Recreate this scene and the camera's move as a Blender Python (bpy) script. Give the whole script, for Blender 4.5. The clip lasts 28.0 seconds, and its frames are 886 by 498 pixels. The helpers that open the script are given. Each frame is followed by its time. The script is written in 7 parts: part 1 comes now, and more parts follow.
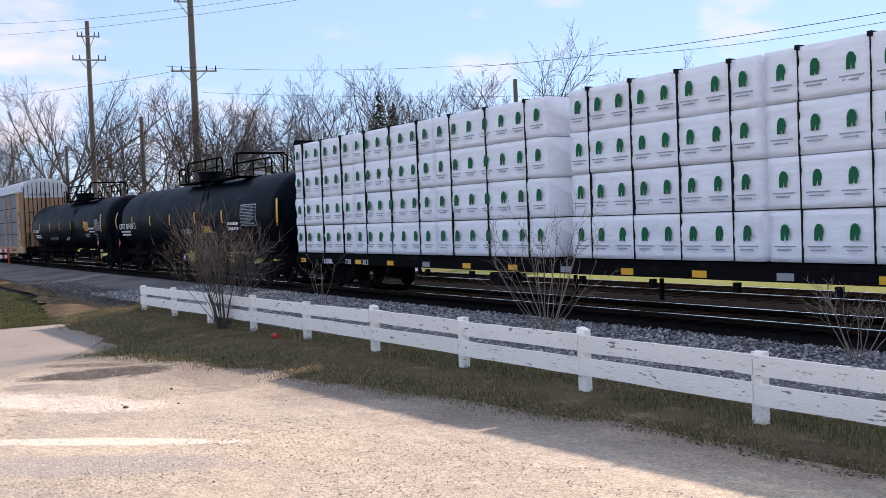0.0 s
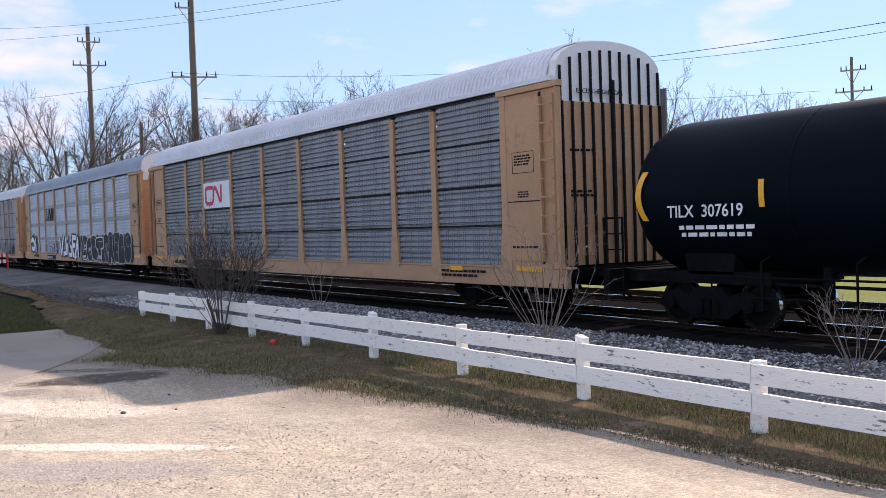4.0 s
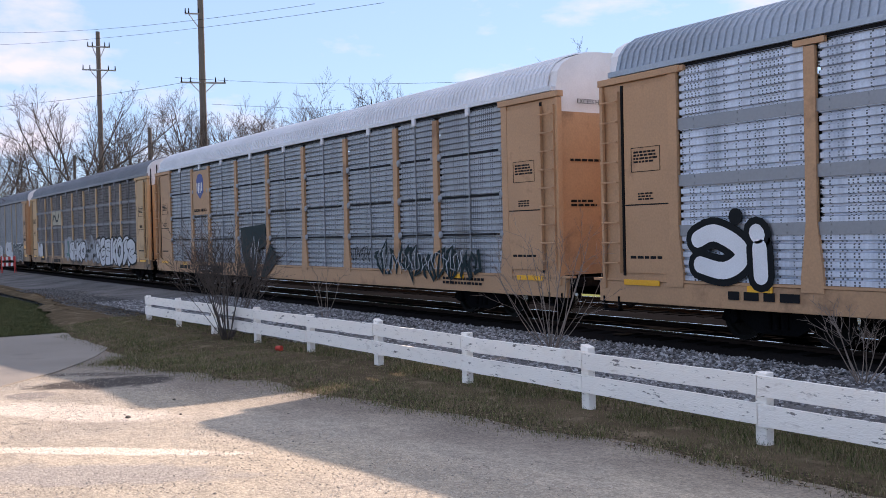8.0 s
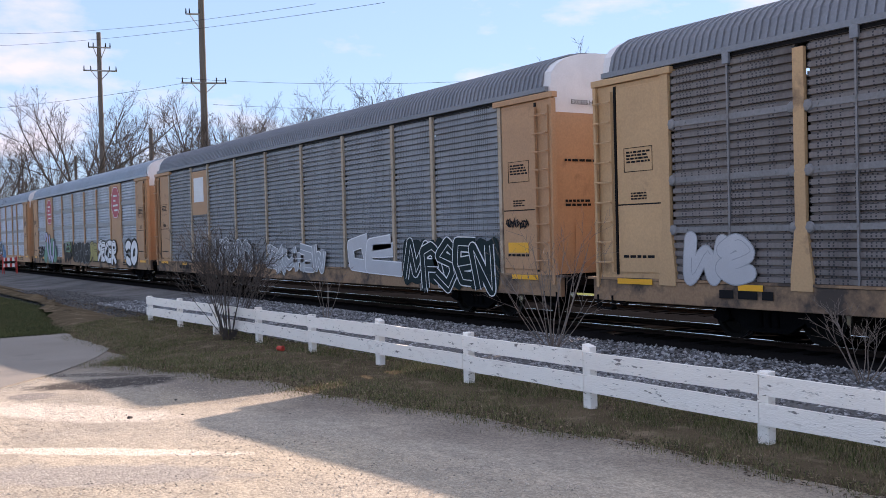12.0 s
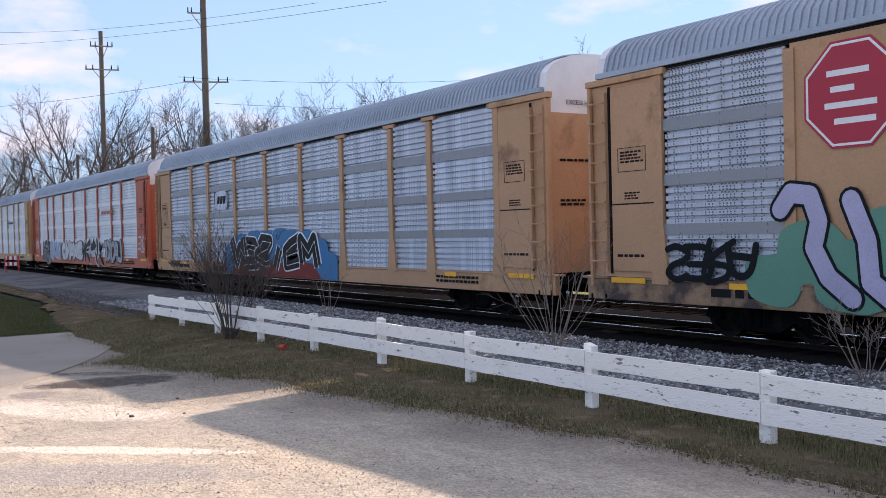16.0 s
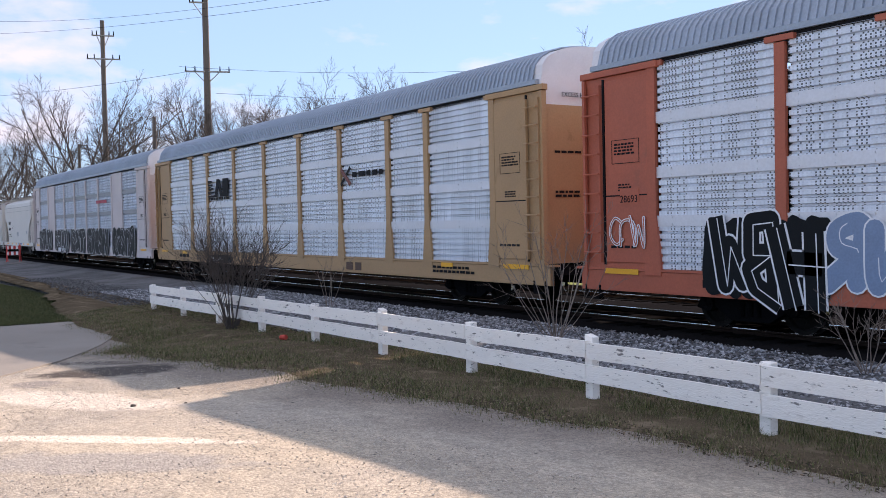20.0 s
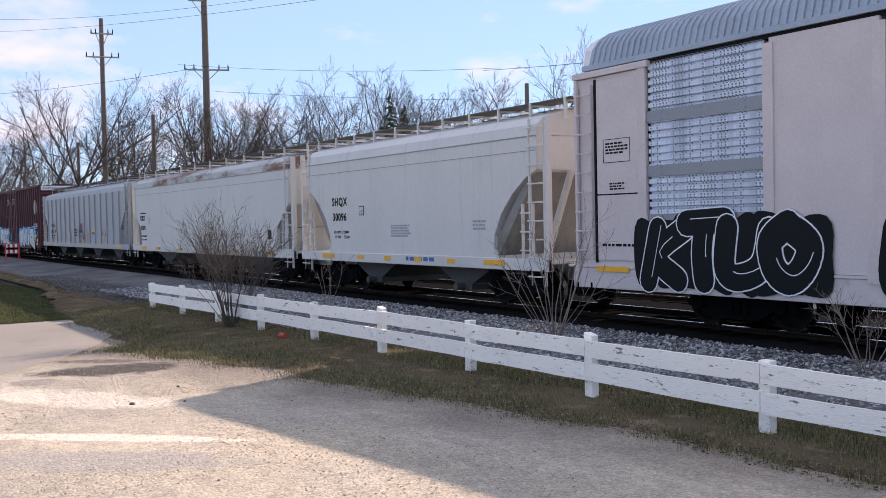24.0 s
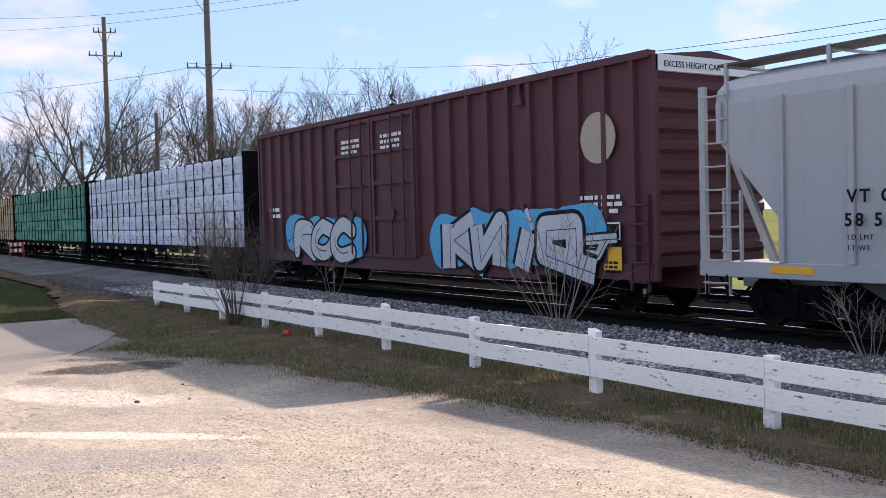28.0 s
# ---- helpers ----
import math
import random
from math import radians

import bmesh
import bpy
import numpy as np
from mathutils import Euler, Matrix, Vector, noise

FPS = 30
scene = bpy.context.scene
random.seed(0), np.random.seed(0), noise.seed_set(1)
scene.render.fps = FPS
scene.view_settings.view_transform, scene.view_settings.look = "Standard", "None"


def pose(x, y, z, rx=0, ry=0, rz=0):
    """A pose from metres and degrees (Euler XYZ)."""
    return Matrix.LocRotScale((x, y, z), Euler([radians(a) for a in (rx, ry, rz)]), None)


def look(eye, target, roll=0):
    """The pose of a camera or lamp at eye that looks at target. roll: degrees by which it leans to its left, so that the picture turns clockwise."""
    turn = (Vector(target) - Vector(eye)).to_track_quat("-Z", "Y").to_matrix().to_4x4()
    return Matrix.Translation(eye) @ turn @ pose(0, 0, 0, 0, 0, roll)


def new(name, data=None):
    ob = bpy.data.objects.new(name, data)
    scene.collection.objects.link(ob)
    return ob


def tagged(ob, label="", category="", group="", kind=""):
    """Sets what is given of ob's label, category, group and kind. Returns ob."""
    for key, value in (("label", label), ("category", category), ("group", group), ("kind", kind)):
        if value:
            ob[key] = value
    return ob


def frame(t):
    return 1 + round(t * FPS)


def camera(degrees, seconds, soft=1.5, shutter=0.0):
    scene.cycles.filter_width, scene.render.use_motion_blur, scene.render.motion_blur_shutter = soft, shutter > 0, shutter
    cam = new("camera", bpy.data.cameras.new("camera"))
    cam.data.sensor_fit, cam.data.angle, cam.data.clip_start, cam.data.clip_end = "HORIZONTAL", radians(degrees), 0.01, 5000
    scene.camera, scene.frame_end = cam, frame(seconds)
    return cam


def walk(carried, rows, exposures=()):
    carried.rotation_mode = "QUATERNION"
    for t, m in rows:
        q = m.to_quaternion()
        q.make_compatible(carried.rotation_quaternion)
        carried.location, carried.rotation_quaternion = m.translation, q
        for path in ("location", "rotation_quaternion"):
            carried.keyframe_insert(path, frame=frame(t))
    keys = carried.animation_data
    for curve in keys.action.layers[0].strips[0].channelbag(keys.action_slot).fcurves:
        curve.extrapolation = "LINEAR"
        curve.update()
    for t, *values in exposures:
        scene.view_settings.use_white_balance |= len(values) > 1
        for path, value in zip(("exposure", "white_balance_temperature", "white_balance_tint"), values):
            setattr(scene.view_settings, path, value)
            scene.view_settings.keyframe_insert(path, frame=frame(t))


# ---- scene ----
# ---- camera and its walk ----
cam = camera(49.0, 28.0, soft=0.6)
EYE = Vector((0.0, 0.0, 1.99))
PATH = [(0.0, 56.569, -1.882, -2.218), (0.5, 56.576, -1.924, -2.224), (1.0, 56.564, -1.879, -2.204), (1.5, 56.530, -1.802, -2.108), (2.0, 56.473, -1.709, -2.091), (2.5, 56.426, -1.654, -2.102), (3.0, 56.419, -1.608, -2.058), (3.5, 56.444, -1.551, -1.991), (5.5, 56.699, -1.208, -1.634), (6.0, 56.781, -1.178, -1.588), (6.5, 56.870, -1.123, -1.507), (7.0, 56.908, -1.072, -1.438), (7.5, 56.920, -1.016, -1.356), (8.0, 56.853, -0.992, -1.289), (8.5, 56.757, -1.007, -1.217), (9.0, 56.677, -1.049, -1.261), (9.5, 56.630, -1.073, -1.272), (10.0, 56.639, -1.048, -1.249), (10.5, 56.714, -1.021, -1.284), (11.0, 56.787, -0.988, -1.330), (11.5, 56.877, -0.987, -1.377), (12.0, 56.925, -1.007, -1.435), (12.5, 56.935, -1.045, -1.486), (14.5, 56.929, -0.925, -1.417), (15.0, 56.964, -0.927, -1.365), (15.5, 56.976, -0.977, -1.373), (16.0, 57.027, -1.061, -1.387), (16.5, 57.068, -1.139, -1.375), (17.0, 57.089, -1.205, -1.335), (17.5, 57.083, -1.249, -1.297), (18.0, 57.072, -1.307, -1.250), (18.5, 57.071, -1.398, -1.283), (19.0, 57.093, -1.486, -1.239), (19.5, 57.095, -1.561, -1.241), (20.0, 57.118, -1.604, -1.211), (20.5, 57.110, -1.609, -1.219), (21.0, 57.098, -1.598, -1.188), (21.5, 57.101, -1.562, -1.217), (23.5, 57.104, -1.673, -1.226), (24.0, 57.070, -1.708, -1.203), (24.5, 57.055, -1.708, -1.235), (25.0, 57.054, -1.661, -1.241), (25.5, 57.064, -1.631, -1.316), (26.0, 57.088, -1.626, -1.335), (26.5, 57.111, -1.660, -1.372), (27.0, 57.152, -1.727, -1.387), (27.5, 57.202, -1.817, -1.427), (28.0, 57.287, -1.893, -1.494)]


def aim(yaw, pitch, roll):
    y, p = radians(yaw), radians(pitch)
    return look(EYE, EYE + 20 * Vector((-math.sin(y) * math.cos(p), math.cos(y) * math.cos(p), math.sin(p))), roll)


walk(cam, [(t, aim(a, b, c)) for t, a, b, c in PATH], [(0, 0.70, 6470, 26), (28, 0.70, 6470, 26)])

# ---- world, sun, exposure ----
SUN_DIR = Vector((-0.33 * 0.88, 0.944 * 0.88, 0.475)).normalized()
world = bpy.data.worlds.new("world")
scene.world = world
world.use_nodes = True
wn, wl = world.node_tree.nodes, world.node_tree.links
wn.clear()
sky = wn.new("ShaderNodeTexSky")
sky.sky_type, sky.sun_disc = "NISHITA", False
sky.sun_elevation = math.asin(SUN_DIR.z)
sky.sun_rotation = math.atan2(SUN_DIR.x, SUN_DIR.y)
sky.air_density, sky.dust_density, sky.ozone_density = 1.0, 0.0, 4.5
wtc = wn.new("ShaderNodeTexCoord")
wmap = wn.new("ShaderNodeMapping")
wmap.inputs["Scale"].default_value = (1.0, 1.0, 2.6)
wmap.inputs["Location"].default_value = (3.1, 1.7, 0.4)
cloud = wn.new("ShaderNodeTexNoise")
cloud.inputs["Scale"].default_value, cloud.inputs["Detail"].default_value, cloud.inputs["Roughness"].default_value = 7.0, 8.0, 0.56
cramp = wn.new("ShaderNodeValToRGB")
cramp.color_ramp.elements[0].position, cramp.color_ramp.elements[1].position = 0.59, 0.80
cramp.color_ramp.elements[0].color, cramp.color_ramp.elements[1].color = (0.0, 0.0, 0.0, 1), (0.9, 0.9, 0.9, 1)
cmix = wn.new("ShaderNodeMixRGB")
cmix.inputs[2].default_value = (5.0, 4.95, 5.1, 1)
# thin high haze over the whole sky
veil = wn.new("ShaderNodeMixRGB")
veil.inputs[0].default_value = 0.70
veil.inputs[2].default_value = (2.5, 3.75, 5.0, 1)
bg = wn.new("ShaderNodeBackground")
bg.inputs["Strength"].default_value = 0.124
wout = wn.new("ShaderNodeOutputWorld")
wl.new(wtc.outputs["Generated"], wmap.inputs["Vector"])
wl.new(wmap.outputs["Vector"], cloud.inputs["Vector"])
# small fair-weather clouds: bearing, height over the horizon, breadth in degrees
heap = cloud.outputs["Fac"]
for az, el, wide, much in ((-80.5, 9.5, 7.0, 0.24), (-70.0, 5.0, 6.0, 0.18), (-55.0, 11.8, 2.2, 0.14), (-54.5, 8.0, 3.0, 0.14), (-38.5, 11.0, 4.0, 0.22), (-45.5, 5.0, 5.0, 0.10)):
    dot = wn.new("ShaderNodeVectorMath")
    dot.operation = "DOT_PRODUCT"
    a, e = radians(az), radians(el)
    dot.inputs[1].default_value = (math.sin(a) * math.cos(e), math.cos(a) * math.cos(e), math.sin(e))
    wl.new(wtc.outputs["Generated"], dot.inputs[0])
    lump = wn.new("ShaderNodeMapRange")
    lump.interpolation_type = "SMOOTHSTEP"
    lump.inputs["From Min"].default_value, lump.inputs["From Max"].default_value = math.cos(radians(wide)), 1.0
    lump.inputs["To Max"].default_value = much
    wl.new(dot.outputs["Value"], lump.inputs["Value"])
    plus = wn.new("ShaderNodeMath")
    plus.operation = "ADD"
    wl.new(heap, plus.inputs[0]), wl.new(lump.outputs[0], plus.inputs[1])
    heap = plus.outputs[0]
# extra cloud added above the view to brighten the light from overhead
wsep, wup, wadd = wn.new("ShaderNodeSeparateXYZ"), wn.new("ShaderNodeMapRange"), wn.new("ShaderNodeMath")
wup.inputs["From Min"].default_value, wup.inputs["From Max"].default_value, wup.inputs["To Max"].default_value = 0.26, 0.70, 0.20
wadd.operation = "ADD"
wl.new(wtc.outputs["Generated"], wsep.inputs[0]), wl.new(wsep.outputs["Z"], wup.inputs["Value"])
wl.new(heap, wadd.inputs[0]), wl.new(wup.outputs[0], wadd.inputs[1])
wl.new(wadd.outputs[0], cramp.inputs["Fac"])
wl.new(cramp.outputs["Color"], cmix.inputs[0])
wl.new(sky.outputs["Color"], veil.inputs[1])
wl.new(veil.outputs["Color"], cmix.inputs[1])
wl.new(cmix.outputs["Color"], bg.inputs["Color"])
wl.new(bg.outputs["Background"], wout.inputs["Surface"])

sun = new("sun", bpy.data.lights.new("sun", "SUN"))
sun.data.energy, sun.data.angle, sun.data.color = 4.4, radians(0.53), (1.0, 0.875, 0.69)
sun.matrix_world = look(SUN_DIR * 100, (0, 0, 0))

# ---- materials ----
MATS = {}


def surf(name, color, rough=0.6, metal=0.0, var=0.18, scale=1.2, grain=30.0, bump=0.15, dirt=None, dirt_scale=0.8, dirt_at=0.55, stretch=(1, 1, 1), rnd=0.0):
    """A surface with two scales of variation, fine relief and, if asked, dirt or rust in patches."""
    if name in MATS:
        return MATS[name]
    m = bpy.data.materials.new(name)
    m.use_nodes = True
    n, k = m.node_tree.nodes, m.node_tree.links
    b = n["Principled BSDF"]
    b.inputs["Roughness"].default_value, b.inputs["Metallic"].default_value = rough, metal
    tc, oi, add = n.new("ShaderNodeTexCoord"), n.new("ShaderNodeObjectInfo"), n.new("ShaderNodeVectorMath")
    mp = n.new("ShaderNodeMapping")
    mp.inputs["Scale"].default_value = stretch
    add.operation = "ADD"
    mul = n.new("ShaderNodeVectorMath")
    mul.operation = "SCALE"
    mul.inputs[0].default_value = (37.0, 19.0, 11.0)
    k.new(oi.outputs["Random"], mul.inputs["Scale"])
    k.new(tc.outputs["Object"], mp.inputs["Vector"])
    k.new(mp.outputs["Vector"], add.inputs[0])
    k.new(mul.outputs["Vector"], add.inputs[1])
    vec = add.outputs["Vector"]
    big, fine = n.new("ShaderNodeTexNoise"), n.new("ShaderNodeTexNoise")
    big.inputs["Scale"].default_value, big.inputs["Detail"].default_value = scale, 5.0
    fine.inputs["Scale"].default_value, fine.inputs["Detail"].default_value = grain, 3.0
    k.new(vec, big.inputs["Vector"]), k.new(vec, fine.inputs["Vector"])
    mixv = n.new("ShaderNodeMath")
    mixv.operation = "MULTIPLY_ADD"
    mixv.inputs[1].default_value = 0.45
    half = n.new("ShaderNodeMath")
    half.operation = "MULTIPLY"
    half.inputs[1].default_value = 0.55
    k.new(big.outputs["Fac"], half.inputs[0])
    k.new(fine.outputs["Fac"], mixv.inputs[0]), k.new(half.outputs[0], mixv.inputs[2])
    rng = n.new("ShaderNodeMapRange")
    rng.inputs["From Min"].default_value, rng.inputs["From Max"].default_value = 0.3, 0.7
    rng.inputs["To Min"].default_value, rng.inputs["To Max"].default_value = 1 - var, 1 + var
    k.new(mixv.outputs[0], rng.inputs["Value"])
    last = rng.outputs[0]
    if rnd:
        r2 = n.new("ShaderNodeMapRange")
        r2.inputs["To Min"].default_value, r2.inputs["To Max"].default_value = 1 - rnd, 1 + rnd
        k.new(oi.outputs["Random"], r2.inputs["Value"])
        rm = n.new("ShaderNodeMath")
        rm.operation = "MULTIPLY"
        k.new(last, rm.inputs[0]), k.new(r2.outputs[0], rm.inputs[1])
        last = rm.outputs[0]
    cs = n.new("ShaderNodeVectorMath")
    cs.operation = "SCALE"
    cs.inputs[0].default_value = color[:3]
    k.new(last, cs.inputs["Scale"])
    col = cs.outputs["Vector"]
    if dirt:
        dn, dr, dm = n.new("ShaderNodeTexNoise"), n.new("ShaderNodeValToRGB"), n.new("ShaderNodeMixRGB")
        dn.inputs["Scale"].default_value, dn.inputs["Detail"].default_value, dn.inputs["Roughness"].default_value = dirt_scale, 8.0, 0.65
        dr.color_ramp.elements[0].position, dr.color_ramp.elements[1].position = dirt_at, dirt_at + 0.14
        dm.inputs[2].default_value = (*dirt, 1)
        k.new(vec, dn.inputs["Vector"]), k.new(dn.outputs["Fac"], dr.inputs["Fac"])
        k.new(dr.outputs["Color"], dm.inputs[0]), k.new(col, dm.inputs[1])
        col = dm.outputs["Color"]
    k.new(col, b.inputs["Base Color"])
    if bump:
        bp = n.new("ShaderNodeBump")
        bp.inputs["Strength"].default_value, bp.inputs["Distance"].default_value = bump, 0.02
        k.new(fine.outputs["Fac"], bp.inputs["Height"]), k.new(bp.outputs["Normal"], b.inputs["Normal"])
    rr = n.new("ShaderNodeMapRange")
    rr.inputs["To Min"].default_value, rr.inputs["To Max"].default_value = max(rough - 0.12, 0.05), min(rough + 0.12, 1.0)
    k.new(big.outputs["Fac"], rr.inputs["Value"]), k.new(rr.outputs[0], b.inputs["Roughness"])
    MATS[name] = m
    return m


def layer(m, color, scale, at, soft=0.1, stretch=(1, 1, 1), amount=1.0):
    """One more coat of dirt, flaking or streaks over a surface."""
    n, k = m.node_tree.nodes, m.node_tree.links
    b = n["Principled BSDF"]
    src = b.inputs["Base Color"].links[0].from_socket
    tc, mp, nz, rp, mx = n.new("ShaderNodeTexCoord"), n.new("ShaderNodeMapping"), n.new("ShaderNodeTexNoise"), n.new("ShaderNodeValToRGB"), n.new("ShaderNodeMixRGB")
    mp.inputs["Scale"].default_value = stretch
    nz.inputs["Scale"].default_value, nz.inputs["Detail"].default_value, nz.inputs["Roughness"].default_value = scale, 7.0, 0.62
    rp.color_ramp.elements[0].position, rp.color_ramp.elements[1].position = at, at + soft
    rp.color_ramp.elements[1].color = (amount, amount, amount, 1)
    mx.inputs[2].default_value = (*color, 1)
    k.new(tc.outputs["Object"], mp.inputs["Vector"]), k.new(mp.outputs["Vector"], nz.inputs["Vector"]), k.new(nz.outputs["Fac"], rp.inputs["Fac"])
    k.new(rp.outputs["Color"], mx.inputs[0]), k.new(src, mx.inputs[1]), k.new(mx.outputs[0], b.inputs["Base Color"])
    return m


def screen_mat(name, color, rough=0.42, metal=0.75, dirt=None, dirt_at=0.6, stripe=0.0):
    """Galvanised sheet with rows of punched holes in bands, and rain streaks."""
    if name in MATS:
        return MATS[name]
    m = surf(name, color, rough, metal, 0.22, 0.9, 14.0, 0.05, dirt, 0.7, dirt_at, (1.0, 1.0, 0.35))
    n, k = m.node_tree.nodes, m.node_tree.links
    b = n["Principled BSDF"]
    src = b.inputs["Base Color"].links[0].from_socket
    tc, sep = n.new("ShaderNodeTexCoord"), n.new("ShaderNodeSeparateXYZ")
    k.new(tc.outputs["Object"], sep.inputs[0])

    def op(kind, a, c=None, d=None):
        q = n.new("ShaderNodeMath")
        q.operation = kind
        for i, s in enumerate((a, c, d)):
            if s is None:
                continue
            if isinstance(s, (int, float)):
                q.inputs[i].default_value = s
            else:
                k.new(s, q.inputs[i])
        return q.outputs[0]

    # punched slots in upright columns, some columns clogged
    col = op("DIVIDE", sep.outputs["X"], 0.078)
    fx = op("FRACT", col)
    fz = op("FRACT", op("DIVIDE", sep.outputs["Z"], 0.0473))
    hole = op("MULTIPLY", op("LESS_THAN", op("ABSOLUTE", op("SUBTRACT", fx, 0.5)), 0.19), op("LESS_THAN", op("ABSOLUTE", op("SUBTRACT", fz, 0.5)), 0.30))
    wn1 = n.new("ShaderNodeTexWhiteNoise")
    wn1.noise_dimensions = "2D"
    cell = n.new("ShaderNodeCombineXYZ")
    k.new(op("FLOOR", col), cell.inputs[0]), k.new(op("FLOOR", op("DIVIDE", sep.outputs["Z"], 0.97)), cell.inputs[1])
    k.new(cell.outputs[0], wn1.inputs["Vector"])
    hole = op("MULTIPLY", hole, op("MULTIPLY_ADD", op("GREATER_THAN", wn1.outputs["Value"], 0.50), 0.9, 0.1))
    mx = n.new("ShaderNodeMixRGB")
    mx.inputs[2].default_value = (0.02, 0.024, 0.032, 1)
    k.new(op("MULTIPLY", hole, 0.88), mx.inputs[0]), k.new(src, mx.inputs[1]), k.new(mx.outputs[0], b.inputs["Base Color"])
    MATS[name] = m
    return m


def flat_paint(name, color, rough=0.55):
    m = surf(name, color, rough, 0.0, 0.12, 1.5, 40.0, 0.05)
    m.node_tree.nodes["Principled BSDF"].inputs["Specular IOR Level"].default_value = 0.5 if max(color) > 0.2 else 0.1
    return m




def lot_mat():
    """Compacted gravel: tan and grey areas, speckle of small stones, a damp hollow and streaks of sand."""
    m = bpy.data.materials.new("lot_gravel")
    m.use_nodes = True
    n, k = m.node_tree.nodes, m.node_tree.links
    b = n["Principled BSDF"]
    b.inputs["Roughness"].default_value, b.inputs["Specular IOR Level"].default_value = 0.95, 0.2
    tc = n.new("ShaderNodeTexCoord")
    vec = tc.outputs["Object"]

    def noise_tex(scale, detail=4.0, stretch=None):
        q = n.new("ShaderNodeTexNoise")
        q.inputs["Scale"].default_value, q.inputs["Detail"].default_value = scale, detail
        src = vec
        if stretch:
            mp = n.new("ShaderNodeMapping")
            mp.inputs["Scale"].default_value, mp.inputs["Rotation"].default_value = stretch, (0, 0, 0.25)
            k.new(vec, mp.inputs["Vector"])
            src = mp.outputs["Vector"]
        k.new(src, q.inputs["Vector"])
        return q.outputs["Fac"]

    def ramp(fac, p0, p1, c0, c1):
        r = n.new("ShaderNodeValToRGB")
        r.color_ramp.elements[0].position, r.color_ramp.elements[1].position = p0, p1
        r.color_ramp.elements[0].color, r.color_ramp.elements[1].color = (*c0, 1), (*c1, 1)
        k.new(fac, r.inputs["Fac"])
        return r.outputs["Color"]

    def mix(kind, fac, a, c):
        q = n.new("ShaderNodeMixRGB")
        q.blend_type = kind
        if isinstance(fac, float):
            q.inputs[0].default_value = fac
        else:
            k.new(fac, q.inputs[0])
        for i, s in ((1, a), (2, c)):
            if isinstance(s, tuple):
                q.inputs[i].default_value = (*s, 1)
            else:
                k.new(s, q.inputs[i])
        return q.outputs["Color"]

    one, zero = (1, 1, 1), (0, 0, 0)
    col = mix("MIX", ramp(noise_tex(0.32, 6.0), 0.40, 0.62, zero, one), (0.515, 0.435, 0.325), (0.45, 0.39, 0.31))
    col = mix("MULTIPLY", 1.0, col, ramp(noise_tex(2.2, 6.0, (0.35, 1.6, 1)), 0.3, 0.7, (0.88, 0.88, 0.88), (1.1, 1.09, 1.08)))
    col = mix("MULTIPLY", 1.0, col, ramp(noise_tex(7.0, 9.0), 0.34, 0.66, (0.90, 0.90, 0.905), (1.09, 1.085, 1.08)))
    # darker brown-grey margin along the verge, its edge broken by noise
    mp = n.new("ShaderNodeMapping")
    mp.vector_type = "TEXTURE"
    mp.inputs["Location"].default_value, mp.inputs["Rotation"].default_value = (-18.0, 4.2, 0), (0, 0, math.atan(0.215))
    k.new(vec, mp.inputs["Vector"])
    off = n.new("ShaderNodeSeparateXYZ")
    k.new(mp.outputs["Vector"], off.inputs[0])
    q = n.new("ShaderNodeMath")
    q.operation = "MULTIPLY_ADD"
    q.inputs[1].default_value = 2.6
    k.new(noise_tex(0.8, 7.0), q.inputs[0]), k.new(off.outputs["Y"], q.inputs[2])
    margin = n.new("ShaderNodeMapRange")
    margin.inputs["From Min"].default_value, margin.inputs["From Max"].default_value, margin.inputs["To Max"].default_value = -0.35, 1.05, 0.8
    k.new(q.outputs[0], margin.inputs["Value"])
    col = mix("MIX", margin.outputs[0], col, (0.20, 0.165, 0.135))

    def ellipse(cx, cy, rx, ry, turn):
        mp = n.new("ShaderNodeMapping")
        mp.vector_type = "TEXTURE"
        mp.inputs["Location"].default_value, mp.inputs["Rotation"].default_value, mp.inputs["Scale"].default_value = (cx, cy, 0), (0, 0, radians(turn)), (rx, ry, 50.0)
        k.new(vec, mp.inputs["Vector"])
        ln = n.new("ShaderNodeVectorMath")
        ln.operation = "LENGTH"
        k.new(mp.outputs["Vector"], ln.inputs[0])
        q = n.new("ShaderNodeMath")
        q.operation = "MULTIPLY_ADD"
        q.inputs[1].default_value = 1.1
        k.new(noise_tex(3.5, 6.0), q.inputs[0])
        k.new(ln.outputs["Value"], q.inputs[2])
        hv = n.new("ShaderNodeMath")
        hv.operation = "MULTIPLY"
        hv.inputs[1].default_value = 0.5
        k.new(q.outputs[0], hv.inputs[0])
        return ramp(hv.outputs[0], 0.66, 0.84, one, zero)

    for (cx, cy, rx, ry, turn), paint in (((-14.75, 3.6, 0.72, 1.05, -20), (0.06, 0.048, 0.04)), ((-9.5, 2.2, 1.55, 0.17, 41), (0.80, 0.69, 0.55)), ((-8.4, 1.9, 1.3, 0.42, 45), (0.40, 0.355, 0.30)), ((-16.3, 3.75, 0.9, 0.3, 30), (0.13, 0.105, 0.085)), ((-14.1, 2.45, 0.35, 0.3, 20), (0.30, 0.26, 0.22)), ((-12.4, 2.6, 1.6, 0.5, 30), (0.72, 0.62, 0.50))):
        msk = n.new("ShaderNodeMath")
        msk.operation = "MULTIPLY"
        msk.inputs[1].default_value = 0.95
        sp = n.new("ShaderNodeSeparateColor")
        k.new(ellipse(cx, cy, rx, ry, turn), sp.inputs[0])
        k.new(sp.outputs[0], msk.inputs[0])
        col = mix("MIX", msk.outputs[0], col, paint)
    vor = n.new("ShaderNodeTexVoronoi")
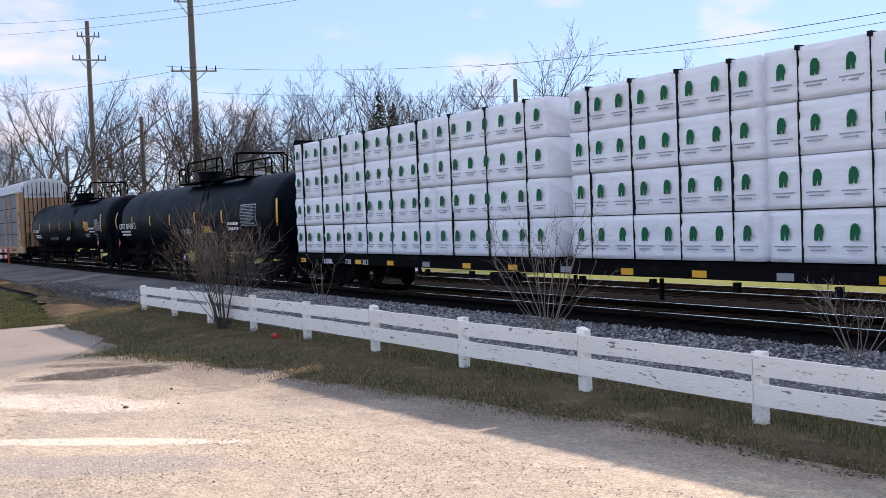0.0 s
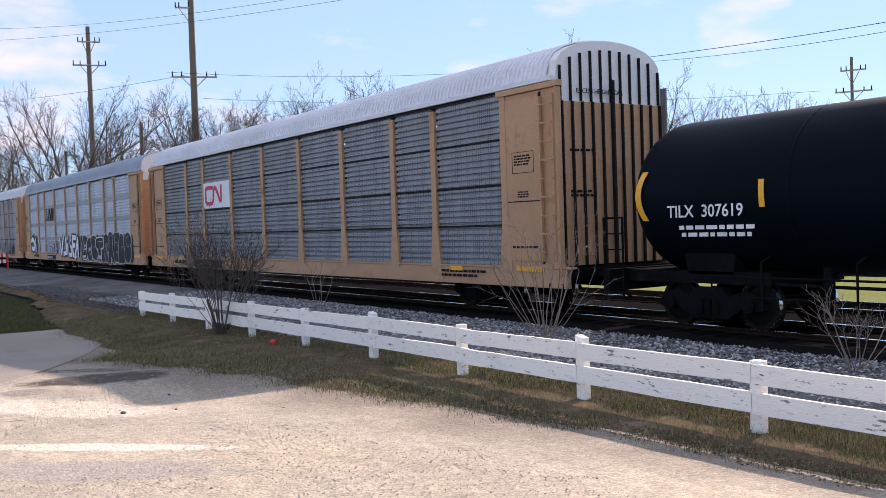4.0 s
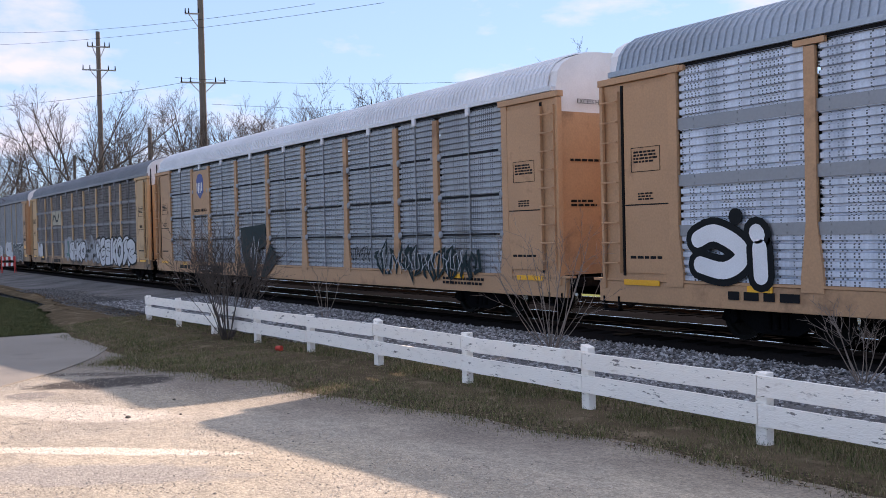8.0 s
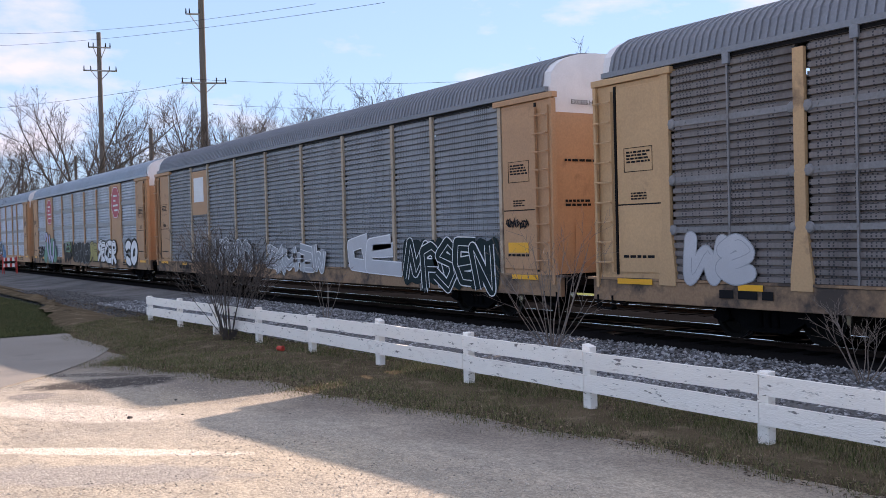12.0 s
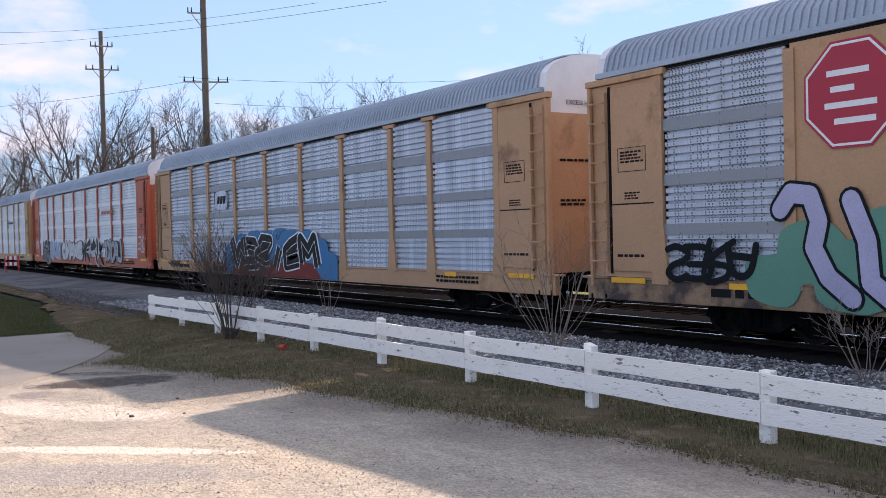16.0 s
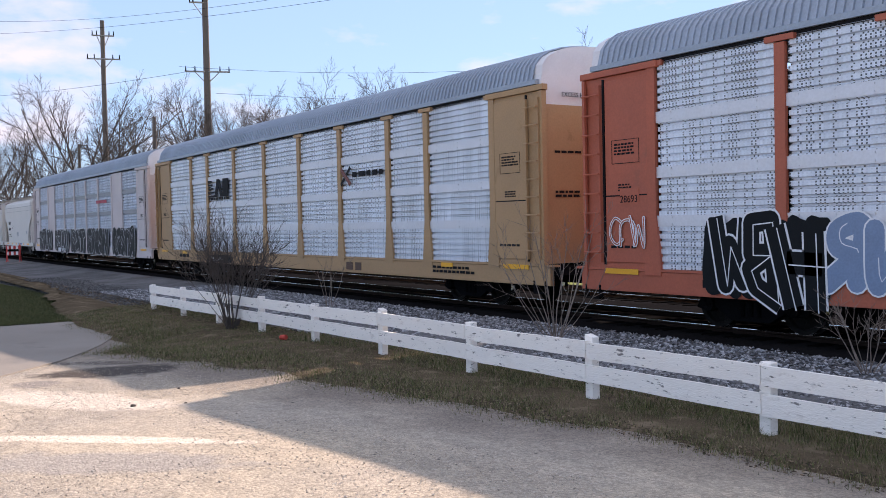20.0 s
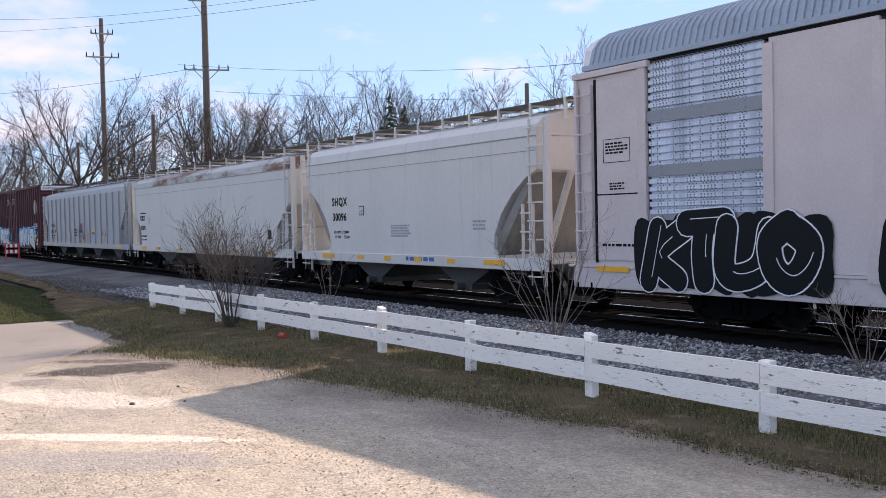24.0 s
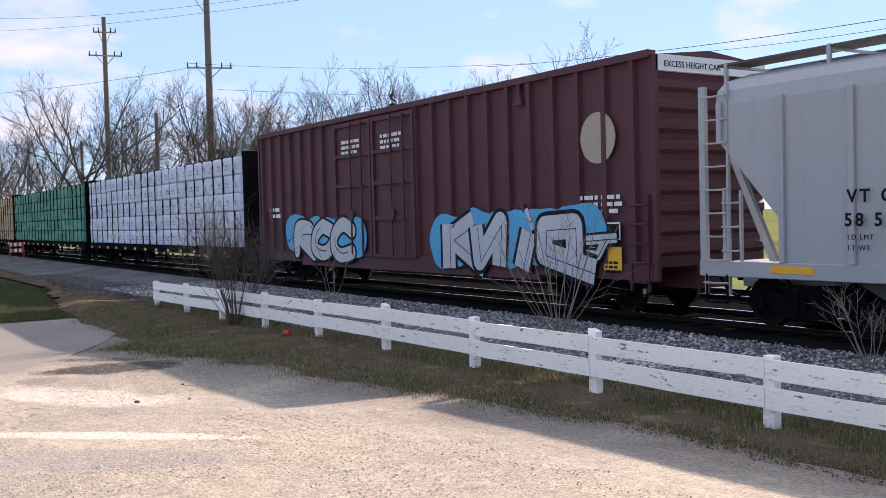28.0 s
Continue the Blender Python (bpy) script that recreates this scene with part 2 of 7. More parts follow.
    vor.inputs["Scale"].default_value = 46.0
    k.new(vec, vor.inputs["Vector"])
    sep = n.new("ShaderNodeSeparateColor")
    k.new(vor.outputs["Color"], sep.inputs[0])
    col = mix("MULTIPLY", 1.0, col, ramp(sep.outputs[0], 0.0, 1.0, (0.72, 0.72, 0.73), (1.18, 1.18, 1.17)))
    col = mix("MULTIPLY", 1.0, col, ramp(noise_tex(120.0, 4.0), 0.34, 0.66, (0.74, 0.74, 0.75), (1.18, 1.18, 1.17)))

    k.new(col, b.inputs["Base Color"])
    bp = n.new("ShaderNodeBump")
    bp.inputs["Strength"].default_value, bp.inputs["Distance"].default_value = 0.45, 0.012
    inv = n.new("ShaderNodeMath")
    inv.operation = "SUBTRACT"
    inv.inputs[0].default_value = 1.0
    k.new(vor.outputs["Distance"], inv.inputs[1])
    k.new(inv.outputs[0], bp.inputs["Height"])
    k.new(bp.outputs["Normal"], b.inputs["Normal"])
    MATS["lot_gravel"] = m
    return m


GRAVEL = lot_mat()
GRASSY = surf("verge_soil", (0.12, 0.092, 0.06), 1.0, 0, 0.45, 1.6, 45.0, 1.0, (0.22, 0.17, 0.115), 2.6, 0.53)
FIELD = surf("field_grass", (0.20, 0.215, 0.08), 1.0, 0, 0.35, 0.12, 9.0, 0.8, (0.24, 0.20, 0.10), 0.15, 0.55)
LAWNSOIL = surf("lawn_turf", (0.060, 0.064, 0.027), 1.0, 0, 0.4, 0.5, 20.0, 0.8, (0.11, 0.09, 0.05), 0.7, 0.56)
BALLAST = surf("ballast_stone", (0.15, 0.148, 0.146), 0.95, 0, 0.5, 0.7, 24.0, 1.0, (0.09, 0.088, 0.085), 0.4, 0.6)
# near-black: shade under the cars is put into this ballast colour
SHADED_BED = surf("oily_ballast", (0.013, 0.0125, 0.013), 0.85, 0, 0.4, 0.7, 24.0, 1.0)
CONCRETE = surf("worn_concrete", (0.30, 0.27, 0.235), 0.9, 0, 0.14, 0.5, 45.0, 0.25, (0.235, 0.212, 0.187), 0.6, 0.6)
WHITEWOOD = surf("weathered_white_paint", (0.96, 0.90, 0.82), 0.75, 0, 0.04, 2.0, 30.0, 0.3, (0.66, 0.59, 0.52), 5.0, 0.60, (0.8, 1.0, 3.0), 0.03)
layer(WHITEWOOD, (0.10, 0.08, 0.07), 5.5, 0.625, 0.04, (0.8, 1, 3.0), 0.85)
layer(WHITEWOOD, (0.16, 0.13, 0.11), 20.0, 0.645, 0.03, (0.5, 1, 2.4), 0.75)
layer(WHITEWOOD, (0.52, 0.46, 0.40), 1.7, 0.56, 0.2, (1, 1, 1.6), 0.3)
RAILTOP = surf("polished_rail_head", (0.80, 0.80, 0.80), 0.13, 1.0, 0.1, 2.0, 30.0, 0.05)
RAILSIDE = surf("rusty_rail", (0.030, 0.021, 0.017), 0.8, 0.2, 0.3, 1.0, 30.0, 0.3)
# timber taken darker than creosote alone, shade under the cars included
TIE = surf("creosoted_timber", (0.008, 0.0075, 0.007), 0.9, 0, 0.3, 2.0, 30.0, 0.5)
IRON = surf("black_cast_iron", (0.010, 0.010, 0.011), 0.75, 0.1, 0.35, 2.0, 25.0, 0.2, (0.03, 0.024, 0.02), 1.5, 0.58)
WHEEL = surf("wheel_steel", (0.018, 0.017, 0.016), 0.6, 0.3, 0.3, 4.0, 25.0, 0.1)
TREAD = surf("bright_wheel_tread", (0.55, 0.54, 0.53), 0.25, 1.0, 0.1, 4.0, 25.0, 0.0)
BLACK = surf("black_tank_paint", (0.0016, 0.0042, 0.0085), 0.45, 0, 0.2, 0.7, 20.0, 0.05, (0.0035, 0.0065, 0.011), 0.5, 0.6)
BLACK.node_tree.nodes["Principled BSDF"].inputs["Specular IOR Level"].default_value = 0.04
for m in (IRON, SHADED_BED, TIE, BALLAST, GRASSY, FIELD, LAWNSOIL, RAILSIDE, CONCRETE, WHEEL):
    m.node_tree.nodes["Principled BSDF"].inputs["Specular IOR Level"].default_value = 0.0
YELLOW = flat_paint("yellow_reflector", (0.85, 0.42, 0.02), 0.4)
WHITE = flat_paint("white_stencil", (0.78, 0.78, 0.78), 0.6)
INK = flat_paint("black_stencil", (0.012, 0.012, 0.014), 0.6)
TAN = surf("tan_railcar_paint", (0.48, 0.275, 0.145), 0.6, 0, 0.18, 0.8, 25.0, 0.1, (0.24, 0.13, 0.07), 0.8, 0.57)
OCHRE = surf("ochre_railcar_paint", (0.44, 0.27, 0.13), 0.6, 0, 0.14, 0.8, 25.0, 0.1, (0.20, 0.12, 0.05), 0.9, 0.63)
ORANGE = surf("faded_orange_paint", (0.45, 0.115, 0.06), 0.6, 0, 0.16, 0.8, 25.0, 0.1, (0.25, 0.10, 0.06), 0.9, 0.62)
PALE = surf("dusty_white_paint", (0.62, 0.545, 0.53), 0.6, 0, 0.12, 0.8, 25.0, 0.1, (0.36, 0.27, 0.24), 0.9, 0.64)
BARK = surf("grey_bark", (0.092, 0.077, 0.067), 0.95, 0, 0.3, 2.0, 30.0, 0.4)
TWIG = surf("brown_twig", (0.075, 0.060, 0.051), 0.9, 0, 0.3, 3.0, 30.0, 0.0)
POLEWOOD = surf("weathered_pole_wood", (0.17, 0.135, 0.11), 0.9, 0, 0.2, 1.0, 30.0, 0.4, None, 1, 0.5, (6, 6, 0.4))


# ---- mesh helpers ----
def box(bm, x0, x1, y0, y1, z0, z1):
    v = [bm.verts.new(p) for p in ((x0, y0, z0), (x1, y0, z0), (x1, y1, z0), (x0, y1, z0), (x0, y0, z1), (x1, y0, z1), (x1, y1, z1), (x0, y1, z1))]
    for f in ((0, 3, 2, 1), (4, 5, 6, 7), (0, 1, 5, 4), (1, 2, 6, 5), (2, 3, 7, 6), (3, 0, 4, 7)):
        bm.faces.new([v[i] for i in f])


def boxes(*rows):
    bm = bmesh.new()
    for r in rows:
        box(bm, *r)
    return bm


def prism(bm, pts, a0, a1, axis="x"):
    """A closed outline, pushed from a0 to a1: (y, z) along x, (x, z) along y, (x, y) along z."""
    put = {"x": lambda p, a: (a, p[0], p[1]), "y": lambda p, a: (p[0], a, p[1]), "z": lambda p, a: (p[0], p[1], a)}[axis]
    v0, v1 = [bm.verts.new(put(p, a0)) for p in pts], [bm.verts.new(put(p, a1)) for p in pts]
    n = len(pts)
    for i in range(n):
        bm.faces.new((v0[i], v0[(i + 1) % n], v1[(i + 1) % n], v1[i]))
    bm.faces.new(v0[::-1])
    bm.faces.new(v1)


def tube(bm, p0, p1, r0, r1=None, n=8, caps=True):
    r1 = r0 if r1 is None else r1
    p0, p1 = Vector(p0), Vector(p1)
    d = (p1 - p0).normalized()
    a = d.cross(Vector((0, 0, 1)) if abs(d.z) < 0.9 else Vector((1, 0, 0))).normalized()
    b = d.cross(a)
    rings = [[bm.verts.new(p + r * (math.cos(t) * a + math.sin(t) * b)) for t in (2 * math.pi * i / n for i in range(n))] for p, r in ((p0, r0), (p1, r1))]
    for i in range(n):
        bm.faces.new((rings[0][i], rings[0][(i + 1) % n], rings[1][(i + 1) % n], rings[1][i]))
    if caps:
        bm.faces.new(rings[0][::-1])
        bm.faces.new(rings[1])


def pipe(bm, pts, r, n=6):
    """One bent bar through the points."""
    pts = [Vector(p) for p in pts]
    rings, a = [], None
    for i, p in enumerate(pts):
        u, v = (p - pts[i - 1]).normalized() if i else None, (pts[i + 1] - p).normalized() if i < len(pts) - 1 else None
        d = ((u or v) + (v or u)).normalized()
        if a is None:
            a = d.cross(Vector((0.13, 0.21, 1)) if abs(d.z) < 0.9 else Vector((1, 0.2, 0.1)))
        a = (a - d * a.dot(d)).normalized()
        b = d.cross(a)
        w = r / max(0.6, d.dot(v or u))
        rings.append([bm.verts.new(p + w * (math.cos(t) * a + math.sin(t) * b)) for t in (2 * math.pi * k / n for k in range(n))])
    for g, h in zip(rings[:-1], rings[1:]):
        for i in range(n):
            bm.faces.new((g[i], g[(i + 1) % n], h[(i + 1) % n], h[i]))
    bm.faces.new(rings[0][::-1])
    bm.faces.new(rings[-1])


def lathe(bm, prof, n=24, axis="z", at=(0, 0, 0), caps=True):
    """prof: (radius, height) pairs turned round an axis."""
    rings = []
    for r, h in prof:
        ring = []
        for i in range(n):
            t = 2 * math.pi * i / n
            c, s = r * math.cos(t), r * math.sin(t)
            p = {"z": (c, s, h), "x": (h, c, s), "y": (c, h, s)}[axis]
            ring.append(bm.verts.new((p[0] + at[0], p[1] + at[1], p[2] + at[2])))
        rings.append(ring)
    for a, b in zip(rings[:-1], rings[1:]):
        for i in range(n):
            bm.faces.new((a[i], a[(i + 1) % n], b[(i + 1) % n], b[i]))
    if caps:
        bm.faces.new(rings[0][::-1])
        bm.faces.new(rings[-1])


def mesh_of(name, bm, material, smooth=False, bevel=0.0):
    if bevel:
        bmesh.ops.bevel(bm, geom=list(bm.edges), offset=bevel, segments=1, affect="EDGES")
    bmesh.ops.recalc_face_normals(bm, faces=list(bm.faces))
    me = bpy.data.meshes.new(name)
    bm.to_mesh(me)
    bm.free()
    for m in material if isinstance(material, (list, tuple)) else (material,):
        me.materials.append(m)
    if smooth:
        for p in me.polygons:
            p.use_smooth = True
    return me


def part(name, bm, material, parent, label="", smooth=False, bevel=0.0):
    data = bm if isinstance(bm, bpy.types.Mesh) else mesh_of(name, bm, material, smooth, bevel)
    ob = new(name, data)
    ob.parent = parent
    return tagged(ob, label)


def thing(name, label, category, group="", m=None):
    ob = new(name)
    ob.empty_display_size = 0.3
    if m is not None:
        ob.matrix_world = m
    return tagged(ob, label, category, group)


def structure(name, bm, material, label, category, smooth=False, kind="structure"):
    return tagged(new(name, mesh_of(name, bm, material, smooth)), label, category, kind=kind)

# ---- ground, lot, track ----
YC = 14.42          # middle of the track the train runs on
YC2 = 18.45         # middle of the second track
SPEED = 14.196      # metres a second, along +x
GRASS_EDGE = [(-60, 8.0), (-40, 7.6), (-30, 6.5), (-25.6, 5.7), (-20.2, 5.45), (-18.2, 4.5), (-15.6, 4.75), (-12.8, 5.45), (-10.3, 5.9), (-7.65, 6.38), (-5.75, 6.72), (-3.5, 7.0), (2, 7.2), (12, 7.3), (40, 7.3)]


def drop(x):
    """The ground falls a hand's breadth towards the crossing."""
    f = min(1.0, max(0.0, (-x - 13.5) / 7.5))
    return -0.27 * f * f * (3 - 2 * f)


def verge_drop(x, y):
    return drop(x) * min(1.0, max(0.3, (7.6 - y) / 2.5))


def rise(x, y):
    """The lot climbs gently away from the crossing, level again at the verge."""
    f = min(1.0, max(0.0, (edge_y(max(-59, min(x, 39))) - y - 0.1) / 3.2))
    return 0.037 * min(20.0, max(0.0, x + 12.0)) * f * f * (3 - 2 * f) + drop(x)


def strip(xs, profile, wob=0.0, cell=None):
    """A sheet along x: profile gives (y, z) rows from near to far at each x."""
    bm = bmesh.new()
    rows = []
    for x in xs:
        rows.append([bm.verts.new((x, y, z + (wob * noise.noise(Vector((x * 0.6, y * 0.6, 3.3))) if wob else 0))) for y, z in profile(x)])
    for a, b in zip(rows[:-1], rows[1:]):
        for i in range(len(a) - 1):
            bm.faces.new((a[i], b[i], b[i + 1], a[i + 1]))
    return bm


def edge_y(x):
    for (xa, ya), (xb, yb) in zip(GRASS_EDGE[:-1], GRASS_EDGE[1:]):
        if xa <= x <= xb:
            return ya + (yb - ya) * (x - xa) / (xb - xa) + 0.30 * noise.noise(Vector((x * 0.9, 0.5, 0))) + 0.16 * noise.noise(Vector((x * 3.1, 1.5, 0)))
    return 7.6


bm = bmesh.new()
for qx in range(-12, 12):
    for qy in range(-12, 12):
        bm.faces.new([bm.verts.new((250.0 * (qx + a), 250.0 * (qy + b), -0.46)) for a, b in ((0, 0), (1, 0), (1, 1), (0, 1))])
bmesh.ops.remove_doubles(bm, verts=list(bm.verts), dist=0.01)
structure("ground", bm, FIELD, "winter-pale green grass field reaching to the horizon", "ground")

XS = [-300, -200, -140, -100, -80, -65, -55, -48] + [-44 + 0.4 * i for i in range(125)] + [8, 12, 20, 35, 60, 120]
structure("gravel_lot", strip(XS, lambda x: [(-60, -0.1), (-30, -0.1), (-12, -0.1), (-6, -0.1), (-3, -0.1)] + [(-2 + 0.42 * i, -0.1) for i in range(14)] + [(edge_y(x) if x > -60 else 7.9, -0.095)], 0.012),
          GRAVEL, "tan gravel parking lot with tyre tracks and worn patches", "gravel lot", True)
for v in bpy.data.objects["gravel_lot"].data.vertices:
    v.co.z += rise(v.co.x, v.co.y)
def verge_rows(x):
    near = edge_y(x) if x > -60 else 7.9
    up = x > -27.5
    knots = [(near - 0.5, -0.125), (near, -0.092), (7.0, -0.06 if up else -0.16), (7.9, -0.08 if up else -0.25), (8.7, -0.16 if up else -0.25), (9.0, -0.3)]
    out = []
    for (ya, za), (yb, zb) in zip(knots[:-1], knots[1:]):
        for q in range(4):
            y, z = ya + (yb - ya) * q / 4, za + (zb - za) * q / 4
            lump = 0.035 * noise.noise(Vector((x * 1.7, y * 1.7, 5.1))) + 0.02 * noise.noise(Vector((x * 4.5, y * 4.5, 8.1)))
            out.append((y, z + verge_drop(x, y) + (max(0.0, lump) if y > near + 0.3 and up else 0.0)))
    return out + [(9.0, -0.3 + verge_drop(x, 9.0))]


structure("grass_verge", strip(XS, verge_rows, 0.0),
          GRASSY, "strip of short dead and green grass along the fence", "grass verge", True)
def bed_rows(x):
    d = drop(x) if x < -27 else 0.0
    near = [(6.25 + 0.2 * noise.noise(Vector((x, 9, 0))), -0.1 + d), (6.9, -0.082 + d)] if x < -27 else [(7.6, -0.28), (8.3, -0.12)]
    return near + [(9.5, -0.12 + 0.8 * d), (11.0, -0.13 + 0.5 * d), (12.35, -0.14), (YC + 2.0, -0.15), (YC2 - 1.6, -0.16), (YC2 + 1.5, -0.2), (YC2 + 2.4, -0.6)]


structure("ballast_bed", strip([-500, -300, -200, -140, -100, -80, -60] + [-50 + 1.0 * i for i in range(60)] + [20, 40, 80, 200, 400], bed_rows, 0.02),
          BALLAST, "grey crushed-stone ballast bed under the two tracks", "ballast", True)
# dark sheet along the tracks, painting the shade under the train
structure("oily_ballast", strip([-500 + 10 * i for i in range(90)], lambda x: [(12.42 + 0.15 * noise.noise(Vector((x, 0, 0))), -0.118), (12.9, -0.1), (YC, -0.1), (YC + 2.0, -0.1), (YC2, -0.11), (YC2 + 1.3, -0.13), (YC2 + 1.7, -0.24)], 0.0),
          SHADED_BED, "dark ballast around the ties, shade under the train in its colour", "ballast", True)


def rail(yc, name, label):
    prof = [(-0.07, -0.17), (0.07, -0.17), (0.07, -0.155), (0.012, -0.13), (0.012, -0.045), (0.036, -0.03), (0.036, -0.008), (0.03, -0.002), (-0.03, -0.002), (-0.036, -0.008), (-0.036, -0.03), (-0.012, -0.045), (-0.012, -0.13), (-0.07, -0.155)]
    bm = bmesh.new()
    prism(bm, [(yc + a, b) for a, b in prof], -500, 400)
    ob = structure(name, bm, RAILSIDE, label, "rail")
    part("rail_head", boxes((-500, 400, yc - 0.034, yc + 0.034, -0.002, 0.003)), RAILTOP, ob, "bright wheel-polished running surface")


rail(YC - 0.752, "rail", "rusty steel rail with a polished top")
rail(YC + 0.752, "rail", "rusty steel rail with a polished top")
rail(YC2 - 0.752, "rail", "rusty steel rail of the second track")
rail(YC2 + 0.752, "rail", "rusty steel rail of the second track")
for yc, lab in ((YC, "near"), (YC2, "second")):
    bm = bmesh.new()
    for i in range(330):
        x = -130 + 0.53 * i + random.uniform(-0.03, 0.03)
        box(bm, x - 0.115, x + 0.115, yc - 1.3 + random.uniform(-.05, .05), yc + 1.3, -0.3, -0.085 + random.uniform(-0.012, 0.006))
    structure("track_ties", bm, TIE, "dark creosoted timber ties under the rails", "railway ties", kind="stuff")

# concrete apron at the edge of the lot
pad = [(-23.7, 0.5), (-13.6, 0.9), (-15.3, 2.3), (-16.5, 3.25), (-18.4, 4.35), (-20.2, 5.2), (-21.9, 5.5), (-23.4, 5.3)]
bm = bmesh.new()
prism(bm, [(x * (1 - drop(x) / 2.07), y * (1 - drop(x) / 2.07)) for x, y in pad], -0.3, -0.082, "z")
bmesh.ops.triangulate(bm, faces=list(bm.faces))
bmesh.ops.subdivide_edges(bm, edges=list(bm.edges), cuts=7, use_grid_fill=True)
for v in bm.verts:
    v.co.z += drop(v.co.x)
structure("concrete_apron", bm, CONCRETE, "smooth pale concrete apron beside the gravel", "concrete apron")

structure("lawn", strip([-80 + 2 * i for i in range(27)] + [-26.6, -26.0], lambda x: [(-20, -0.345), (-6, -0.34), (0, -0.335), (2, -0.335), (4, -0.333), (6.0, -0.335), (6.9 + 0.2 * noise.noise(Vector((x * 0.5, 4, 0))), -0.335), (7.2 + 0.2 * noise.noise(Vector((x * 0.5, 4, 0))), -0.42)], 0.015),
          LAWNSOIL, "patchy green lawn beside the concrete apron", "lawn", True)
# ---- fence ----
FX0, FY0 = -25.48, 7.32


def fence():
    f = thing("board_fence", "low two-board fence in flaking white paint beside the track", "fence")
    xs = [FX0 + 2.44 * i for i in range(14)]
    top = lambda x: 0.52 + 0.008 * (x - FX0) if x < -10.8 else 0.62 + 0.002 * (x + 10.8)
    base = lambda x: -0.10 + 0.004 * (x - FX0)
    for i, x in enumerate(xs):
        bm = bmesh.new()
        lean = random.uniform(-0.012, 0.012)
        h = top(x) + (0.045 if i in (5, 7, 9) else 0.012 if i % 2 else -0.01)
        w, y = 0.066, FY0 + 0.007 * (x - FX0) * 0 + 0.07 + 0.003 * i
        prism(bm, [(x - w, base(x) - 0.3), (x + w, base(x) - 0.3), (x + w + lean, h - (0.03 if i in (5, 7) else 0)), (x - w + lean, h)], y - 0.03, y + 0.075, "y")
        part("post", bm, WHITEWOOD, f, bevel=0.006)
    for row, (lo, hi) in enumerate(((-0.225, -0.035), (-0.50, -0.30))):
        for i in range(0, len(xs) - 1):
            x0, x1 = xs[i], xs[i + 1]
            j = random.uniform(-0.012, 0.012)
            k2 = random.uniform(-0.012, 0.012)
            g = 0.004
            bm = bmesh.new()
            n = 6
            outline = [(x0 + g + (x1 - x0 - 2 * g) * q / n, top(x0 + (x1 - x0) * q / n) + lo + j * (1 - q / n) + k2 * q / n + random.uniform(-.004, .004)) for q in range(n + 1)]
            outline += [(x0 + g + (x1 - x0 - 2 * g) * q / n, top(x0 + (x1 - x0) * q / n) + hi + j * (1 - q / n) + k2 * q / n + random.uniform(-.004, .004)) for q in range(n, -1, -1)]
            y = FY0 + 0.003 * i
            prism(bm, outline, y - 0.008, y + 0.034, "y")
            part("board", bm, WHITEWOOD, f)
    return f


fence()

# ---- grass, stones and small things on the ground ----
def island_mat(name, c0, c1, rough=0.9):
    m = bpy.data.materials.new(name)
    m.use_nodes = True
    n, k = m.node_tree.nodes, m.node_tree.links
    b, g, r = n["Principled BSDF"], n.new("ShaderNodeNewGeometry"), n.new("ShaderNodeValToRGB")
    b.inputs["Roughness"].default_value = rough
    b.inputs["Specular IOR Level"].default_value = 0.25
    els = r.color_ramp.elements
    els[0].color, els[1].color = (*c0, 1), (*c1, 1)
    k.new(g.outputs["Random Per Island"], r.inputs["Fac"])
    k.new(r.outputs["Color"], b.inputs["Base Color"])
    MATS[name] = m
    return m, els


def scatter_stones(name, n, x0, x1, ylo, yhi, z, s0, s1, material, label, category, seed, flat=0.65):
    r = np.random.default_rng(seed)
    px = r.uniform(x0, x1, n)
    lo = np.array([ylo(q) for q in px])
    hi = np.array([yhi(q) for q in px])
    py = r.uniform(lo, hi)
    size = s0 * (s1 / s0) ** r.random(n)
    base = np.array([(1, 0, 0), (-1, 0, 0), (0, 1, 0), (0, -1, 0), (0, 0, 1), (0, 0, -1)], float)
    v = base[None] * r.uniform(0.55, 1.15, (n, 6, 1)) + r.normal(0, 0.16, (n, 6, 3))
    a = r.uniform(0, 6.28, n)
    c, s = np.cos(a)[:, None], np.sin(a)[:, None]
    x, y = v[:, :, 0] * c - v[:, :, 1] * s, v[:, :, 0] * s + v[:, :, 1] * c
    tilt = r.uniform(-0.6, 0.6, n)[:, None]
    zz = v[:, :, 2] * flat + x * tilt * 0.5
    up = np.array([rise(a, b) if b < 7 else 0.0 for a, b in zip(px, py)])
    V = np.stack([x * size[:, None] + px[:, None], y * size[:, None] + py[:, None], zz * size[:, None] + z + up[:, None] + size[:, None] * 0.25], -1).reshape(-1, 3)
    f = np.array([(0, 2, 4), (2, 1, 4), (1, 3, 4), (3, 0, 4), (2, 0, 5), (1, 2, 5), (3, 1, 5), (0, 3, 5)])
    F = (f[None] + 6 * np.arange(n)[:, None, None]).reshape(-1, 3)
    me = bpy.data.meshes.new(name)
    me.from_pydata(V.tolist(), [], F.tolist())
    me.materials.append(material)
    return tagged(new(name, me), label, category, kind="stuff")


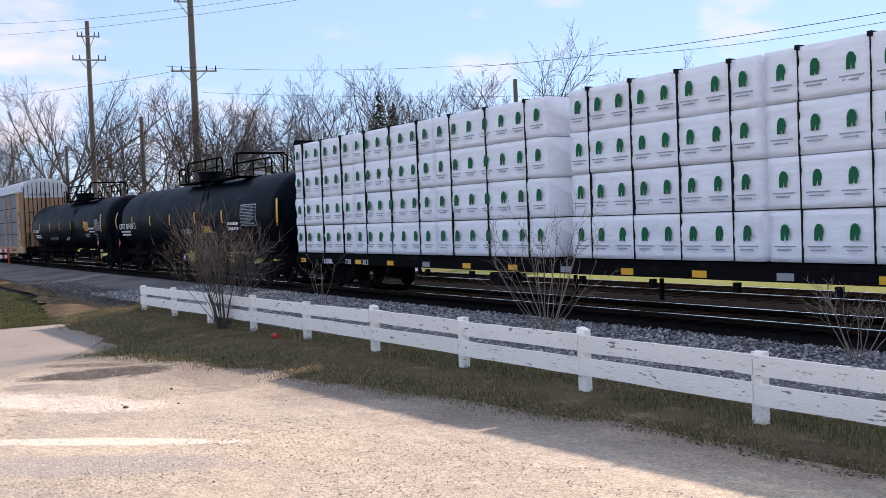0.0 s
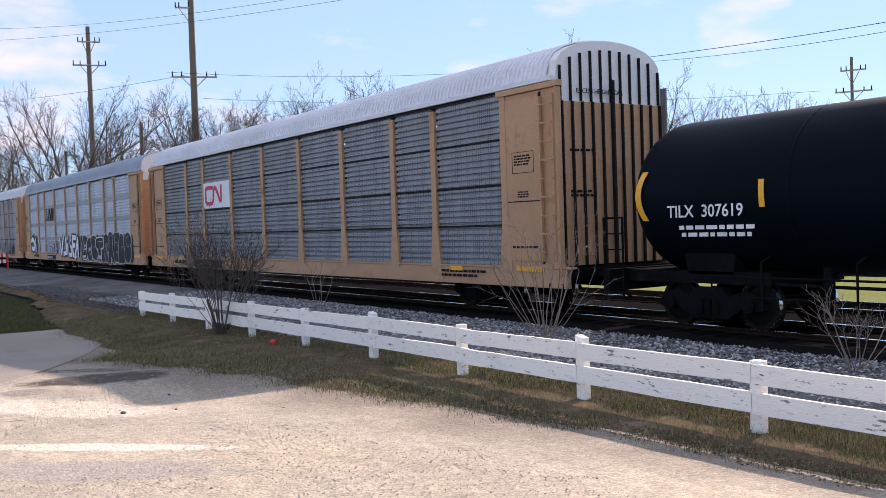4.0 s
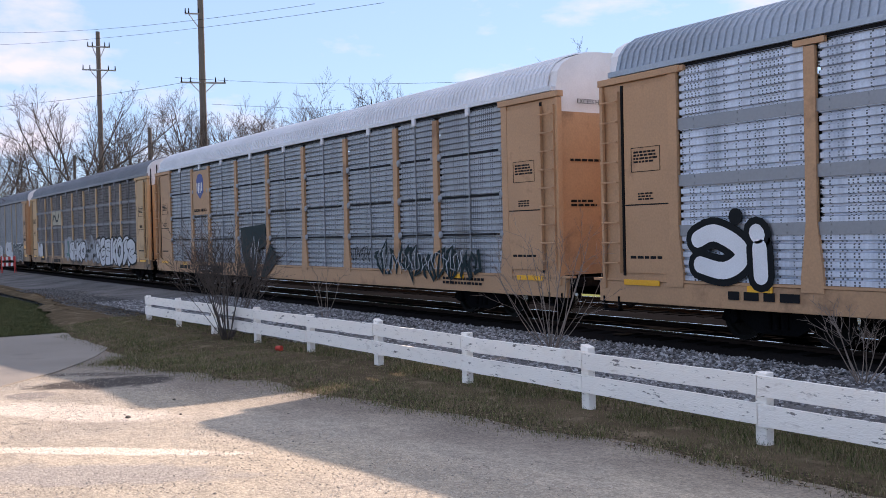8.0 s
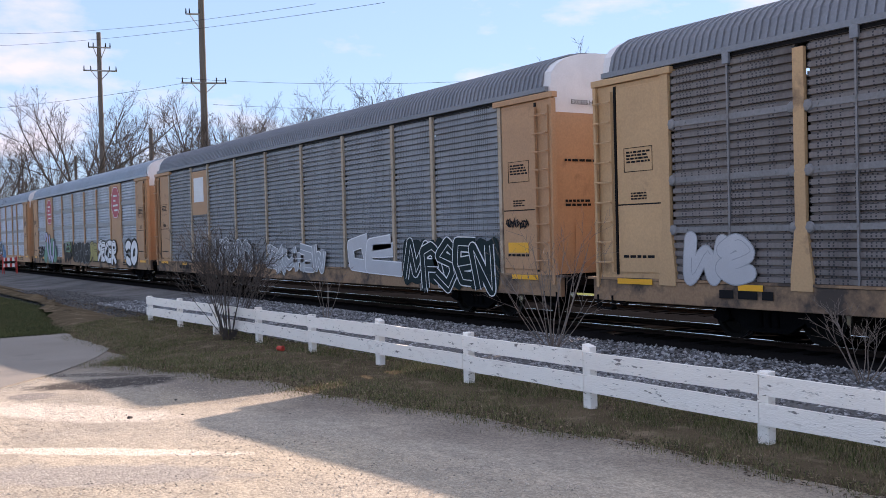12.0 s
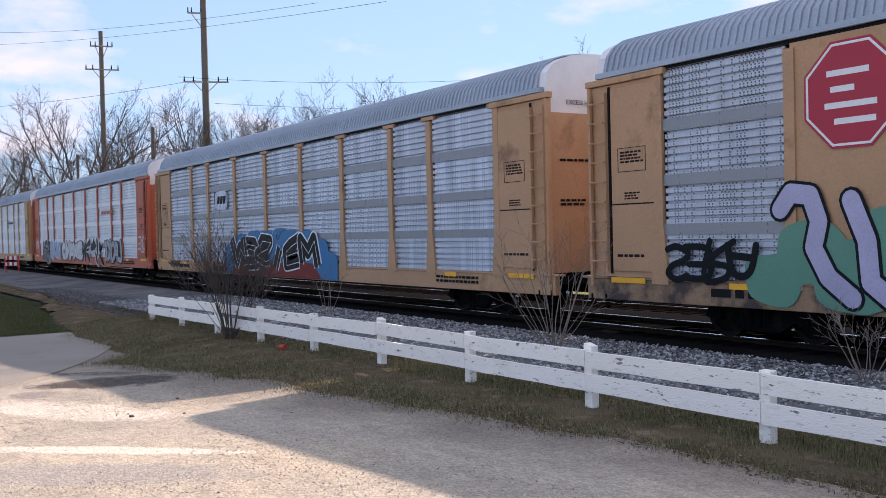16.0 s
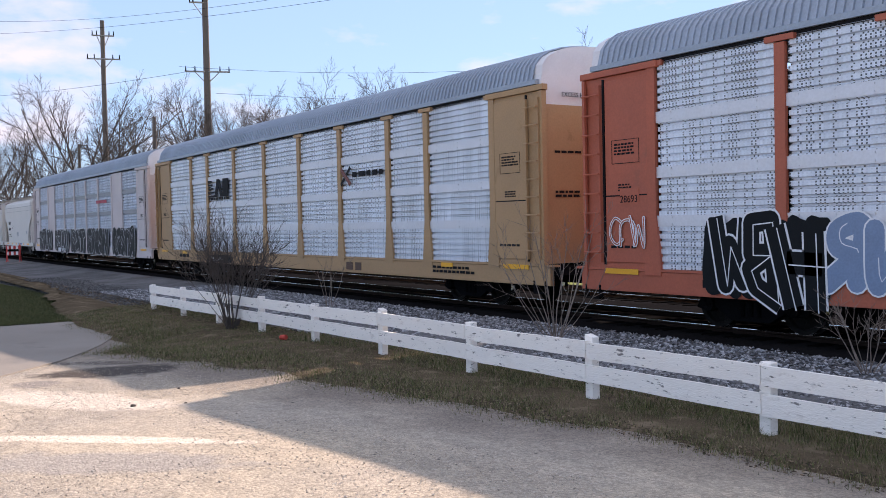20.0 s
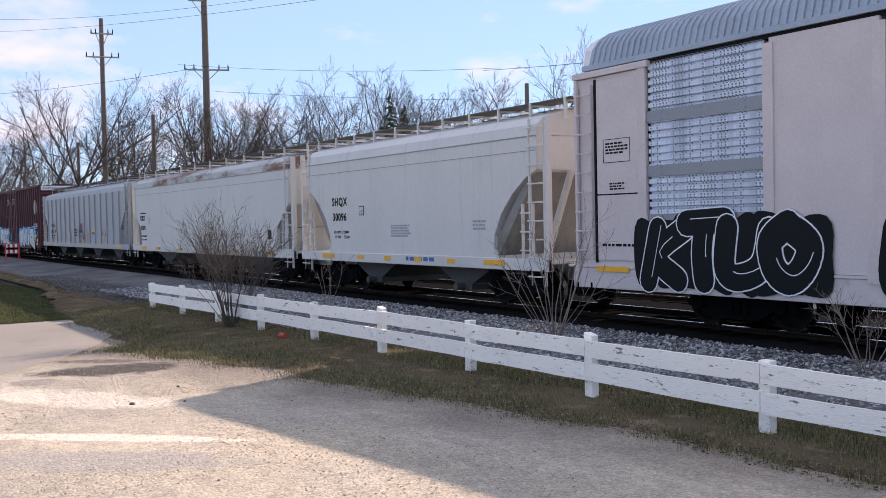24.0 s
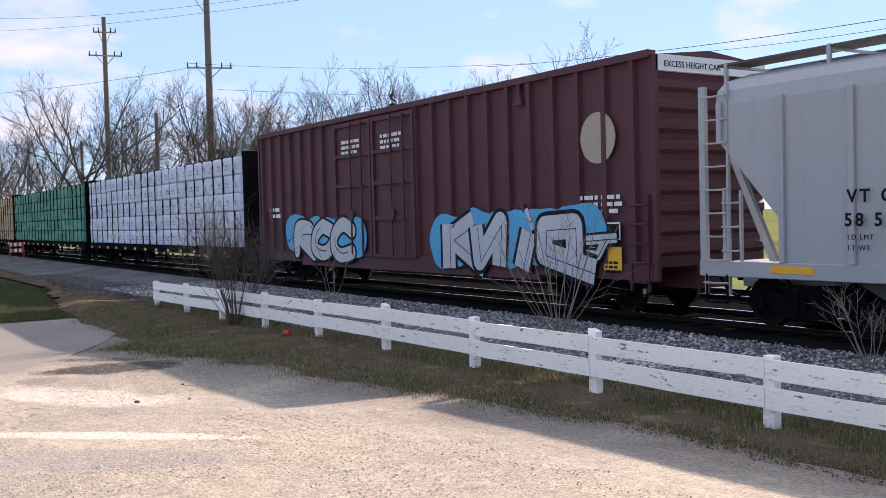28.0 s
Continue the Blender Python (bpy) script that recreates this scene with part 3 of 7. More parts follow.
def grass(name, n, x0, x1, ylo, yhi, z, h0, h1, material, label, seed, clump=0.5, fade=0.0):
    r = np.random.default_rng(seed)
    px = r.uniform(x0, x1, n * 2)
    lo = np.array([ylo(q) for q in px])
    hi = np.array([yhi(q) for q in px])
    py = lo + (hi - lo) * r.random(n * 2)
    keep = np.array([noise.noise(Vector((a * 1.4, b * 1.4, 7.7))) * 0.6 + noise.noise(Vector((a * 4, b * 4, 2.7))) * 0.5 for a, b in zip(px, py)]) > r.uniform(-clump, clump * 0.5, n * 2)
    if fade:
        keep &= r.random(n * 2) < np.clip((py - lo) / fade, 0, 1) ** 1.6
    px, py = px[keep][:n], py[keep][:n]
    n = len(px)
    a, lean, h = r.uniform(0, 6.28, n), r.uniform(0.1, 1.1, n), h0 * (h1 / h0) ** r.random(n)
    w = r.uniform(0.002, 0.005, n)
    dx, dy = np.cos(a), np.sin(a)
    if x1 > -20:
        f = np.clip((-px - 13.5) / 7.5, 0, 1)
        z = z - 0.27 * f * f * (3 - 2 * f) * np.clip((7.6 - py) / 2.5, 0.3, 1)
    z = z + np.zeros(n)
    p0 = np.stack([px - dy * w, py + dx * w, z], -1)
    p1 = np.stack([px + dy * w, py - dx * w, z], -1)
    p2 = np.stack([px + dx * lean * h, py + dy * lean * h, z + h], -1)
    V = np.stack([p0, p1, p2], 1).reshape(-1, 3)
    F = np.arange(3 * n).reshape(-1, 3)
    me = bpy.data.meshes.new(name)
    me.from_pydata(V.tolist(), [], F.tolist())
    me.materials.append(material)
    return tagged(new(name, me), label, "grass", kind="stuff")


BLADE, els = island_mat("winter_grass_blades", (0.035, 0.042, 0.018), (0.40, 0.32, 0.20))
els.new(0.3).color = (0.10, 0.125, 0.042, 1)
els.new(0.5).color = (0.19, 0.195, 0.075, 1)
els.new(0.8).color = (0.20, 0.155, 0.09, 1)
LITTER, els = island_mat("brown_leaf_litter", (0.035, 0.025, 0.017), (0.30, 0.22, 0.14))
els.new(0.6).color = (0.10, 0.07, 0.045, 1)
LAWN, els = island_mat("lawn_blades", (0.03, 0.042, 0.018), (0.20, 0.175, 0.09))
els.new(0.6).color = (0.075, 0.09, 0.034, 1)
PEBBLE, els = island_mat("mixed_lot_pebbles", (0.20, 0.18, 0.155), (0.66, 0.58, 0.48))
els.new(0.3).color = (0.48, 0.42, 0.35, 1)
BSTONE, els = island_mat("grey_ballast_pieces", (0.05, 0.05, 0.052), (0.50, 0.50, 0.505), 0.8)
els.new(0.6).color = (0.22, 0.22, 0.225, 1)
ROADSTONE, els = island_mat("dark_road_stones", (0.05, 0.05, 0.05), (0.20, 0.195, 0.19))
grass("verge_grass", 190000, -27.3, 4, lambda x: edge_y(x) - 0.7, lambda x: 8.15, -0.085, 0.02, 0.075, BLADE, "short mixed green and dead grass along the fence", 1, 0.62, 1.1)
scatter_stones("leaf_litter", 26000, -27, 1, lambda x: edge_y(x) - 0.25, lambda x: 8.3, -0.075, 0.006, 0.024, LITTER, "brown crumbled leaves lying in the grass", "leaf litter", 15, 0.3)
grass("lawn_grass", 75000, -44, -25.8, lambda x: 2.5, lambda x: 7.0, -0.345, 0.03, 0.08, LAWN, "short green lawn grass beside the concrete", 2, 0.9)
grass("fence_tufts", 9000, -26, 4, lambda x: 7.2, lambda x: 7.75, -0.08, 0.05, 0.15, BLADE, "longer dead grass tufts at the fence posts", 3, 0.2)
scatter_stones("ballast_pieces", 42000, -34, 1, lambda x: 8.0, lambda x: 12.5, -0.13, 0.02, 0.05, BSTONE, "loose grey crushed stones of the track bed", "ballast", 4)
scatter_stones("road_stones", 9000, -50, -27, lambda x: 7.0, lambda x: 11.0, -0.32, 0.02, 0.045, ROADSTONE, "loose dark stones of the gravel road", "gravel", 14)
scatter_stones("lot_pebbles", 30000, -17, -1.5, lambda x: max(0.3, -0.1 * x), lambda x: edge_y(x) + 0.3, -0.1, 0.004, 0.012, PEBBLE, "small loose pebbles on the parking lot", "pebbles", 5)
scatter_stones("lot_stones", 200, -24, -2, lambda x: 1.0, lambda x: edge_y(x), -0.098, 0.007, 0.018, PEBBLE, "scattered larger stones on the parking lot", "stones", 6)
DARKSOIL = surf("damp_dark_soil", (0.11, 0.092, 0.075), 0.95, 0, 0.3, 2.0, 40.0, 0.9)


for q, (x, y, r) in enumerate(((-11.43, 3.05, 0.032), (-11.2, 3.6, 0.018), (-12.4, 3.9, 0.02), (-10.4, 4.6, 0.016), (-6.5, 5.1, 0.016))):
    bm = bmesh.new()
    bmesh.ops.create_icosphere(bm, subdivisions=2, radius=r)
    for v in bm.verts:
        v.co *= 1 + 0.3 * noise.noise(v.co * 30 + Vector((q, 0, 0)))
        v.co.z *= 0.6
    st = tagged(new("stone", mesh_of("stone", bm, DARKSOIL)), "dark stone lying on the pale gravel", "stone", "stones on the lot")
    st.location = (x, y, rise(x, y) - 0.09)
bm = bmesh.new()
lathe(bm, [(0.03, 0), (0.045, 0.02), (0.05, 0.12), (0.053, 0.13), (0.045, 0.13)], 14, "x")
cup = tagged(new("paper_cup", mesh_of("paper_cup", bm, surf("faded_red_card", (0.50, 0.05, 0.03), 0.6))), "crushed red paper cup lying in the grass", "litter")
cup.location, cup.rotation_euler = (-16.3, 7.0, -0.03), (0, 0, 0.5)


def barricade(x, y):
    b = thing("striped_barricade", "small barricade with red and white stripes beside the crossing", "barricade", "", pose(x, y, -0.1, 0, 0, 70))
    redm, whm = surf("barrier_red", (0.55, 0.04, 0.03), 0.5), surf("barrier_white", (0.78, 0.76, 0.74), 0.5)
    for z in (0.45, 0.85):
        for i in range(6):
            part("stripe", boxes((-0.45 + 0.15 * i, -0.3 + 0.15 * i, -0.02, 0.02, z, z + 0.24)), redm if i % 2 else whm, b)
    for s in (-0.42, 0.42):
        bm = bmesh.new()
        pipe(bm, [(s, -0.25, 0), (s, 0, 1.12), (s, 0.25, 0)], 0.025)
        part("leg", bm, redm, b)


barricade(-71.0, 11.3)

# ---- railway cars ----
CARS = []      # (car, middle at eight seconds)
WHEELSETS = []


def car(name, label, mid, category, group=""):
    ob = thing(name, label, category, group)
    ob.location = (mid - 8 * SPEED, YC, 0)
    CARS.append((ob, mid))
    return ob


def text_mesh(s, size, material, space=1.0, bold=0.0, shear=0.0):
    c = bpy.data.curves.new("lettering", "FONT")
    c.body, c.size, c.extrude, c.space_character, c.offset, c.shear = s, size, 0.003, space, bold, shear
    c.resolution_u = 3
    ob = bpy.data.objects.new("lettering", c)
    scene.collection.objects.link(ob)
    me = bpy.data.meshes.new_from_object(ob.evaluated_get(bpy.context.evaluated_depsgraph_get()))
    bpy.data.objects.remove(ob)
    bpy.data.curves.remove(c)
    me.materials.clear()
    me.materials.append(material)
    me.transform(Matrix.Rotation(radians(90), 4, "X"))
    return me


def text(parent, s, x, z, size, material, y=-1.60, space=1.0, bold=0.0, name="lettering", turn=0.0, shear=0.0):
    me = text_mesh(s, size, material, space, bold, shear)
    if turn:
        me.transform(Matrix.Rotation(radians(turn), 4, "Y"))
    me.transform(Matrix.Translation((x, y, z)))
    ob = new(name, me)
    ob.parent = parent
    return ob


def bars(parent, x, z, w, rows, size, material, y=-1.60, name="stencil_patch"):
    bm = bmesh.new()
    for i in range(rows):
        q = x
        while q < x + w * random.uniform(0.75, 1.0):
            l = size * random.uniform(1.2, 3.4)
            box(bm, q, min(q + l, x + w), y - 0.003, y + 0.003, z - i * size * 1.7, z - i * size * 1.7 + size)
            q += l + size * 0.7
    return tagged(part(name, bm, material, parent), kind="stuff")


def plate(parent, x, z, w, h, material, y=-1.60, name="reflector"):
    return part(name, boxes((x, x + w, y - 0.004, y + 0.004, z, z + h)), material, parent)


def blob(cx, cz, rx, rz, rng, n=30, lobes=3, amp=0.16):
    ph, ph2 = rng.uniform(0, 6.28), rng.uniform(0, 6.28)
    out = []
    for i in range(n):
        t = 2 * math.pi * i / n
        c, s = math.cos(t), math.sin(t)
        e = (abs(c) ** 3.2 + abs(s) ** 3.2) ** (-1 / 3.2)
        r = e * (1 + amp * math.sin(lobes * t + ph) + amp * 0.5 * math.sin(5 * t + ph2))
        out.append((cx + rx * r * c, cz + rz * r * s))
    return out


def ribbon(bm, pts, w, y0, y1):
    """A flat stroke along (x, z) points."""
    rows = []
    for i, (x, z) in enumerate(pts):
        a, b = pts[max(i - 1, 0)], pts[min(i + 1, len(pts) - 1)]
        u, v = Vector((x - a[0], z - a[1])), Vector((b[0] - x, b[1] - z))
        d = (u.normalized() if u.length > 1e-6 else v.normalized()) + (v.normalized() if v.length > 1e-6 else u.normalized())
        d = d.normalized() if d.length > 1e-3 else Vector((1, 0))
        n = Vector((-d.y, d.x)) * w / 2
        y = y0 - 0.00003 * i
        rows.append([bm.verts.new(p) for p in ((x - n.x, y, z - n.y), (x + n.x, y, z + n.y), (x + n.x, y1, z + n.y), (x - n.x, y1, z - n.y))])
    for p, q in zip(rows[:-1], rows[1:]):
        for i in range(4):
            bm.faces.new((p[i], p[(i + 1) % 4], q[(i + 1) % 4], q[i]))
    bm.faces.new(rows[0][::-1])
    bm.faces.new(rows[-1])


# skeletons of sprayed letter forms, in a unit square
FORMS = {
    "s": [[(0.95, 0.85), (0.5, 1.0), (0.08, 0.78), (0.3, 0.55), (0.75, 0.45), (0.95, 0.2), (0.5, 0.0), (0.05, 0.12)]],
    "e": [[(0.95, 0.95), (0.15, 0.92), (0.0, 0.5), (0.15, 0.06), (0.95, 0.05)], [(0.1, 0.5), (0.8, 0.55)]],
    "o": [[(0.5, 1.0), (0.08, 0.75), (0.05, 0.25), (0.5, 0.0), (0.92, 0.25), (0.95, 0.75), (0.5, 1.0)]],
    "a": [[(0.0, 0.0), (0.2, 0.75), (0.5, 1.0), (0.8, 0.75), (1.0, 0.0)], [(0.2, 0.36), (0.8, 0.36)]],
    "n": [[(0.02, 0.0), (0.08, 1.0), (0.9, 0.02), (0.98, 1.0)]],
    "k": [[(0.1, 1.0), (0.1, 0.0)], [(0.95, 1.0), (0.2, 0.5), (1.0, 0.0)]],
    "t": [[(0.0, 0.95), (1.0, 0.98)], [(0.5, 0.95), (0.45, 0.5), (0.55, 0.0)]],
    "c": [[(0.98, 0.85), (0.5, 1.0), (0.06, 0.7), (0.06, 0.28), (0.45, 0.0), (0.98, 0.14)]],
    "u": [[(0.0, 1.0), (0.05, 0.25), (0.5, 0.0), (0.95, 0.25), (1.0, 1.0)]],
    "r": [[(0.08, 0.0), (0.08, 0.98), (0.75, 0.95), (0.85, 0.68), (0.2, 0.5), (1.0, 0.0)]],
    "m": [[(0.0, 0.0), (0.1, 1.0), (0.5, 0.35), (0.9, 1.0), (1.0, 0.0)]],
    "w": [[(0.0, 1.0), (0.2, 0.0), (0.5, 0.7), (0.8, 0.0), (1.0, 1.0)]],
    "i": [[(0.5, 0.66), (0.5, 0.0)], [(0.48, 1.0), (0.52, 1.02)]],
    "v": [[(0.0, 1.0), (0.45, 0.0), (1.0, 1.0)]],
    "b": [[(0.08, 0.0), (0.08, 1.0), (0.75, 0.92), (0.7, 0.58), (0.2, 0.52), (0.9, 0.42), (0.85, 0.06), (0.08, 0.0)]],
    "d": [[(0.08, 0.0), (0.08, 1.0), (0.8, 0.8), (0.9, 0.3), (0.08, 0.0)]],
    "l": [[(0.12, 1.0), (0.1, 0.06), (0.95, 0.05)]],
    "f": [[(0.95, 0.95), (0.15, 0.95), (0.12, 0.0)], [(0.15, 0.5), (0.75, 0.5)]],
    "h": [[(0.05, 1.0), (0.05, 0.0)], [(0.95, 1.0), (0.95, 0.0)], [(0.05, 0.5), (0.95, 0.5)]],
    "p": [[(0.08, 0.0), (0.08, 1.0), (0.85, 0.9), (0.8, 0.5), (0.1, 0.45)]],
    "g": [[(0.95, 0.85), (0.5, 1.0), (0.06, 0.7), (0.06, 0.28), (0.45, 0.0), (0.95, 0.15), (0.95, 0.45), (0.55, 0.45)]],
    "y": [[(0.0, 1.0), (0.5, 0.5), (1.0, 1.0)], [(0.5, 0.5), (0.45, 0.0)]],
    "x": [[(0.0, 1.0), (1.0, 0.0)], [(1.0, 1.0), (0.0, 0.0)]],
}


def soften(pts, steps=4):
    """A smooth curve through the points."""
    if len(pts) < 3:
        return pts
    out = []
    for i in range(len(pts) - 1):
        p0, p1, p2, p3 = (Vector(pts[min(max(j, 0), len(pts) - 1)]) for j in (i - 1, i, i + 1, i + 2))
        for q in range(steps):
            f = q / steps
            v = 0.5 * (2 * p1 + (p2 - p0) * f + (2 * p0 - 5 * p1 + 4 * p2 - p3) * f * f + (3 * p1 - p0 - 3 * p2 + p3) * f ** 3)
            out.append((v.x, v.y))
    return out + [tuple(pts[-1])]


def stroke(bm, pts, w, y0, y1, round_ends=True):
    """A thick flat stroke with filled joints, each piece a hair further out than the last."""
    for i, ((xa, za), (xb, zb)) in enumerate(zip(pts[:-1], pts[1:])):
        d = Vector((xb - xa, zb - za))
        if d.length < 1e-4:
            continue
        n = Vector((-d.y, d.x)).normalized() * w / 2
        prism(bm, [(xa - n.x, za - n.y), (xb - n.x, zb - n.y), (xb + n.x, zb + n.y), (xa + n.x, za + n.y)], y0 - 0.00004 * i, y1, "y")
    for i, (x, z) in enumerate(pts):
        if round_ends or 0 < i < len(pts) - 1:
            prism(bm, [(x + w / 2 * math.cos(2 * math.pi * q / 12), z + w / 2 * math.sin(2 * math.pi * q / 12)) for q in range(12)], y0 - 0.0004 - 0.00004 * i, y1, "y")


def graffiti(parent, x0, x1, z0, z1, forms, fill, edge, seed, rim=0.05, y=-1.615, halo=None, lean=0.0, wild=False, fat=0.40, lines=True, mass=False):
    """Sprayed tangle of letter-like shapes: an outline, its filling and a few inner lines; wild ones are angular."""
    rng = random.Random(seed)
    letters = len(forms)
    w, hh = (x1 - x0) / letters, (z1 - z0) / 2
    if halo or mass:
        hb, steps = bmesh.new(), letters * (2 if mass else 1)
        for i in range(steps + 1):
            prism(hb, blob(x0 + (x1 - x0) * i / steps, (z0 + z1) / 2 + (0.0 if mass else rng.uniform(0.0, 0.3)), w * (0.42 if mass else 0.66), hh * rng.uniform(0.86, 0.98), rng, 26, 3 if mass else 5, 0.06), y + 0.004 - 0.0003 * i, y + 0.008, "y")
        part("graffiti_cloud", hb, halo or fill, parent)
    for i, form in enumerate(forms):
        mir, flip = rng.random() < 0.5, rng.random() < 0.35
        cx, cz = x0 + w * (i + 0.5), (z0 + z1) / 2 + rng.uniform(-0.08, 0.08) * hh
        thick = fat * min(w, 1.6 * hh) * rng.uniform(0.92, 1.08)
        gx, gz = w * rng.uniform(1.28, 1.5) - thick, 2 * hh * rng.uniform(0.9, 1.06) - thick
        sh, jit = rng.uniform(-0.2, 0.24) + lean, 0.16 if wild else 0.07
        a, b, c = bmesh.new(), bmesh.new(), bmesh.new()
        off = 0.0030 * i
        for st in FORMS[form]:
            st = [(1 - p if mir else p, 1 - q if flip else q) for p, q in st]
            pts = [(cx + (p - 0.5) * gx + (q - 0.5) * gz * sh + rng.uniform(-jit, jit) * w, cz + (q - 0.5) * gz + rng.uniform(-jit, jit) * hh) for p, q in st]
            if wild:
                (xa, za), (xb, zb) = pts[-2], pts[-1]
                pts[-1] = (xb + (xb - xa) * 0.25, zb + (zb - za) * 0.25)
            path = pts if wild else soften(pts)
            stroke(a, path, thick + 2 * rim, y - off, y + 0.003, not wild)
            stroke(b, path, thick, y - off - 0.0012, y, not wild)
            if lines and wild:
                stroke(c, [(p + thick * 0.12, r - thick * 0.1) for p, r in path], 0.02, y - off - 0.0024, y)
            if lines and not wild:
                for sgn in (0.2,):
                    k0 = rng.randint(0, max(0, len(path) // 2 - 1))
                    q = path[k0: k0 + max(2, len(path) // 2)]
                    ribbon(c, [(p + thick * sgn, r + thick * 0.16) for p, r in q], max(rim * 0.45, 0.016), y - off - 0.0026 - 0.0003 * sgn, y)
        letter = part("graffiti_letter", a, edge, parent)
        part("letter_fill", b, fill, letter)
        if len(c.verts):
            part("letter_line", c, edge, letter)
        else:
            c.free()


def tag(parent, x0, z0, w, h, material, seed, width=0.03, y=-1.618):
    """A thin sprayed scribble."""
    rng = random.Random(seed)
    bm = bmesh.new()
    k = max(4, int(w / h * 3.2))
    pts = []
    for i in range(k * 5):
        f = i / (k * 5)
        pts.append((x0 + w * f + 0.12 * h * math.sin(i * 1.9 + rng.uniform(-.4, .4)), z0 + h * (0.5 + 0.5 * math.sin(i * 1.15 + rng.uniform(-.5, .5)) * rng.uniform(0.4, 1.0))))
    ribbon(bm, pts, width, y - 0.003, y)
    return part("scribble", bm, material, parent)


# -- running gear, shared by all cars --
def sideframe_bm(y):
    bm = bmesh.new()
    out = [(-1.18, 0.36), (-1.05, 0.62), (-0.72, 0.66), (-0.45, 0.56), (-0.3, 0.72), (0.3, 0.72), (0.45, 0.56), (0.72, 0.66), (1.05, 0.62), (1.18, 0.36), (0.95, 0.3), (0.75, 0.38), (0.4, 0.17), (-0.4, 0.17), (-0.75, 0.38), (-0.95, 0.3)]
    prism(bm, out, y - 0.07, y + 0.07, "y")
    for sx in (-0.89, 0.89):
        tube(bm, (sx, y - 0.14, 0.43), (sx, y + 0.06, 0.43), 0.13, n=14)
        for k in range(3):
            t = 2.094 * k
            tube(bm, (sx + 0.07 * math.cos(t), y - 0.16, 0.43 + 0.07 * math.sin(t)), (sx + 0.07 * math.cos(t), y - 0.13, 0.43 + 0.07 * math.sin(t)), 0.02, n=6)
    for k in (-0.17, 0.0, 0.17):
        tube(bm, (k, y - 0.085, 0.26), (k, y - 0.085, 0.52), 0.065, n=10)
    return bm


SIDEFRAME = mesh_of("side_frame", sideframe_bm(-0.98), IRON)
SIDEFRAME_FAR = mesh_of("side_frame", sideframe_bm(0.98), IRON)
BOLSTER = mesh_of("bolster", boxes((-0.22, 0.22, -1.0, 1.0, 0.38, 0.68), (-0.95, -0.85, -0.6, 0.6, 0.5, 0.56), (0.85, 0.95, -0.6, 0.6, 0.5, 0.56)), IRON)


def wheel_bm(r=0.42):
    bm = bmesh.new()
    for s in (-1, 1):
        y = s * 0.755
        lathe(bm, [(0.1, y - s * 0.1), (0.12, y + s * 0.03), (0.32, y - s * 0.01), (0.345, y + s * 0.055), (r, y + s * 0.06), (r + 0.003, y - s * 0.05), (r + 0.028, y - s * 0.06), (r + 0.028, y - s * 0.085), (0.33, y - s * 0.085), (0.3, y - s * 0.05), (0.1, y - s * 0.1)], 28, "y")
    lathe(bm, [(0.085, -0.95), (0.085, 0.95)], 10, "y")
    for k in range(3):
        t = 2.094 * k
        for s in (-1, 1):
            box(bm, 0.2 * math.cos(t) - 0.035, 0.2 * math.cos(t) + 0.035, s * 0.77 - 0.012, s * 0.77 + 0.012, 0.2 * math.sin(t) - 0.035, 0.2 * math.sin(t) + 0.035)
    return bm


WHEELMESH = mesh_of("wheelset", wheel_bm(), WHEEL)
TREADS = []
for s in (-1, 1):
    bm = bmesh.new()
    lathe(bm, [(0.40, s * 0.70), (0.4235, s * 0.70), (0.4225, s * 0.812), (0.40, s * 0.812)], 28, "y", caps=False)
    TREADS.append(mesh_of("tread", bm, TREAD))


def truck(parent, x):
    for me in (SIDEFRAME, SIDEFRAME_FAR, BOLSTER):
        ob = part(me.name.split(".")[0], me, None, parent)
        ob.location = (x, 0, 0)
    for dx in (-0.89, 0.89):
        w = part("wheelset", WHEELMESH, None, parent)
        w.matrix_parent_inverse = Matrix.Translation((x + dx, 0, 0.42))
        for me in TREADS:
            part("tread", me, None, w)
        WHEELSETS.append(w)


def coupler(parent, half):
    for s in (-1, 1):
        bm = boxes((min(s * (half - 0.9), s * half), max(s * (half - 0.9), s * half), -0.09, 0.09, 0.72, 0.94), (min(s * (half - 0.16), s * (half + 0.02)), max(s * (half - 0.16), s * (half + 0.02)), -0.15, 0.15, 0.68, 0.98))
        pipe(bm, [(s * (half - 0.5), -0.28, 0.8), (s * (half - 0.25), -0.3, 0.5), (s * half, -0.3, 0.38)], 0.03)
        part("coupler", bm, IRON, parent)


def ladder(parent, x0, x1, z0, z1, n, material, y=-1.66, name="ladder"):
    bm = bmesh.new()
    for x in (x0, x1):
        box(bm, x - 0.019, x + 0.019, y - 0.012, y + 0.05, z0, z1)
    for i in range(n):
        z = z0 + (z1 - z0) * (i + 0.5) / n
        pipe(bm, [(x0, y, z), (x0, y - 0.05, z), (x1, y - 0.05, z), (x1, y, z)], 0.014, 5)
    return part(name, bm, material, parent)


# -- enclosed auto carriers --
POSTS = (-11.78, -8.97, -7.04, -4.22, -1.41, 1.41, 4.22, 7.04, 8.97, 11.78)
Z_SILL, Z_DECK, Z_EAVE = 0.60, 1.05, 4.78


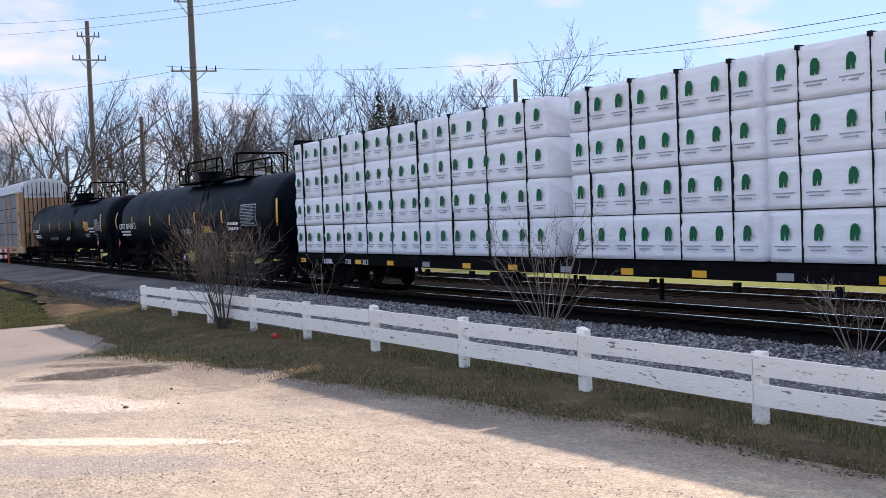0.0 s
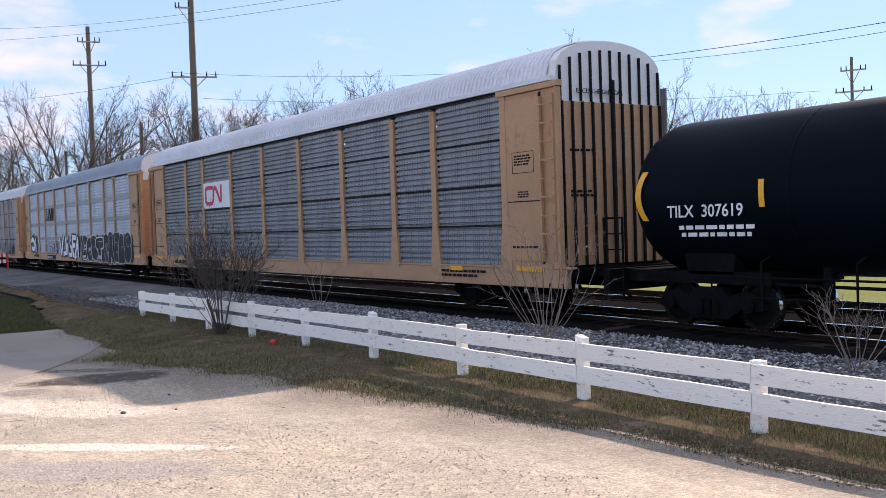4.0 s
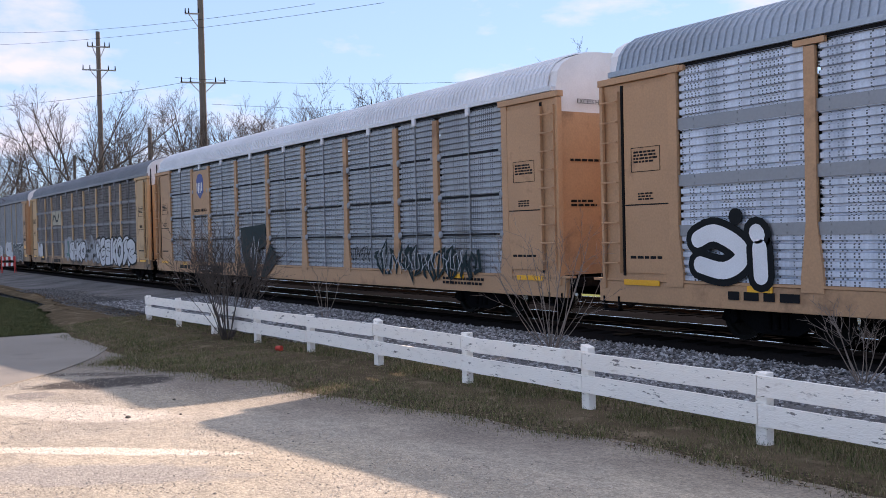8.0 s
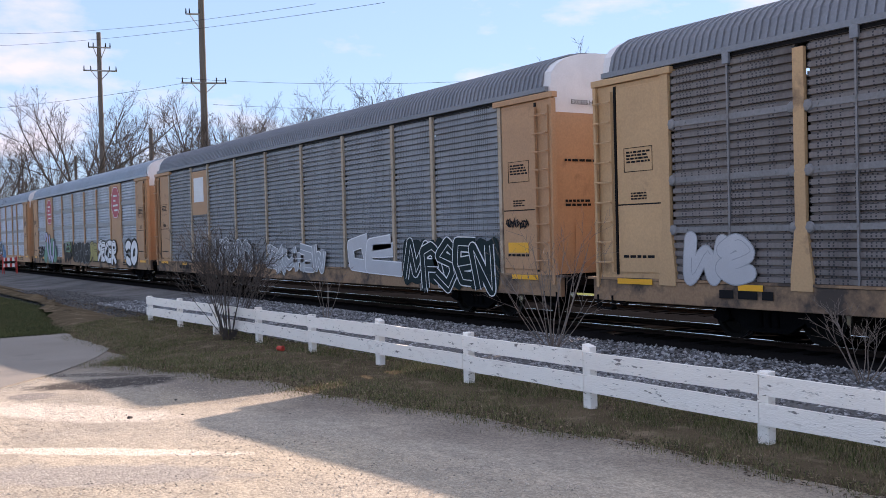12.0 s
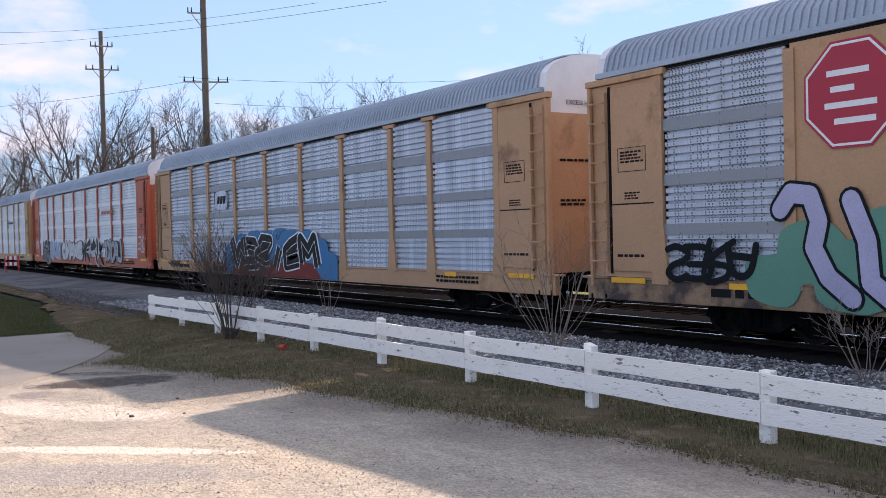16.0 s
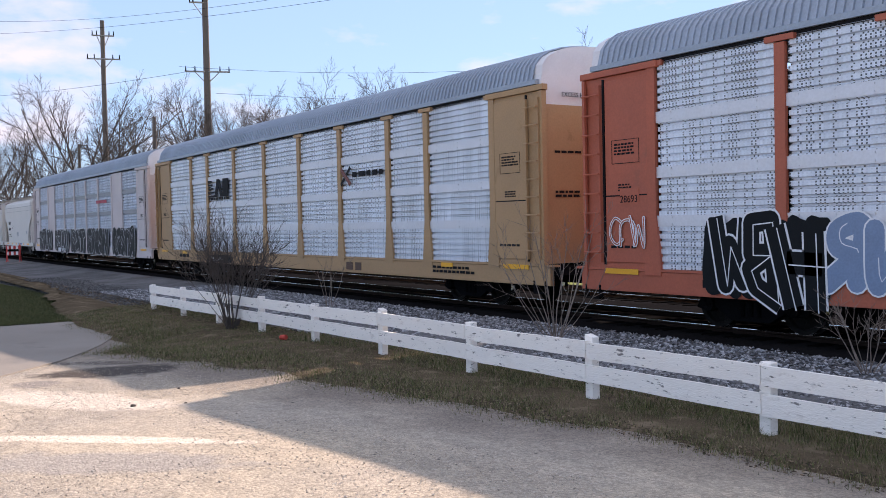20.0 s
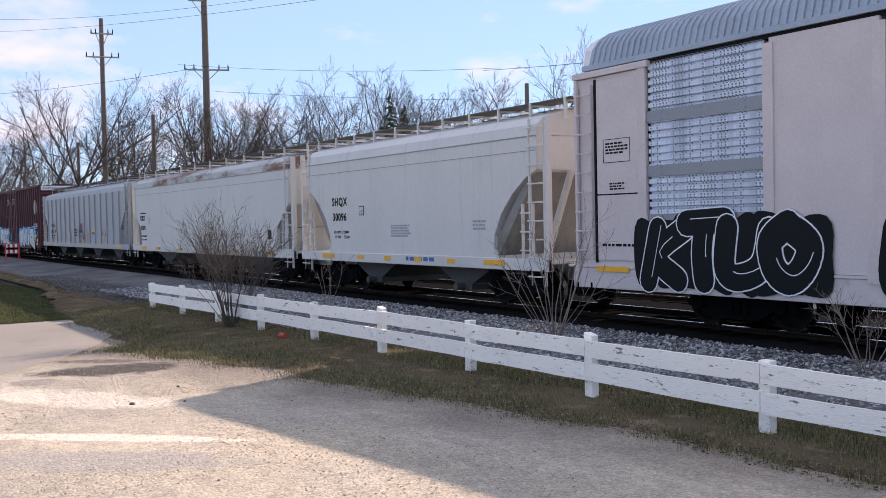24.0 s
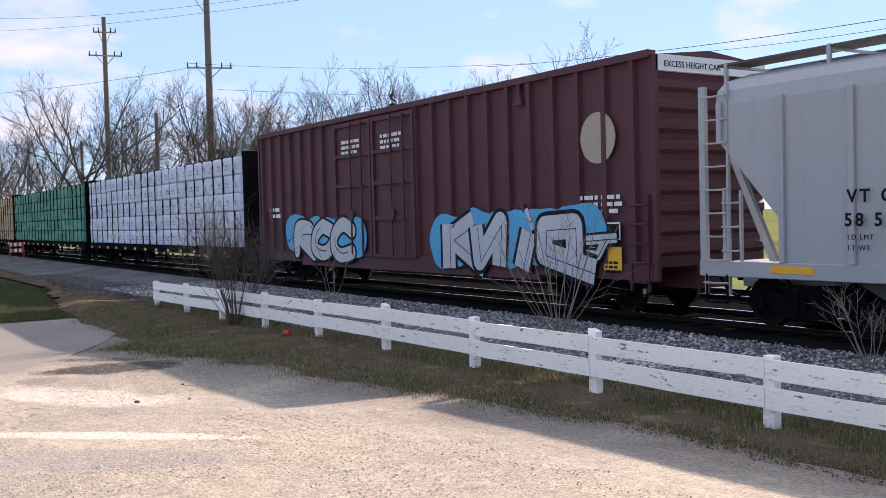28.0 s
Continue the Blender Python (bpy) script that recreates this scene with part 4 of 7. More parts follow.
def corrugated(width):
    """Ribbed steel sheet, ribs along x, from the sill to the eave."""
    bm = bmesh.new()
    n = 27
    pts = []
    for i in range(n):
        z = Z_DECK + (Z_EAVE - Z_DECK) * i / n
        d = (Z_EAVE - Z_DECK) / n
        pts += [(-1.555, z), (-1.555, z + d * 0.60), (-1.495, z + d * 0.67), (-1.495, z + d * 0.92)]
    pts += [(-1.555, Z_EAVE), (-1.45, Z_EAVE), (-1.45, Z_DECK)]
    prism(bm, pts, -width / 2, width / 2)
    return bm


def roof_bm():
    prof = []
    for i in range(13):
        t = math.pi * i / 12
        prof.append((-1.50 * math.cos(t) * (1.0 if 0 < i < 12 else 1.03), 4.93 + 0.82 * math.sin(t) ** 0.66))
    bm = bmesh.new()
    xs = []
    x = -13.25
    while x < 13.25:
        xs += [(x, 0.0), (x + 0.07, 0.0), (x + 0.078, 0.03), (x + 0.12, 0.03), (x + 0.128, 0.0)]
        x += 0.155
    rows = [[bm.verts.new((x, y * (1 + d / 1.5), 4.93 + (z - 4.93) * (1 + d / 0.84))) for y, z in prof] for x, d in xs]
    for a, b in zip(rows[:-1], rows[1:]):
        if (a[0].co - b[0].co).length < 1e-5:
            continue
        for i in range(len(a) - 1):
            bm.faces.new((a[i], b[i], b[i + 1], a[i + 1]))
    return bm


RACK_ROOF = {}
RACK_SHEET = {}


def autorack(mid, label, paint, sheet, roofmat, bandmat=None, endmat=None, plain_posts=False, front_ribs=False, sill=None, solid=(), bands=0.2, caps=True, seams=False, rib_line_paint=None):
    c = car("autorack_car", label, mid, "railway car", "auto carriers")
    endmat, sill, bandmat = endmat or paint, sill or paint, bandmat or GALV_BAND
    if roofmat.name not in RACK_ROOF:
        RACK_ROOF[roofmat.name] = mesh_of("roof", roof_bm(), roofmat, False)
    part("roof", RACK_ROOF[roofmat.name], None, c, "arched corrugated steel roof")
    part("eave_rail", boxes((-13.4, 13.4, -1.60, -1.49, 4.845, 4.945)), roofmat, c)
    # black strip paints the shaded gap under the roof overhang
    part("top_chord", boxes((-13.4, 13.4, -1.53, -1.47, 4.77, 4.85)), INK, c)
    part("sill", boxes((-13.75, 13.75, -1.585, -1.47, Z_SILL, Z_DECK - 0.055)), sill, c, bevel=0.008)
    part("far_sill", boxes((-13.75, 13.75, 1.47, 1.585, Z_SILL, Z_DECK - 0.003)), sill, c)
    part("sill_lip", boxes((-13.9, 13.9, -1.6, -1.44, Z_DECK - 0.05, Z_DECK - 0.006)), sill, c)
    part("deck", boxes((-13.9, 13.9, -1.45, 1.45, 0.82, 1.0), (-13.9, 13.9, -0.3, 0.3, 0.58, 0.84), (-13.4, 13.4, -1.4, 1.4, 2.2, 2.28), (-13.4, 13.4, -1.4, 1.4, 3.6, 3.68)), IRON, c)
    part("far_side", boxes((-13.6, 13.6, 1.50, 1.555, Z_DECK, 4.80)), sheet, c)
    key = sheet.name
    for i, (a, b) in enumerate(zip(POSTS[:-1], POSTS[1:])):
        w = b - a - (0.17 if plain_posts else 0.27)
        if i in solid:
            part("solid_panel", boxes((a + 0.01, b - 0.01, -1.57, -1.50, Z_DECK, Z_EAVE)), paint, c)
            continue
        k = (key, round(w, 2))
        if k not in RACK_SHEET:
            RACK_SHEET[k] = mesh_of("side_screen", corrugated(w), sheet)
        p = part("side_screen", RACK_SHEET[k], None, c)
        p.location = ((a + b) / 2, 0, 0)
        for zb in (3.79, 2.80, 1.92) if bands else ():
            z0, z1 = zb - bands / 2, zb + bands / 2
            bm = boxes((a + 0.085, b - 0.085, -1.572, -1.54, z0, z1))
            for q in range(3):
                x = a + (b - a) * (q + 0.5) / 3
                for zz in (z0 + 0.04, z1 - 0.04) if bands > 0.1 else (zb,):
                    tube(bm, (x, -1.585, zz), (x, -1.57, zz), 0.016, n=5)
            part("band", bm, bandmat, c)
            if seams:
                for xe in (a + 0.14, b - 0.14):
                    bm = bmesh.new()
                    lathe(bm, [(0.03, -1.61), (0.08, -1.60), (0.10, -1.57)], 12, "y", (xe, 0, zb))
                    part("clamp", bm, GALV_BAND if bands < 0.1 else bandmat, c)
        if seams:
            xm = (a + b) / 2
            part("panel_seam", boxes((xm - 0.018, xm + 0.018, -1.585, -1.55, Z_DECK, Z_EAVE)), GALV_BAND if bands < 0.1 else bandmat, c)
            part("eave_hanger", boxes((xm - 0.07, xm + 0.07, -1.62, -1.55, 4.66, 4.86)), roofmat, c, bevel=0.01)
    for x in POSTS:
        bm = bmesh.new()
        if plain_posts:
            prism(bm, [(x - 0.055, Z_DECK - 0.02), (x + 0.055, Z_DECK - 0.02), (x + 0.055, 4.80), (x - 0.055, 4.80)], -1.60, -1.53, "y")
        else:
            prism(bm, [(x - 0.2, Z_DECK - 0.12), (x + 0.2, Z_DECK - 0.12), (x + 0.2, Z_DECK + 0.1), (x + 0.1, 2.0), (x + 0.1, 4.7), (x - 0.1, 4.7), (x - 0.1, 2.0), (x - 0.2, Z_DECK + 0.1)], -1.605, -1.53, "y")
            if caps:
                box(bm, x - 0.28, x + 0.28, -1.615, -1.54, 4.72, 4.81)
        part("post", bm, paint, c)
    for s in (-1, 1):
        x0, x1 = sorted((s * 11.86, s * 13.60))
        part("end_panel", boxes((x0, x1, -1.575, -1.50, Z_DECK - 0.005, 4.69)), endmat, c)
        part("side_door", boxes((*sorted((s * 11.88, s * 13.0)), -1.60, -1.577, Z_DECK + 0.1, 4.6)), endmat, c, bevel=0.006)
        part("corner_post", boxes((*sorted((s * 13.54, s * 13.62)), -1.63, -1.5, Z_DECK - 0.2, 4.69)), endmat, c, bevel=0.006)
        part("door_track", boxes((*sorted((s * 11.6, s * 13.66)), -1.635, -1.49, 4.70, 4.82)), endmat, c, bevel=0.006)
        part("door_gap", boxes((*sorted((s * 13.02, s * 13.07)), -1.603, -1.57, Z_DECK + 0.05, 4.65)), INK, c)
        ladder(c, min(s * 13.1, s * 13.52), max(s * 13.1, s * 13.52), 1.15, 4.55, 9, endmat)
        # end wall with its doors and the arched cap above them
        bm = boxes((*sorted((s * 13.3, s * 13.5)), -1.5, 1.5, Z_DECK, 4.42))
        # thin black lines paint the shade between the end ribs onto the doors
        if front_ribs and s > 0:
            for q in range(11):
                part("door_rib", boxes((13.502, 13.56, -1.42 + 0.28 * q, -1.38 + 0.28 * q, Z_DECK, 4.42)), rib_line_paint or endmat, c)
        part("end_door", bm, endmat, c)
        part("door_hatch", boxes((*sorted((s * 13.498, s * 13.515)), -0.95, -0.5, 1.25, 2.1)), endmat, c)
        bars(c, 0, 0, 0.7, 2, 0.05, INK, 0).matrix_basis = Matrix.Translation((s * 13.512, s * -1.2, 2.55)) @ Matrix.Rotation(radians(90 * s), 4, "Z")
        bars(c, 0, 0, 0.9, 1, 0.05, INK, 0).matrix_basis = Matrix.Translation((s * 13.512, s * -1.2, 3.4)) @ Matrix.Rotation(radians(90 * s), 4, "Z")
        part("door_joint", boxes((*sorted((s * 13.502, s * 13.58)), -0.03, 0.03, Z_DECK, 4.9)), INK, c)
        cap = [(-1.5, 4.425)] + [(-1.5 * math.cos(math.pi * i / 12), 4.93 + 0.80 * math.sin(math.pi * i / 12) ** 0.66) for i in range(13)] + [(1.5, 4.425)]
        bm = bmesh.new()
        prism(bm, cap, *sorted((s * 13.12, s * 13.46)))
        # the same painted dark lines carried up the gable
        if front_ribs and s > 0:
            for q in range(11):
                y = -1.40 + 0.28 * q
                part("gable_rib", boxes((13.462, 13.51, y - 0.02, y + 0.02, 4.43, 4.93 + 0.6 * max(0, 1 - (y / 1.5) ** 2) ** 0.5)), rib_line_paint or CAPWHITE, c)
        part("end_cap", bm, CAPWHITE, c, "white-painted gable over the end doors")
        text(c, "EXCESS HEIGHT CAR", 0, 0, 0.14, INK).matrix_basis = Matrix.Translation((s * 13.47 + s * 0.05, s * -1.0, 4.6)) @ Matrix.Rotation(radians(90 * s), 4, "Z") @ Matrix.Translation((0, 1.60, 0))
        plate(c, s * 12.6 - 0.45, 0.93, 0.9, 0.1, YELLOW, -1.606)
        plate(c, s * 9.9 - 0.3, 0.90, 0.5, 0.1, YELLOW, -1.606)
        rim = bmesh.new()
        xf = s * 12.45 - 0.36
        ribbon(rim, [(xf, 3.02), (xf + 0.72, 3.02), (xf + 0.72, 3.46), (xf, 3.46), (xf, 3.02)], 0.014, -1.606, -1.598)
        part("stencil_border", rim, INK, c)
        bars(c, s * 12.45 - 0.3, 3.36, 0.6, 4, 0.035, INK, -1.602)
        part("door_seam", boxes((*sorted((s * 11.9, s * 13.0)), -1.603, -1.59, 2.40, 2.425)), INK, c)
        bars(c, s * 12.45 - 0.2, 2.6, 0.4, 3, 0.03, INK, -1.602)
        bars(c, s * 12.45 - 0.42, 1.42, 0.85, 1, 0.05, INK, -1.602)
        part("hand_brake" if s > 0 else "step", boxes((*sorted((s * 13.2, s * 13.65)), -1.6, -1.5, 0.42, 0.46), (s * 13.22 - 0.02, s * 13.22 + 0.02, -1.6, -1.52, 0.42, 0.7), (s * 13.62 - 0.02, s * 13.62 + 0.02, -1.6, -1.52, 0.42, 0.7)), IRON, c)
    bars(c, -10.6, 0.76, 1.4, 1, 0.14, INK, -1.60)
    bars(c, 9.2, 0.86, 1.8, 2, 0.06, INK, -1.60)
    truck(c, -10.05), truck(c, 10.05)
    coupler(c, 14.25)
    return c

# -- tank cars --
def tank_car(mid, half, label, stripes):
    c = car("tank_car", label, mid, "railway car", "tank cars")
    r, zc, hl = 1.43, 2.34, half - 0.75
    bm = bmesh.new()
    prof = [(0.25, -hl)]
    for i in range(1, 8):
        t = math.pi / 2 * i / 7
        prof.append((r * math.sin(t) ** 0.75, -hl + 0.85 * (1 - math.cos(t))))
    prof += [(r, -hl + 0.85 + (2 * hl - 1.7) * i / 6) for i in range(1, 6)]
    prof += [(a, -h) for a, h in reversed(prof[:8])]
    lathe(bm, prof, 48, "x", (0, 0, zc))
    shell = part("tank_shell", bm, BLACK, c, smooth=True)
    for x in (-hl * 0.62, -hl * 0.2, hl * 0.2, hl * 0.62):
        bm = bmesh.new()
        lathe(bm, [(r + 0.001, -0.03), (r + 0.006, -0.02), (r + 0.006, 0.02), (r + 0.001, 0.03)], 48, "x", (x, 0, zc))
        part("weld_band", bm, BLACK, shell)
    for s in (-1, 1):
        bm = boxes((*sorted((s * (half - 0.5), s * (hl - 3.2))), -1.0, 1.0, 0.78, 1.0), (*sorted((s * (half - 0.62), s * (half - 0.45))), -1.5, 1.5, 0.6, 1.02))
        part("stub_sill", bm, IRON, c)
        bm = bmesh.new()
        prism(bm, [(s * (hl - 1.9) - 0.5, 0.95), (s * (hl - 1.9) + 0.5, 0.95), (s * (hl - 1.9) + 0.6, 1.45), (s * (hl - 1.9) - 0.6, 1.45)], -1.0, 1.0, "y")
        part("saddle", bm, IRON, c)
        bm = bmesh.new()
        for y in (-1.5, 1.5):
            pipe(bm, [(s * (half - 0.5), y, 0.45), (s * (half - 0.5), y, 2.0), (s * (half - 1.0), y, 2.0), (s * (half - 1.0), y, 0.45)], 0.02)
            for z in (0.5, 0.8, 1.1, 1.4, 1.7):
                pipe(bm, [(s * (half - 0.5), y, z), (s * (half - 1.0), y, z)], 0.014)
        part("end_ladder", bm, IRON, c)
        truck(c, s * (hl - 1.9))
    bm = bmesh.new()
    for y in (-1.5,):
        pipe(bm, [(-hl + 2.5, y, 0.95), (hl - 2.5, y, 0.95)], 0.02)
        pipe(bm, [(-hl + 3.2, y, 0.62), (hl - 3.2, y, 0.62)], 0.018)
        for i in range(9):
            x = -hl + 3.4 + (2 * hl - 6.8) * i / 8
            pipe(bm, [(x, y, 0.45), (x, y, 1.2), (x, y + 0.25, 1.3)], 0.018)
    part("side_rail", bm, IRON, c)
    # brake gear and pipes slung under the shell
    bm = bmesh.new()
    lathe(bm, [(0.2, -1.1), (0.24, -1.0), (0.24, 0.2), (0.2, 0.3)], 16, "x", (2.4, -0.7, 0.72))
    part("air_reservoir", bm, IRON, c, smooth=True)
    bm = bmesh.new()
    lathe(bm, [(0.16, -0.4), (0.18, -0.35), (0.18, 0.3), (0.08, 0.35)], 14, "x", (4.6, -0.8, 0.75))
    part("brake_cylinder", bm, IRON, c)
    bm = bmesh.new()
    pipe(bm, [(-hl + 3.0, -0.9, 0.8), (-2.0, -0.9, 0.78), (-1.6, -0.9, 0.55), (1.0, -0.9, 0.55), (1.3, -0.9, 0.75), (hl - 3.0, -0.9, 0.8)], 0.03)
    part("brake_pipe", bm, IRON, c)
    for x in (-6.0, -4.4, -2.9, 0.2, 3.4, 5.8):
        part("hanger", boxes((x - 0.07, x + 0.07, -0.95, -0.85, 0.5, 1.1)), IRON, c)
    # dome, platform and railings
    bm = bmesh.new()
    lathe(bm, [(0.46, 0), (0.50, 0.05), (0.50, 0.42), (0.54, 0.44), (0.54, 0.52), (0.2, 0.55)], 24, "z", (-0.4, 0, zc + r - 0.05))
    part("valve_dome", bm, BLACK, c)
    zt = zc + r + 0.08
    part("platform", boxes((-1.3, 5.3, -1.0, -0.55, zt - 0.12, zt - 0.07), (-1.3, 5.3, 0.55, 1.0, zt - 0.12, zt - 0.07), (-1.3, -1.1, -1, 1, zt - 0.12, zt - 0.07), (1.0, 2.2, -1.0, 1.0, zt - 0.12, zt - 0.07), (4.3, 5.3, -1.0, 1.0, zt - 0.12, zt - 0.07)), IRON, c)
    for y in (-1.0, 1.0):
        bm = bmesh.new()
        for x0, x1, h in ((-1.4, -0.6, 0.52), (-0.3, 3.6, 0.72)):
            pipe(bm, [(x0, y, zt - 0.1), (x0, y, zt + h - 0.12), (x0 + 0.12, y, zt + h), (x1 - 0.12, y, zt + h), (x1, y, zt + h - 0.12), (x1, y, zt - 0.1)], 0.03)
            pipe(bm, [(x0, y, zt + h * 0.52), (x1, y, zt + h * 0.52)], 0.02)
            for q in (1.75, 3.0) if x1 > 2 else ():
                pipe(bm, [(q, y, zt - 0.1), (q, y, zt + h)], 0.03)
        part("safety_railing", bm, IRON, c)
    bm = bmesh.new()
    for x in (4.72, 5.05):
        pipe(bm, [(x, -1.0, zt - 0.1), (x, -1.0, zt + 0.66), (x, -0.88, zt + 0.78), (x, 0.88, zt + 0.78), (x, 1.0, zt + 0.66), (x, 1.0, zt - 0.1)], 0.03)
    part("end_hoop", bm, IRON, c)
    bm = bmesh.new()
    pipe(bm, [(2.0, -1.42, 0.5), (2.0, -1.46, 2.4), (2.0, -1.1, zt - 0.3), (2.0, -1.0, zt - 0.1)], 0.022)
    pipe(bm, [(2.5, -1.42, 0.5), (2.5, -1.46, 2.4), (2.5, -1.1, zt - 0.3), (2.5, -1.0, zt - 0.1)], 0.022)
    part("side_ladder", bm, IRON, c)
    # yellow reflective stripes, on the round of the shell
    def on(z):
        return -math.sqrt(max(0.05, r * r - (z - zc) ** 2)) - 0.012
    for i, x in enumerate(stripes):
        bm = bmesh.new()
        big = i in (0, len(stripes) - 1)
        z0, z1, w = (1.92, 2.82, 0.07) if big else (2.1, 2.55, 0.055)
        zs = [z0 + (z1 - z0) * q / 6 for q in range(7)]
        bk = 0.14 if big else 0.0
        for q in range(6):
            bend = lambda z: (1 if x > 0 else -1) * bk * (((z - (z0 + z1) / 2) / (z1 - z0) * 2) ** 2) * -1
            v = [bm.verts.new(p) for p in ((x - w + bend(zs[q]), on(zs[q]), zs[q]), (x + w + bend(zs[q]), on(zs[q]), zs[q]), (x + w + bend(zs[q + 1]), on(zs[q + 1]), zs[q + 1]), (x - w + bend(zs[q + 1]), on(zs[q + 1]), zs[q + 1]))]
            bm.faces.new(v)
        ret = bmesh.ops.extrude_face_region(bm, geom=list(bm.faces))
        bmesh.ops.translate(bm, verts=[g for g in ret["geom"] if isinstance(g, bmesh.types.BMVert)], vec=(0, -0.006, 0))
        part("reflector_stripe", bm, YELLOW, c)
    return c, on, hl


# -- covered hoppers --
def hopper(mid, half, label, paint, ribs, bays, rusty=False, curved=True, under=None):
    c = car("covered_hopper_car", label, mid, "railway car", "covered hoppers")
    h = half - 0.32
    hx, cut, z0 = half - 0.7, 1.0 if rusty else 1.25, 1.05
    body = bmesh.new()
    if curved:
        right = [(hx - 1.45, z0), (hx - 1.58, 1.3), (hx - 1.55, 1.61), (hx - 1.28, 2.1), (hx - 0.86, 2.53), (hx - 0.4, 2.85), (hx, 3.02), (hx, 3.75)]
    else:
        right = [(hx - cut, z0), (hx - cut, 1.84), (hx, 2.62 if bays < 4 else 3.2), (hx, 3.75)]
    outline = right + [(-x, z) for x, z in reversed(right)]
    prism(body, outline, -1.55, 1.55, "y")
    b = part("hopper_body", body, paint, c)
    roof = bmesh.new()
    prism(roof, [(-1.552, 3.74), (-1.5, 3.98), (-1.3, 4.15), (-0.7, 4.32), (0.7, 4.32), (1.3, 4.15), (1.5, 3.98), (1.552, 3.74)], -hx, hx)
    part("roof", roof, RUSTROOF if rusty else paint, c)
    part("side_sill", boxes((-h, h, -1.59, -1.48, 0.86, 1.12), (-h, h, 1.48, 1.59, 0.86, 1.12)), paint, c, bevel=0.01)
    if ribs:
        for i in range(ribs):
            x = -hx + 0.1 + (2 * hx - 0.2) * i / (ribs - 1)
            zlo = 1.12 if abs(x) < hx - cut else 1.9 + (abs(x) - (hx - cut)) / cut * 1.3
            part("side_rib", boxes((x - 0.05, x + 0.05, -1.62, -1.545, zlo, 3.78)), paint, c, bevel=0.01)
    else:
        part("seam", boxes((-hx, hx, -1.556, -1.545, 3.42, 3.435), (-hx, hx, -1.558, -1.545, 3.72, 3.75)), SEAM, c)
    for s in (-1, 1):
        bm = bmesh.new()
        prism(bm, [(s * (hx - 1.6), 1.05), (s * (hx - 1.95), 1.05), (s * (hx - 0.3), 3.1), (s * (hx - 0.02), 3.1)], -1.45, 1.45, "y")
        if ribs or (not curved and s < 0):
            bm.free()
        else:
            part("slope_sheet", bm, SLOPE, c)
        if not curved and s > 0:
            part("end_shroud", boxes((*sorted((s * (hx - cut), s * (hx - 0.1))), -1.42, -1.38, 1.1, 3.1)), SLOPE, c)
        bm = bmesh.new()
        for y in (-1.5, 1.5):
            box(bm, *sorted((s * (h - 0.1), s * h)), y - 0.06, y + 0.06, 0.86, 4.1)
            prism(bm, [(s * (h - 0.15), 3.0), (s * (h - 0.02), 3.0), (s * (h - 0.9), 1.1), (s * (h - 1.05), 1.1)], y * 0.55 - 0.05, y * 0.55 + 0.05, "y")
        box(bm, *sorted((s * (h - 1.6), s * (h + 0.05))), -1.5, 1.5, 1.02, 1.07)
        box(bm, *sorted((s * (h - 1.8), s * (h + 0.1))), -0.35, 0.35, 0.6, 1.02)
        part("end_frame", bm, paint, c)
        ladder(c, *sorted((s * (h - 0.62), s * (h - 0.12))), 0.55, 4.1, 9, paint, -1.56)
        ladder(c, *sorted((s * (hx - 0.5), s * (hx - 0.15))), 1.1, 2.3, 3, paint, -1.56, "grab_iron")
        bm = bmesh.new()
        pipe(bm, [(s * (h - 0.6), -1.58, 0.9), (s * (h - 0.6), -1.58, 0.42), (s * (h - 0.15), -1.58, 0.42), (s * (h - 0.15), -1.58, 0.9)], 0.02)
        part("stirrup", bm, IRON, c)
        plate(c, s * (h - 1.9) - 0.4, 0.95, 0.8, 0.12, YELLOW)
        truck(c, s * (half - 2.05))
    # running board on stanchions
    bm = boxes((-h - 0.1, h + 0.1, -0.95, -0.35, 4.50, 4.54), (-h - 0.1, h + 0.1, 0.35, 0.95, 4.50, 4.54))
    part("running_board", bm, GRATING, c)
    for i in range(11):
        x = -h + 0.1 + (2 * h - 0.2) * i / 10
        part("stanchion", boxes((x - 0.03, x + 0.03, -0.98, -0.92, 4.1, 4.55), (x - 0.03, x + 0.03, -0.95, 0.95, 4.46, 4.5)), paint, c)
    for i in range(9):
        x = -h + 1 + (2 * h - 2) * i / 8
        part("hatch", boxes((x - 0.5, x + 0.5, -0.33, 0.33, 4.3, 4.4)), paint, c)
    # discharge bays
    for i in range(bays):
        x = (i - (bays - 1) / 2) * (2 * hx - 2 * cut) / bays
        w = (2 * hx - 2 * cut) / bays / 2
        bm = bmesh.new()
        prism(bm, [(x - w * 0.72, 1.04), (x + w * 0.72, 1.04), (x + 0.35, 0.42), (x + 0.35, 0.28), (x - 0.35, 0.28), (x - 0.35, 0.42)], -1.1, 1.1, "y")
        tube(bm, (x, -1.35, 0.36), (x, 1.35, 0.36), 0.09, n=10)
        part("discharge_bay", bm, under, c)
    for i in range(5):
        x = -h + 3 + (2 * h - 6) * i / 4 + 0.7
        plate(c, x, 0.95, 0.36, 0.11, YELLOW, -1.596)
        if rusty:
            plate(c, x + 0.37, 0.95, 0.34, 0.11, OCHRE, -1.596)
    coupler(c, half)
    return c, h


